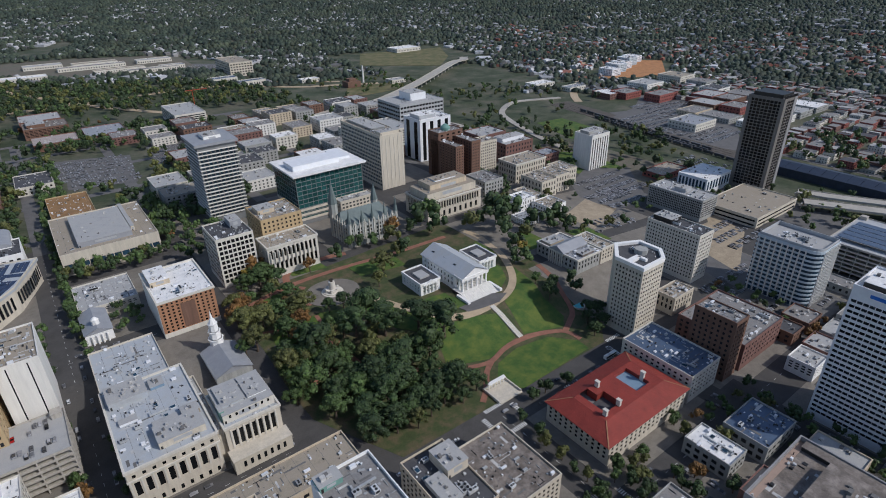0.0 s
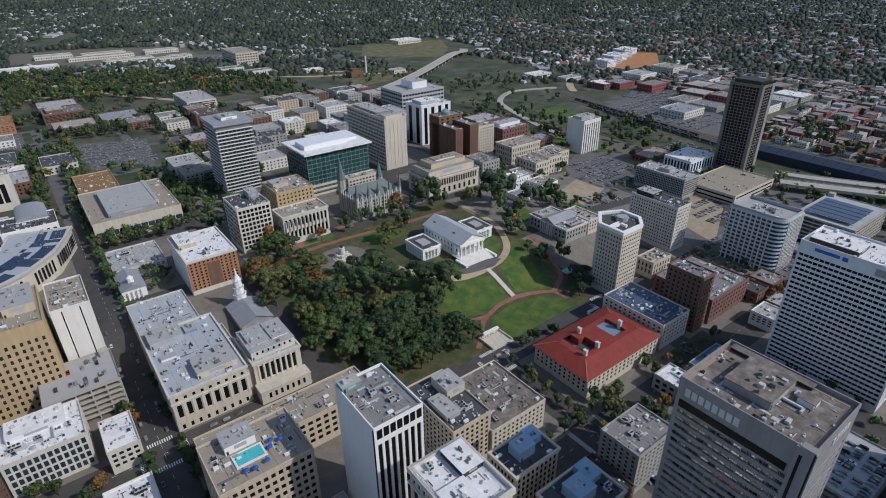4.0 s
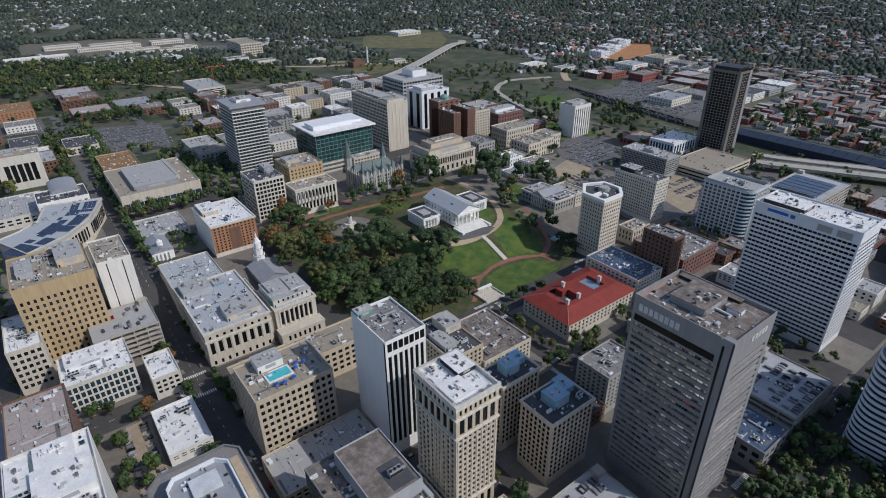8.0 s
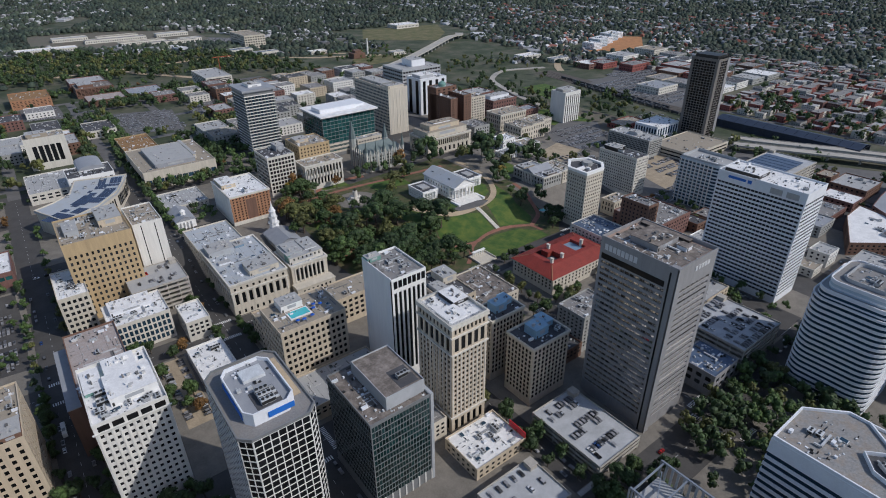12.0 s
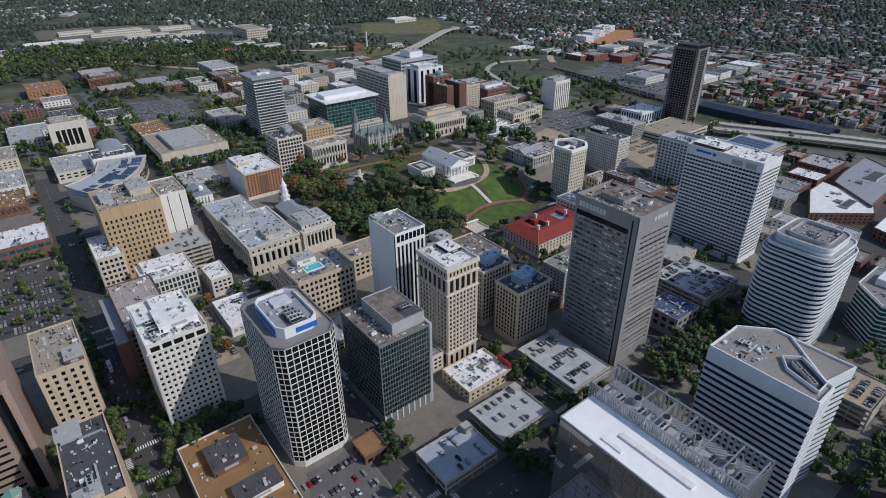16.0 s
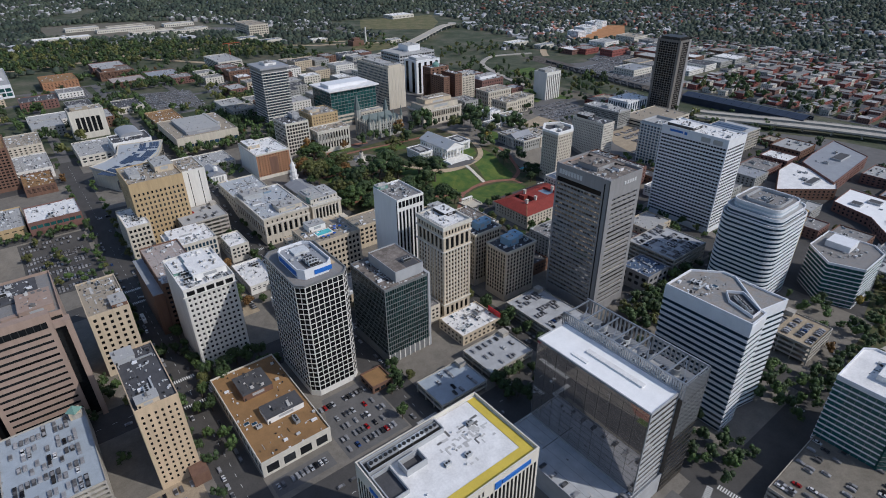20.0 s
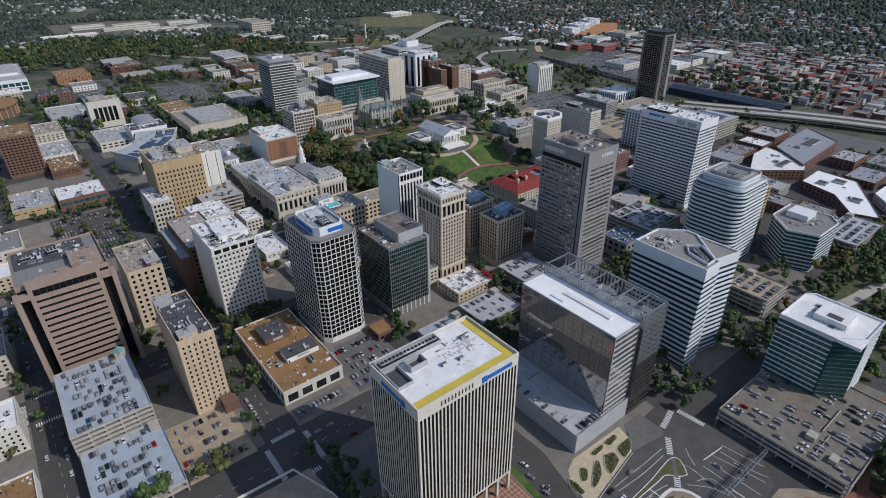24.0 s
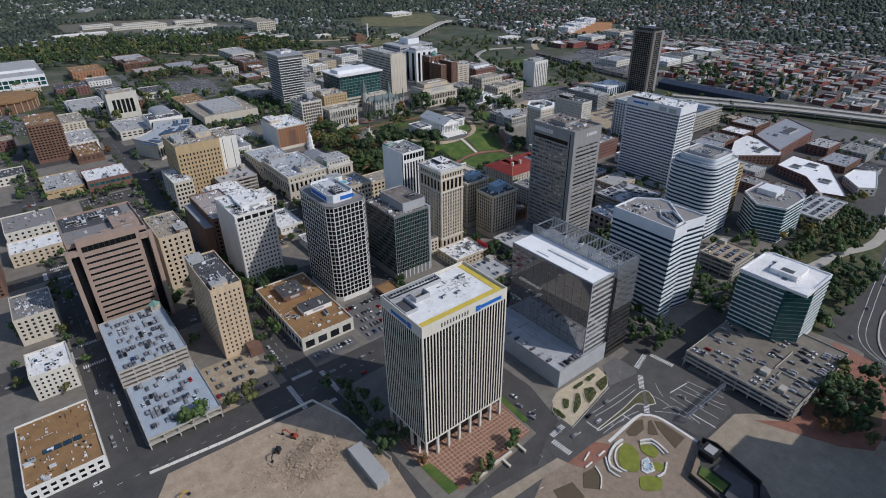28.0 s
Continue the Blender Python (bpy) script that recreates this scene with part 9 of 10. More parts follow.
# ---- trees ----
def crown_mesh(seed, leafs, r=4.2, h=8.0, n=620, lobe=9, small=(0.32, 0.5), leaf=(0.28, 0.62)):
    rg = random.Random(seed)
    mb = MB()
    lobes = []
    for k in range(lobe):
        a = rg.uniform(0, 6.283)
        rr = rg.uniform(0.1, 0.8) * r if lobe < 12 else 0.85 * r * math.sqrt(rg.random())
        lobes.append((rr * math.cos(a), rr * math.sin(a), (rg.uniform(0.32, 0.88) if lobe < 12 else 0.9 - 0.55 * (rr / r) ** 1.5 * rg.uniform(0.6, 1.3)) * h, rg.uniform(*small) * r))
    lobes.append((0, 0, h * 0.6, r * 0.6))
    lobes.append((0, 0, h * 0.85, r * 0.4))
    for lx, ly, lz, lr in lobes:
        m = len(mb.v)
        rings, seg = 3, 6
        mb.v.append((lx, ly, lz - lr * 0.7))
        for i in range(1, rings + 1):
            t = math.pi * i / (rings + 1)
            for j in range(seg):
                q = lr * 0.78 * rg.uniform(0.75, 1.1)
                mb.v.append((lx + q * math.sin(t) * math.cos(j * 6.283 / seg), ly + q * math.sin(t) * math.sin(j * 6.283 / seg), lz - q * math.cos(t)))
        mb.v.append((lx, ly, lz + lr * 0.75))
        for j in range(seg):
            mb.f.append((m, m + 1 + (j + 1) % seg, m + 1 + j))
            for i in range(rings - 1):
                a, b = m + 1 + i * seg + j, m + 1 + i * seg + (j + 1) % seg
                mb.f.append((a, b, b + seg, a + seg))
            mb.f.append((m + 1 + (rings - 1) * seg + j, m + 1 + (rings - 1) * seg + (j + 1) % seg, m + 1 + rings * seg))
        mb.m += [0] * (len(mb.f) - len(mb.m))
    for _ in range(n):
        lx, ly, lz, lr = rg.choice(lobes)
        d = Vector((rg.gauss(0, 1), rg.gauss(0, 1), rg.gauss(0.25, 1))).normalized()
        c = Vector((lx, ly, lz)) + d * lr * rg.uniform(0.8, 1.15)
        t = d.cross(Vector((rg.gauss(0, 1), rg.gauss(0, 1), rg.gauss(0, 1)))).normalized()
        b = d.cross(t)
        s = rg.uniform(*leaf)
        t, b = (t + d * rg.uniform(-0.5, 0.5)) * s, (b + d * rg.uniform(-0.5, 0.5)) * s * rg.uniform(0.6, 1.0)
        mb.quad(tuple(c - t - b), tuple(c + t - b * 0.4), tuple(c + t * 0.8 + b), tuple(c - t * 0.5 + b * 0.8))
    return mb.mesh("crown", leafs)


def trunk_mesh(seed):
    rg = random.Random(seed)
    mb = MB()
    mb.tube(0, 0, -1, 3.4, 0.38, 7, 0, 0.24)
    for k in range(5):
        a = k * 1.256 + rg.uniform(-0.3, 0.3)
        p, q = Vector((0, 0, 2.4 + 0.2 * k)), Vector((2.2 * math.cos(a), 2.2 * math.sin(a), 5.2))
        s1, s2 = 0.13, 0.05
        for i in range(4):
            c = [(math.cos(i * 1.571) * s1, math.sin(i * 1.571) * s1), (math.cos(i * 1.571 + 1.571) * s1, math.sin(i * 1.571 + 1.571) * s1)]
            mb.quad((p.x + c[0][0], p.y + c[0][1], p.z), (p.x + c[1][0], p.y + c[1][1], p.z), (q.x + c[1][0] * 0.4, q.y + c[1][1] * 0.4, q.z), (q.x + c[0][0] * 0.4, q.y + c[0][1] * 0.4, q.z))
    return mb.mesh("trunk", "bark")


TRUNKS = [trunk_mesh(k) for k in range(3)]
CROWNS = {lf: [crown_mesh(k * 7 + i, lf) for k in range(3)] for i, lf in enumerate(("leaf_dark", "leaf_green", "leaf_olive", "leaf_orange", "leaf_yellow"))}
BIG = {lf: [crown_mesh(k * 5 + 40 + i, lf, n=1500, lobe=26, small=(0.17, 0.3), leaf=(0.12, 0.26)) for k in range(3)] for i, lf in enumerate(("leaf_dark", "leaf_green", "leaf_olive", "leaf_orange", "leaf_yellow"))}
TREE_LABEL = {"leaf_dark": "broad dark green deciduous tree", "leaf_green": "full green deciduous tree", "leaf_olive": "olive green tree turning in autumn", "leaf_orange": "autumn tree with orange and rust leaves",
              "leaf_yellow": "autumn tree with yellow leaves"}


TREE_SPECS = []


def tree(x, y, size, leaf):
    TREE_SPECS.append((float(x), float(y), size, leaf))


def plant_tree(x, y, size, leaf, z=None):
    rg = random.Random(int(x * 31 + y * 17))
    zz = gz(x, y) if z is None else z
    e = thing("tree", x, y, zz, TREE_LABEL[leaf], "tree")
    e.rotation_euler, e.scale = (0, 0, rg.uniform(0, 6.28)), (size * rg.uniform(0.9, 1.15), size * rg.uniform(0.9, 1.15), size * rg.uniform(0.85, 1.1) * (0.8 if size > 1.9 else 1.0))
    for nm, me in (("trunk", rg.choice(TRUNKS)), ("crown", rg.choice(BIG[leaf] if size > 1.35 else CROWNS[leaf]))):
        ob = new(nm, me)
        ob.parent = e
        if nm == "crown":
            ob.location = (0, 0, 1.8)


LEAVES = ("leaf_dark", "leaf_dark", "leaf_green", "leaf_green", "leaf_olive", "leaf_dark", "leaf_green", "leaf_olive", "leaf_green", "leaf_dark", "leaf_green", "leaf_orange")


def grove(poly_x, poly_y, n, smin, smax, leaves=LEAVES, avoid=(), gap=5.0, seed=1):
    rg = random.Random(seed)
    got = []
    for _ in range(n * 12):
        if len(got) >= n:
            break
        x, y = rg.uniform(*poly_x), rg.uniform(*poly_y)
        if any((x - a) ** 2 + (y - b) ** 2 < gap * gap for a, b in got) or any(a < x < b and c < y < d for a, b, c, d in avoid) or not clear(x, x, y, y, 2):
            continue
        got.append((x, y))
        tree(x, y, rg.uniform(smin, smax), rg.choice(leaves))


# park woods: large dark crowns towards the lawn, smaller autumn trees by the street
def stand(leaf, spots):
    for x, y, r in spots:
        tree(x, y, r / (3.7 if x > 80 and y > 200 else 4.6), leaf)


stand("leaf_dark", ((165, 316, 13.5), (150, 308, 12), (168, 297, 12), (191, 287, 13.5), (204, 273, 14), (164, 266, 14), (121, 308, 11.5), (117, 288, 10.5), (140, 263, 12.5), (148, 248, 12.5), (136, 243, 11),
                    (167, 230, 11), (179, 225, 11), (151, 230, 9), (160, 346, 6), (134, 414, 8), (138, 434, 7.5), (193, 418, 7.5), (222, 428, 6), (148, 347, 5), (128, 279, 8), (190, 219, 6.6), (131, 226, 9), (118, 240, 9)))
stand("leaf_green", ((183, 262, 13), (100, 286, 11), (132, 385, 8), (119, 414, 9.5), (108, 417, 9), (126, 426, 9), (212, 430, 6), (234, 424, 6), (306, 426, 12), (113, 362, 9), (110, 337, 8), (114, 272, 8.5), (124, 259, 9.5), (90, 281, 7.5),
                     (322, 308, 7), (314, 267, 5), (305, 278, 4), (104, 254, 9), (140, 222, 8), (78, 335, 7)))
stand("leaf_dark", ((289, 428, 12), (295, 404, 10), (277, 424, 7), (246, 389, 7.5), (360, 398, 13), (364, 379, 13.5), (377, 352, 10), (349, 373, 12), (410, 352, 10), (314, 314, 7.2), (301, 258, 6.8), (316, 230, 6), (324, 226, 6), (308, 224, 5),
                    (330, 330, 8), (338, 352, 9), (336, 388, 9), (392, 344, 9), (404, 330, 8), (330, 262, 6), (326, 252, 6), (312, 214, 6), (300, 210, 5.5)))
stand("leaf_olive", ((130, 356, 11), (323, 386, 10), (214, 374, 9.5), (199, 356, 5.5), (87, 360, 10.5), (100, 359, 9.5), (86, 335, 9.5), (149, 286, 9), (97, 307, 10), (107, 303, 8.5), (240, 394, 6), (352, 338, 8), (92, 395, 8), (252, 418, 8)))
stand("leaf_orange", ((122, 436, 9), (260, 430, 8.5), (164, 415, 5.8), (104, 371, 7.5), (97, 394, 6)))
stand("leaf_yellow", ((87, 371, 7), (329, 322, 6.5), (112, 430, 6)))
grove((98, 184), (212, 322), 34, 1.5, 2.5, gap=9, seed=1, avoid=((183, 220, 195, 222),), leaves=("leaf_dark", "leaf_dark", "leaf_green", "leaf_green", "leaf_dark", "leaf_olive"))
grove((84, 128), (300, 410), 14, 1.2, 1.8, gap=9, seed=2, leaves=("leaf_olive", "leaf_green", "leaf_dark", "leaf_orange"))
grove((400, 600), (300, 560), 44, 0.9, 1.7, gap=9, seed=9, leaves=("leaf_dark", "leaf_green", "leaf_dark", "leaf_olive"), avoid=((430, 515, 318, 394), (512, 642, 350, 470)))
grove((288, 334), (30, 118), 16, 0.9, 1.3, gap=7, seed=95, leaves=("leaf_dark", "leaf_green"))
grove((290, 336), (-34, 30), 12, 0.9, 1.3, gap=7, seed=96, leaves=("leaf_dark", "leaf_green"))
grove((198, 330), (30, 110), 26, 0.9, 1.4, gap=7, seed=70, leaves=("leaf_dark", "leaf_green", "leaf_olive"))
grove((186, 196), (60, 180), 10, 0.8, 1.2, gap=7, seed=71, leaves=("leaf_dark", "leaf_olive"))
grove((402, 456), (60, 190), 22, 0.8, 1.3, gap=7, seed=72, leaves=("leaf_dark", "leaf_green", "leaf_orange"))
grove((96, 152), (-268, -238), 17, 1.3, 2.0, gap=7.5, seed=73, leaves=("leaf_dark", "leaf_green", "leaf_olive", "leaf_dark"))
grove((84, 110), (-276, -240), 5, 1.0, 1.4, gap=6, seed=74, leaves=("leaf_olive", "leaf_orange"))
grove((184, 320), (-216, -150), 74, 0.9, 1.5, gap=6, seed=75, leaves=("leaf_dark", "leaf_green", "leaf_dark"), avoid=((255, 320, -184, -160),))
grove((320, 425), (-186, -148), 46, 0.9, 1.6, gap=7, seed=76, leaves=("leaf_dark", "leaf_green", "leaf_olive"))
for x, y, r, lf in stand_plaza:
    tree(x, y, r / 4.6, lf)
stand("leaf_green", ((-204, -16, 9), (-196, -17, 8)))
stand("leaf_olive", ((-177.7, -18, 7), (-167.6, -16, 8), (-257, 67, 4)))
stand("leaf_dark", ((-274, 150, 9), (-176, 64, 5), (76, -132, 6), (84, -138, 6), (90, -128, 6), (98, -138, 6), (80, -120, 6), (92, -148, 5), (164, -140, 6), (156, -148, 6), (170, -132, 6)))
# street trees
for sx in (-248.5, -228, -141.5, -118, -34, -10, 77, 92, 179, 197):
    rg = random.Random(int(sx))
    for y in np.arange(-5, 600 if sx < 70 else 86, 13.0):
        if rg.random() < (0.5 if sx > 60 else 0.62) and clear(sx, sx, y, y, 1.5) and not (84 < y < 120) and not (230 < y < 262):
            tree(sx, y, rg.uniform(0.75, 1.2), rg.choice(LEAVES))
for sy in (91, 114):
    rg = random.Random(int(sy))
    for x in np.arange(-320, 330, 13.0):
        if rg.random() < 0.45 and clear(x, x, sy, sy, 1.5):
            tree(x, sy, rg.uniform(0.75, 1.15), rg.choice(LEAVES))
grove((-225, -180), (106, 114), 7, 0.9, 1.3, gap=5, seed=21, leaves=("leaf_dark", "leaf_green"))
grove((-118, -76), (92, 114), 7, 1.0, 1.6, gap=6, seed=22, leaves=("leaf_dark",))
grove((178, 240), (-45, -22), 10, 1.0, 1.5, gap=7, seed=23, leaves=("leaf_dark", "leaf_olive", "leaf_green"))
grove((148, 248), (-92, -22), 78, 1.1, 1.8, gap=6.5, seed=24, leaves=("leaf_dark", "leaf_olive", "leaf_green", "leaf_dark"))
grove((228, 300), (-34, -20), 6, 0.9, 1.3, gap=6, seed=25, leaves=("leaf_dark",))
grove((72, 106), (-160, -60), 26, 0.9, 1.4, gap=6, seed=26, leaves=("leaf_dark", "leaf_green"))
grove((150, 206), (-160, -95), 28, 0.9, 1.4, gap=7, seed=27, leaves=("leaf_dark", "leaf_green"))
grove((-124, -110), (-110, -40), 16, 1.0, 1.5, gap=6, seed=30, leaves=("leaf_dark",))
grove((310, 470), (-150, -128), 16, 1.0, 1.5, gap=7, seed=34, leaves=("leaf_dark", "leaf_olive", "leaf_yellow"))
grove((200, 320), (-160, -142), 9, 0.9, 1.3, gap=7, seed=35)
grove((22, 46), (-58, -20), 7, 0.9, 1.3, gap=6, seed=36, leaves=("leaf_dark",))
grove((70, 92), (-30, 30), 6, 0.9, 1.2, gap=6, seed=37, leaves=("leaf_dark",))
grove((-30, -12), (14, 40), 5, 0.8, 1.1, gap=5, seed=38, leaves=("leaf_dark", "leaf_green"))
grove((-8, 70), (522, 540), 18, 1.2, 1.7, gap=6, seed=39, leaves=("leaf_dark", "leaf_green", "leaf_green", "leaf_olive"))
grove((-40, 30), (446, 456), 3, 0.9, 1.2, gap=5, seed=40, leaves=("leaf_dark", "leaf_green"))
grove((10, 34), (418, 446), 8, 0.9, 1.3, gap=6, seed=41, leaves=("leaf_dark", "leaf_green"))
grove((76, 128), (500, 620), 36, 1.3, 2.0, gap=8, seed=42, leaves=("leaf_dark", "leaf_dark", "leaf_green"))
grove((80, 200), (620, 700), 34, 1.3, 2.1, gap=8, seed=43, leaves=("leaf_dark", "leaf_green"))
grove((200, 260), (180, 197), 3, 0.9, 1.1, gap=7, seed=44, leaves=("leaf_dark",))
grove((200, 268), (110, 122), 6, 0.9, 1.2, gap=6, seed=45, leaves=("leaf_green", "leaf_olive"))
grove((-212, -145), (388, 396), 8, 0.8, 1.1, gap=5, seed=46)
grove((84, 112), (-76, -22), 12, 1.0, 1.4, gap=7, seed=60, leaves=("leaf_dark", "leaf_green"))
grove((20, 86), (560, 640), 8, 0.9, 1.3, gap=8, seed=61)
grove((20, 230), (960, 1060), 60, 1.0, 1.7, gap=9, seed=62, leaves=("leaf_dark", "leaf_green", "leaf_dark"))
grove((-60, 120), (1090, 1150), 18, 1.0, 1.5, gap=9, seed=63)
grove((-330, -235), (560, 760), 36, 1.1, 1.7, gap=9, seed=64, leaves=("leaf_dark", "leaf_green"))
grove((-180, -150), (120, 150), 6, 1.0, 1.4, gap=6, seed=65, leaves=("leaf_dark", "leaf_green"))
grove((-150, -118), (118, 150), 4, 0.9, 1.2, gap=6, seed=66, leaves=("leaf_dark",))
grove((-330, -290), (20, 140), 9, 0.9, 1.3, gap=6, seed=47)
grove((402, 690), (-130, 110), 26, 0.8, 1.3, gap=8, seed=80, leaves=("leaf_dark", "leaf_green", "leaf_olive"))
grove((600, 760), (100, 330), 30, 0.8, 1.3, gap=9, seed=81, leaves=("leaf_dark", "leaf_green"))
grove((96, 136), (-70, -20), 10, 1.0, 1.5, gap=7, seed=82, leaves=("leaf_dark", "leaf_green"))
grove((40, 100), (-60, -18), 14, 0.9, 1.4, gap=7, seed=83, leaves=("leaf_dark", "leaf_green", "leaf_olive"))
grove((240, 300), (-150, -88), 14, 0.9, 1.4, gap=7, seed=84, leaves=("leaf_dark", "leaf_green"))
grove((76, 92), (36, 110), 9, 0.9, 1.2, gap=7, seed=85, leaves=("leaf_dark", "leaf_olive"))
grove((-205, -140), (284, 392), 22, 0.8, 1.2, gap=8, seed=90, leaves=("leaf_dark", "leaf_green", "leaf_olive"))
grove((-140, -122), (20, 90), 7, 0.9, 1.3, gap=8, seed=91, leaves=("leaf_dark", "leaf_green"))
grove((-330, -290), (180, 560), 26, 1.0, 1.5, gap=9, seed=92, leaves=("leaf_dark", "leaf_green"))
grove((-246, -230), (180, 540), 18, 0.9, 1.4, gap=9, seed=93, leaves=("leaf_dark", "leaf_green"))
grove((-88, -50), (168, 258), 12, 0.9, 1.3, gap=7, seed=94, leaves=("leaf_dark", "leaf_green", "leaf_orange"))
grove((590, 780), (330, 700), 46, 0.9, 1.6, gap=9, seed=48, leaves=("leaf_dark", "leaf_green", "leaf_dark", "leaf_olive"))
grove((-260, -120), (720, 1000), 26, 1.1, 1.7, gap=9, seed=49)

grove((-143.5, -139), (90, 390), 20, 0.8, 1.2, gap=8, seed=101, leaves=("leaf_dark", "leaf_green"))
grove((-121, -117), (60, 390), 16, 0.8, 1.2, gap=8, seed=102, leaves=("leaf_dark", "leaf_green", "leaf_olive"))
grove((-34, -30), (160, 400), 12, 0.8, 1.2, gap=9, seed=103, leaves=("leaf_dark", "leaf_green", "leaf_orange"))
grove((-13, -10.8), (196, 330), 9, 0.7, 1.0, gap=9, seed=104, leaves=("leaf_dark", "leaf_green"))
grove((560, 780), (1075, 1260), 60, 0.9, 1.5, gap=9, seed=105, leaves=("leaf_dark", "leaf_olive", "leaf_green"))
grove((600, 930), (880, 1000), 60, 0.9, 1.5, gap=9, seed=106, leaves=("leaf_dark", "leaf_olive", "leaf_green"))
grove((-13, 14), (645, 900), 26, 1.2, 1.9, gap=9, seed=107, leaves=("leaf_dark", "leaf_green"))
grove((-48, -33), (400, 900), 44, 1.1, 1.7, gap=8, seed=108, leaves=("leaf_dark", "leaf_green", "leaf_olive"))
grove((-14, -10.5), (420, 645), 18, 1.1, 1.6, gap=8, seed=109, leaves=("leaf_dark", "leaf_green"))
grove((120, 190), (690, 780), 24, 1.2, 1.9, gap=9, seed=110, leaves=("leaf_dark", "leaf_green", "leaf_olive"))
# the nearest trees are things, those further off are joined
TREE_SPECS.sort(key=lambda q: math.hypot(q[0] - 60, q[1] - 170) + (0 if 84 < q[0] < 340 and 200 < q[1] < 430 else 60))
for spec in TREE_SPECS[:290]:
    plant_tree(*spec)


def join_trees(specs, name, label, pools):
    by_leaf = {}
    for x, y, s, lf in specs:
        by_leaf.setdefault(lf, []).append((x, y, s))
    for lf, items in by_leaf.items():
        V, F, n = [], [], 0
        for x, y, s in items:
            rg = random.Random(int(x * 13 + y * 7))
            src = rg.choice(pools[lf])
            co = np.empty(len(src.vertices) * 3)
            src.vertices.foreach_get("co", co)
            co = co.reshape(-1, 3) * s
            a = rg.uniform(0, 6.28)
            co = np.stack((co[:, 0] * math.cos(a) - co[:, 1] * math.sin(a) + x, co[:, 0] * math.sin(a) + co[:, 1] * math.cos(a) + y, co[:, 2] + gz(x, y) + 1.2 * s), 1)
            V.append(co)
            F += [tuple(n + i for i in p.vertices) for p in src.polygons]
            n += len(co)
        me = bpy.data.meshes.new(name)
        me.from_pydata(np.concatenate(V).tolist(), [], F)
        me.materials.append(MATS[lf])
        tagged(new(name, me), label, "trees", kind="stuff")


LIGHT = {lf: [crown_mesh(k * 11 + i, lf, n=90, lobe=6) for k in range(3)] for i, lf in enumerate(CROWNS)}
join_trees(TREE_SPECS[290:], "street_trees", "green trees along streets further off", LIGHT)

# ---- cars ----
def car_proto(paint, van=False):
    e = thing("car", 0, 0, 0, {"car_white": "white parked car", "car_silver": "silver parked car", "car_black": "black parked car", "car_grey": "dark grey parked car",
                               "car_red": "red parked car", "car_blue": "blue parked car"}[paint] + " with dark windows", "car", "parked cars")
    P = [(-2.25, 0.35), (2.2, 0.35), (2.3, 0.6), (2.1, 0.85), (1.1, 0.95), (-2.2, 1.0), (-2.35, 0.7)]
    mb = MB()
    for s in (-1, 1):
        n = len(mb.v)
        mb.v += [(x, s * 0.9, z) for x, z in P]
        mb.f.append(tuple(range(n, n + 7)) if s < 0 else tuple(range(n + 6, n - 1, -1)))
        mb.m.append(0)
    for i in range(7):
        j = (i + 1) % 7
        mb.quad((P[i][0], -0.9, P[i][1]), (P[i][0], 0.9, P[i][1]), (P[j][0], 0.9, P[j][1]), (P[j][0], -0.9, P[j][1]))
    mb.prism([(-1.5, -0.68), (0.1, -0.68), (0.1, 0.68), (-1.5, 0.68)], 1.38, 1.46)
    part("body", mb, paint, e)
    mb = MB()
    lo, hi = [(-2.0, -0.8), (1.0, -0.8), (1.0, 0.8), (-2.0, 0.8)], [(-1.5, -0.68), (0.1, -0.68), (0.1, 0.68), (-1.5, 0.68)]
    for i in range(4):
        j = (i + 1) % 4
        mb.quad((*lo[i], 0.97), (*lo[j], 0.97), (*hi[j], 1.4), (*hi[i], 1.4))
    part("cabin_glass", mb, "black_glass", e)
    for x in (-1.45, 1.4):
        for s in (-0.92, 0.72):
            mb = MB()
            n = len(mb.v)
            for yy in (s, s + 0.2):
                mb.v += [(x + 0.33 * math.cos(a * 0.785), yy, 0.33 + 0.33 * math.sin(a * 0.785)) for a in range(8)]
            for a in range(8):
                mb.f.append((n + a, n + (a + 1) % 8, n + 8 + (a + 1) % 8, n + 8 + a))
                mb.m.append(0)
            mb.f += [tuple(range(n, n + 8)), tuple(range(n + 15, n + 7, -1))]
            mb.m += [0, 0]
            part("wheel", mb, "tyre", e)
    return e


PAINTS = ("car_white", "car_silver", "car_black", "car_grey", "car_red", "car_blue")
rng = random.Random(77)


def lot(x0, x1, y0, y1, rows, fill, ang=90, sp=2.8):
    out = []
    for r in range(rows):
        y = y0 + (y1 - y0) * (r + 0.5) / rows
        for x in np.arange(x0 + 1.5, x1 - 1, sp):
            if rng.random() < fill:
                out.append((x, y, gz(x, y) + 0.3, ang + rng.choice((0, 180))))
    return out


CAR_SPOTS += lot(-183, -147, -14, 32, 5, 0.6) + lot(-73, -36, -10, 24, 4, 0.6) + lot(-72, -36, 26, 38, 1, 0.7) + lot(-116, -84, -9, 1, 1, 0.8)
CAR_SPOTS += [(x, y, 0.3, a) for x, a in ((-71, 0), (-60.5, 180)) for y in np.arange(166, 230, 2.9) if rng.random() < 0.7]
for sx in (-243, -233.5, -136, -124, -28, -16, 80, 87, 183, 193):
    for y in np.arange(-8, 400 if sx < 70 else 84, 7.0):
        if rng.random() < 0.32 and not (86 < y < 118) and not (232 < y < 262):
            CAR_SPOTS.append((sx, y, gz(sx, y) + 0.13, 90))
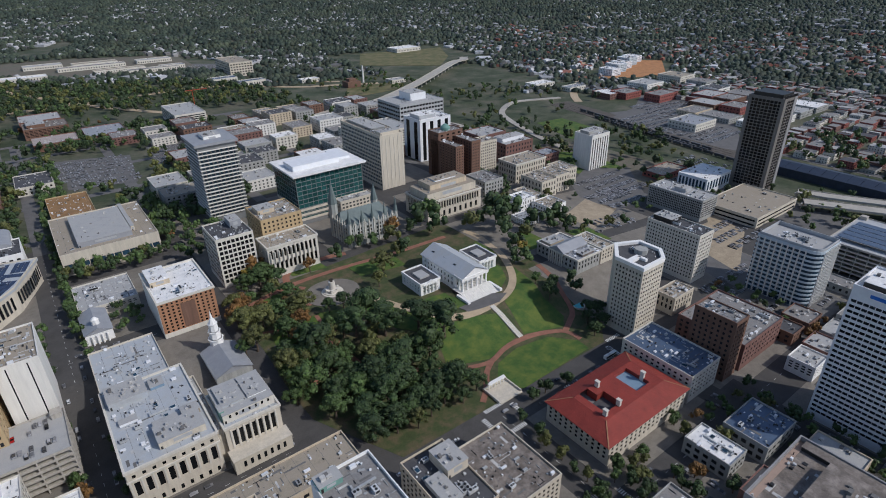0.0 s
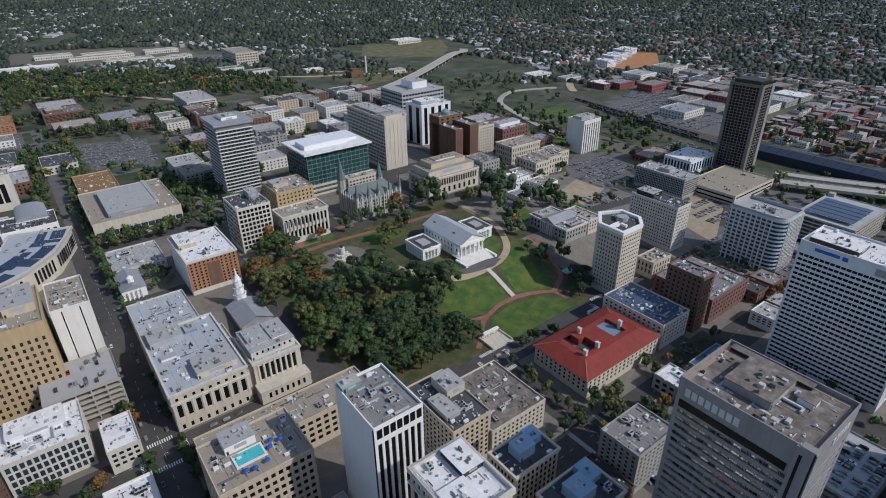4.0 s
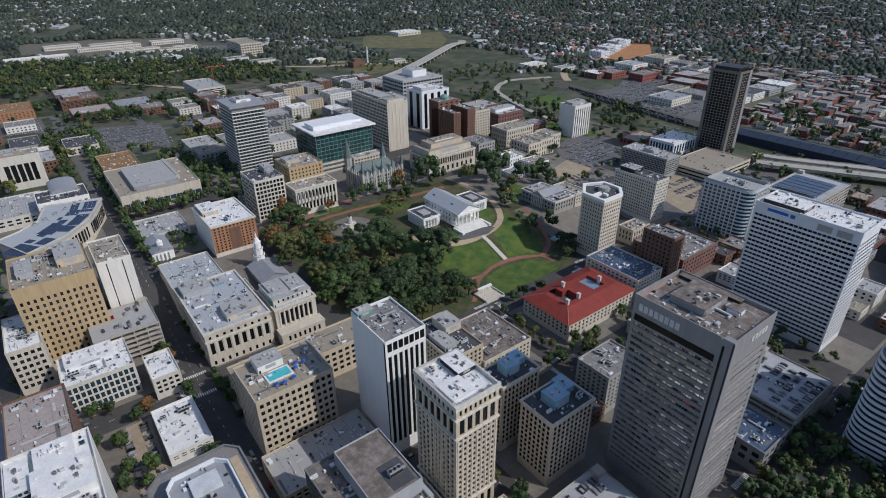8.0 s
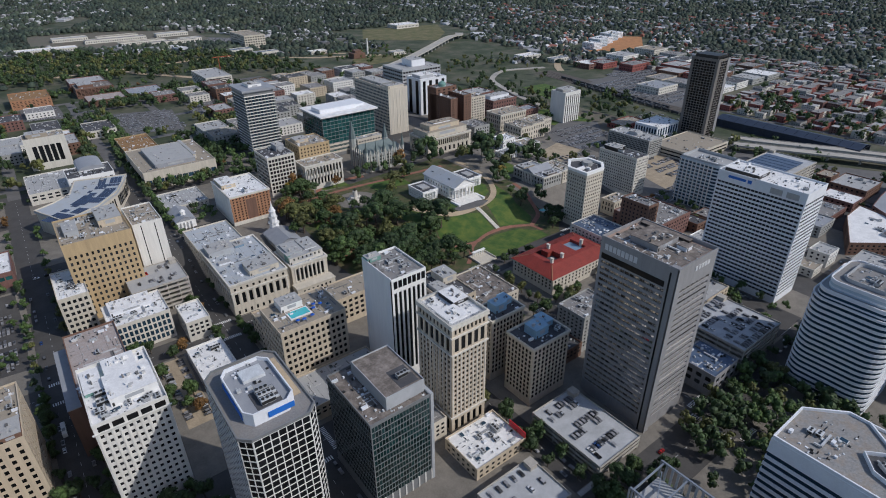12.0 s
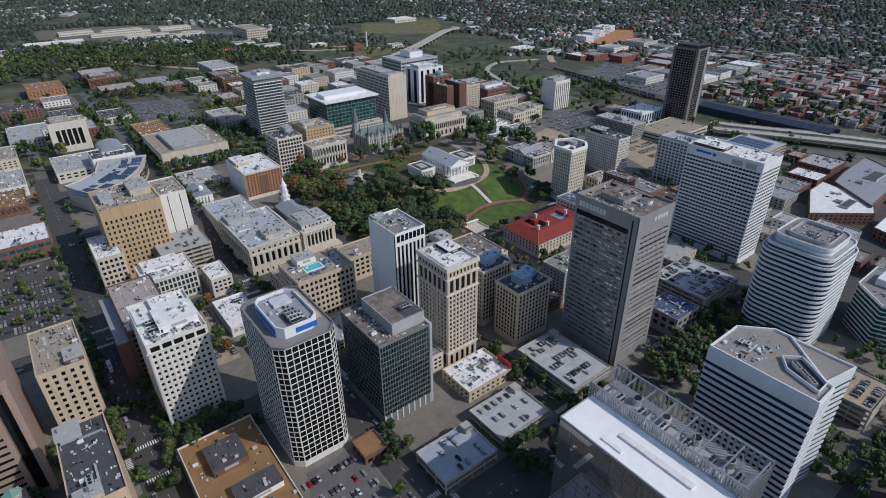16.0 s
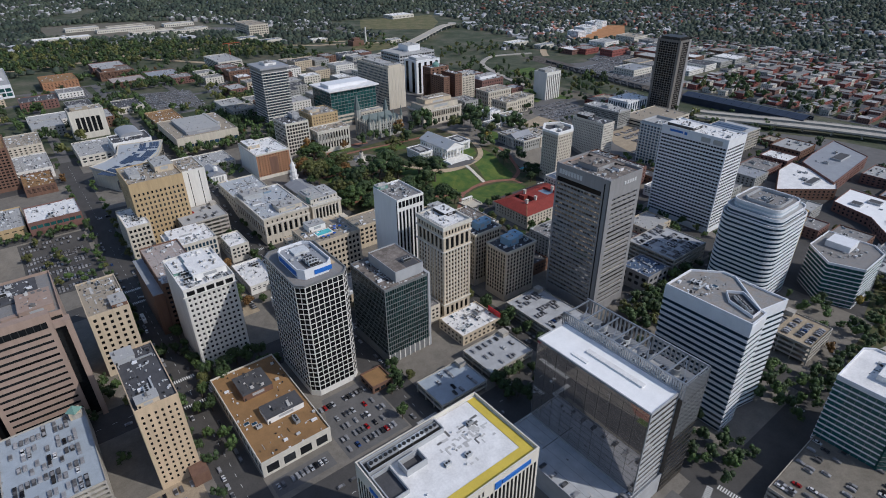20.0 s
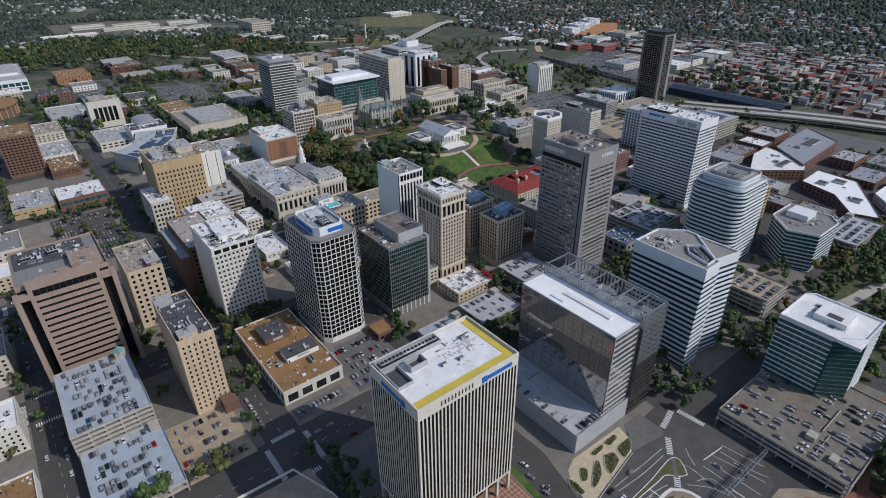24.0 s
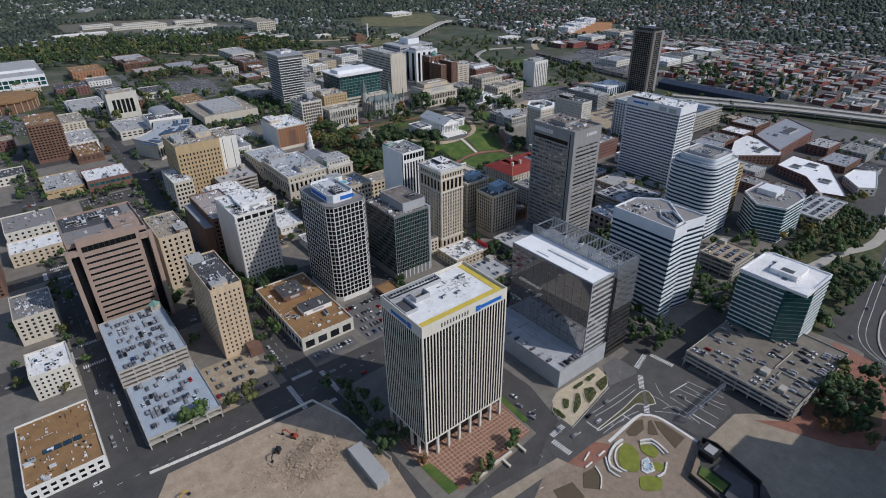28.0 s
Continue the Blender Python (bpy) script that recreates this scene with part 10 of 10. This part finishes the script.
for sy in (-40, -25, 96, 109, 240, 251, 398, 407, 184, 193):
    for x in np.arange(-320, 74 if sy > 200 else 330, 8.0):
        if 183 < sy < 195 and x < 110:
            continue
        if rng.random() < 0.25 and clear(x, x, sy, sy, 3):
            CAR_SPOTS.append((x, sy, gz(x, sy) + 0.13, 0))
CAR_SPOTS += [(8.8, -160.4, 0.32, 10), (-9.5, -161, 0.32, 5), (-8, -167.5, 0.32, 5), (-28, -165.8, 0.32, 170), (-32, -157, 0.32, 60), (37, -192, 0.32, 92), (50, -188, 0.32, 92), (56, -200, 0.32, 94), (-37, -140, 0.3, 100), (200, -232, 0.4, 30), (250, -226, 0.4, 10), (300, -222, 0.4, 10)]
CAR_SPOTS += [(-36, -128, 0.2, 100), (-33, -120, 0.2, 280), (-35, -138, 0.2, 100)]
protos = [car_proto(p) for p in PAINTS]
weights = (34, 18, 24, 12, 8, 4)
rng.shuffle(CAR_SPOTS)
first = {}
far_cars = MB()
for k, (x, y, z, a) in enumerate(CAR_SPOTS):
    m = pose(x, y, z, 0, 0, a)
    if k < 150:
        i = rng.choices(range(6), weights)[0]
        if i not in first:
            first[i] = protos[i]
            protos[i].matrix_basis = m
        else:
            copy_thing(protos[i], m)
    else:
        ca, sa = math.cos(radians(a)), math.sin(radians(a))
        n = len(far_cars.v)
        far_cars.box(-2.2, 2.2, -0.9, 0.9, 0.3, 0.95)
        far_cars.box(-1.6, 0.8, -0.75, 0.75, 0.95, 1.42)
        far_cars.v[n:] = [(x + px * ca - py * sa, y + px * sa + py * ca, z + pz) for px, py, pz in far_cars.v[n:]]
for i in range(6):
    if i not in first:
        protos[i].matrix_basis = pose(-60 + 3 * i, 30, 0.3, 0, 0, 90)


def bus(x, y, a, paint, label):
    e = thing("bus", 0, 0, 0, label, "bus", "buses on the streets")
    mb = MB()
    mb.box(-6, 6, -1.25, 1.25, 0.45, 3.1)
    mb.box(-5.8, 5.8, -1.1, 1.1, 3.1, 3.25)
    part("body", mb, paint, e)
    for s in (-1.27, 1.21):
        mb = MB()
        mb.box(-5.6, 5.4, s, s + 0.06, 1.5, 2.6)
        part("window_band", mb, "black_glass", e)
    mb = MB()
    mb.box(6.0, 6.06, -1.1, 1.1, 1.2, 2.8)
    part("windscreen", mb, "black_glass", e)
    for wx in (-4, 4):
        for s in (-1.28, 1.0):
            mb = MB()
            mb.box(wx - 0.5, wx + 0.5, s, s + 0.28, 0, 0.9)
            mb.box(wx - 0.35, wx + 0.35, s - 0.01, s + 0.29, -0.02, 0.98)
            part("wheel", mb, "tyre", e)
    mb = MB()
    mb.box(-3, -0.5, -0.8, 0.8, 3.25, 3.55)
    part("roof_unit", mb, "unit_metal", e)
    e.matrix_basis = pose(x, y, gz(x, y) + 0.14, 0, 0, a)


bus(289, 187, 0, "white_paint", "white city bus on a street beside a park")
bus(186, 64, 90, "car_blue", "blue and white city bus at a kerb")
bus(-134, 205, 90, "white_paint", "white city bus in a shaded street")


def far_lot(x0, x1, y0, y1, n, inside=None):
    spots = [(x, y + s) for y in np.arange(y0 + 3, y1 - 6, 17.0) for s in (0, 5.2) for x in np.arange(x0 + 1.5, x1 - 1, 2.8)]
    share = min(0.85, 1.4 * n / max(1, len(spots)))
    for x, y in spots:
        if rng.random() > share or not clear(x, x, y, y, 3):
            continue
        far_cars.box(x - 0.9, x + 0.9, y - 2.2, y + 2.2, gz(x, y) + 0.3, gz(x, y) + 1.0)
        far_cars.box(x - 0.75, x + 0.75, y - 1.3, y + 0.9, gz(x, y) + 1.0, gz(x, y) + 1.45)


far_lot(835, 935, 420, 610, 700)
far_lot(940, 1060, 520, 660, 420)
far_lot(535, 610, 375, 440, 260)
far_lot(520, 590, 215, 265, 60)
far_lot(2, 52, 820, 930, 160)
far_lot(135, 195, 830, 930, 160)
far_lot(-92, -44, 965, 1045, 120)
far_lot(198, 330, 40, 100, 50)
far_lot(300, 320, 110, 190, 16)
far_lot(290, 334, 20, 110, 50)
far_lot(508, 572, 352, 412, 160)
far_lot(420, 500, 120, 205, 130)
far_lot(-198, -148, 290, 385, 110)
far_lot(-295, -215, 695, 850, 160)
far_lot(25, 105, 780, 920, 180)
far_lot(430, 500, 312, 352, 30)
far_lot(420, 690, -60, 80, 140)
far_lot(850, 1200, -200, 300, 300)
far_lot(320, 440, 1470, 1570, 160)
far_lot(355, 500, 1560, 1700, 300)
far_lot(60, 200, 1580, 1720, 120)
far_lot(640, 760, 330, 420, 120)
tagged(new("parked_cars", far_cars.mesh("parked_cars", "car_far")), "many parked cars in rows on open lots", "cars", kind="stuff")

# ---- distance: woods, houses ----
def in_poly(x, y, poly):
    hit = False
    for i in range(len(poly)):
        (ax, ay), (bx, by) = poly[i - 1], poly[i]
        if (ay > y) != (by > y) and x < (bx - ax) * (y - ay) / (by - ay) + ax:
            hit = not hit
    return hit


VALLEY = [(-300, 1480), (-23, 1640), (137, 1560), (330, 1400), (430, 1220), (404, 1060), (96, 1225), (-300, 1300)]
YARDS = ([(-20, 1800), (100, 1680), (272, 1630), (430, 1560), (540, 1460), (540, 1740), (430, 1900), (160, 2040), (-10, 2060)], [(41, 2310), (200, 2480), (230, 2350), (60, 2080)],
         [(1110, 860), (1280, 770), (1490, 930), (1400, 1010), (1200, 960)], [(800, 360), (1110, 460), (1070, 580), (960, 700), (830, 700)])


def far_land():
    rg = np.random.default_rng(3)
    th = radians(37.5)
    houses = {"far_white": MB(), "far_roof": MB(), "far_brick": MB()}
    mid, spots = [], []
    OPEN = [q for q in NO_BUILD if q[:2] != (600, 900)] + [(720, 800, 100, 380), (800, 860, 300, 680), (790, 1180, 1280, 1640), (680, 790, 550, 690), (548, 770, 1070, 1200), (460, 1040, 930, 1280), (-330, 620, -330, 625), (15, 115, 765, 935)]
    for _ in range(66000):
        d = 620 + 4300 * rg.random() ** 0.7
        a = rg.uniform(-0.86, 0.86) + th
        x, y = d * math.sin(a), d * math.cos(a)
        if d < 2600 and (any(p < x < q and r < y < s for p, q, r, s in OPEN) or not clear(x, x, y, y, 4) or any(in_poly(x, y, q) for q in YARDS)):
            continue
        v1, v2 = noise.noise((x / 520, y / 520, 1.7)), noise.noise((x / 170, y / 170, 9.1))
        side = x * math.cos(th) - y * math.sin(th)
        town = side > 120 and d < 2500
        wood = v1 * 1.3 + 0.5 * v2
        if d < 1250 or in_poly(x, y, VALLEY):
            if d > 950 and in_poly(x, y, VALLEY) or (wood > 0.05 and rg.random() < 0.5) or rg.random() < (0.05 if town else 0.12):
                mid.append((x, y, rg.uniform(1.1, 2.2), ["leaf_dark", "leaf_dark", "leaf_green", "leaf_olive"][int(rg.random() * 4)]))
            continue
        r = rg.random()
        if wood > (0.2 if town else -0.02):
            kind = 1 if r < 0.95 else 2
        else:
            kind = 1 if r < (0.6 if town else 0.7) else 2 if r < (0.9 if town else 0.93) else 0
        if kind == 1:
            spots.append((x, y, gz(x, y), rg.uniform(3.6, 6.6) * (1 + d / 5200)))
        elif kind == 2:
            ang = 0.6 * math.floor(noise.noise((x / 900, y / 900, 4.0)) * 4)
            ca, sa = math.cos(ang), math.sin(ang)
            u, v = x * ca + y * sa, -x * sa + y * ca
            v = round(v / 42) * 42 + 9 * (1 if rg.random() < 0.5 else -1) + rg.uniform(-1.5, 1.5)
            x, y = u * ca - v * sa, u * sa + v * ca
            z = gz(x, y)
            w, l, h = rg.uniform(3, 4.8) * (1 + d / 6500), rg.uniform(4, 7.5) * (1 + d / 6500), rg.uniform(4, 7)
            if rg.random() < (0.2 if d < 2000 and not town else 0.07):
                w, l = w * 3, l * 2.6
            key = rg.choice(["far_white", "far_roof", "far_white", "far_roof", "far_brick"] if town else ["far_white", "far_white", "far_roof", "far_roof"])
            mb = houses[key]
            P = [(x + i * w * ca - j * l * sa, y + i * w * sa + j * l * ca) for i, j in ((-1, -1), (1, -1), (1, 1), (-1, 1))]
            b = len(mb.v)
            mb.v += [(p, q, zz) for zz in (z - 1, z + h) for p, q in P]
            mb.f += [(b, b + 1, b + 5, b + 4), (b + 1, b + 2, b + 6, b + 5), (b + 2, b + 3, b + 7, b + 6), (b + 3, b, b + 4, b + 7)]
            if w > 9:
                mb.f.append((b + 4, b + 5, b + 6, b + 7))
            else:
                mb.v += [((P[0][0] + P[1][0]) / 2, (P[0][1] + P[1][1]) / 2, z + h + w * 0.6), ((P[2][0] + P[3][0]) / 2, (P[2][1] + P[3][1]) / 2, z + h + w * 0.6)]
                mb.f += [(b + 4, b + 5, b + 8), (b + 6, b + 7, b + 9), (b + 5, b + 6, b + 9, b + 8), (b + 7, b + 4, b + 8, b + 9)]
    join_trees(mid, "mid_trees", "dark green trees between far streets and lots", FAINT)
    # each far crown: two uneven rings and a peak
    S = np.array(spots)
    n = len(S)
    ang = rg.uniform(0, 6.283, (n, 1)) + np.arange(5)[None] * 1.2566
    V = np.zeros((n, 11, 3))
    for ring, (rad, hz) in enumerate(((1.0, 0.35), (0.72, 1.15))):
        rr = rad * rg.uniform(0.72, 1.28, (n, 5)) * S[:, 3:4]
        V[:, ring * 5:ring * 5 + 5, 0] = S[:, 0:1] + rr * np.cos(ang + ring * 0.6)
        V[:, ring * 5:ring * 5 + 5, 1] = S[:, 1:2] + rr * np.sin(ang + ring * 0.6)
        V[:, ring * 5:ring * 5 + 5, 2] = S[:, 2:3] + hz * rg.uniform(0.8, 1.2, (n, 5)) * S[:, 3:4]
    V[:, 10] = S[:, :3] + np.stack((rg.uniform(-0.2, 0.2, n) * S[:, 3], rg.uniform(-0.2, 0.2, n) * S[:, 3], 1.6 * S[:, 3]), 1)
    tri = []
    for j in range(5):
        k = (j + 1) % 5
        tri += [(j, k, 5 + j), (k, 5 + k, 5 + j), (5 + j, 5 + k, 10)]
    F = (np.array(tri)[None] + (np.arange(n) * 11)[:, None, None]).reshape(-1)
    me = bpy.data.meshes.new("far_woods")
    me.vertices.add(n * 11)
    me.vertices.foreach_set("co", V.reshape(-1))
    me.loops.add(len(F))
    me.loops.foreach_set("vertex_index", F)
    me.polygons.add(len(F) // 3)
    me.polygons.foreach_set("loop_start", np.arange(0, len(F), 3))
    me.update(calc_edges=True)
    me.materials.append(MATS["wood_far_hazed"])
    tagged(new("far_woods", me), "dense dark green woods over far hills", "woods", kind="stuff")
    for key, nm, lb in (("far_white", "far_houses", "small pale houses scattered among far trees"), ("far_roof", "far_houses", "small grey-roofed houses scattered among far trees"), ("far_brick", "far_houses", "small brick houses in a far town")):
        mb = houses[key]
        mb.m = [0] * len(mb.f)
        tagged(new(nm, mb.mesh(nm, key)), lb, "houses", kind="stuff")


FAINT = {lf: [crown_mesh(k * 11 + i, lf, n=30, lobe=4, leaf=(0.5, 0.9)) for k in range(3)] for i, lf in enumerate(CROWNS)}
far_land()
for ob in bpy.data.objects:
    if "base" in ob.keys():
        del ob["base"]
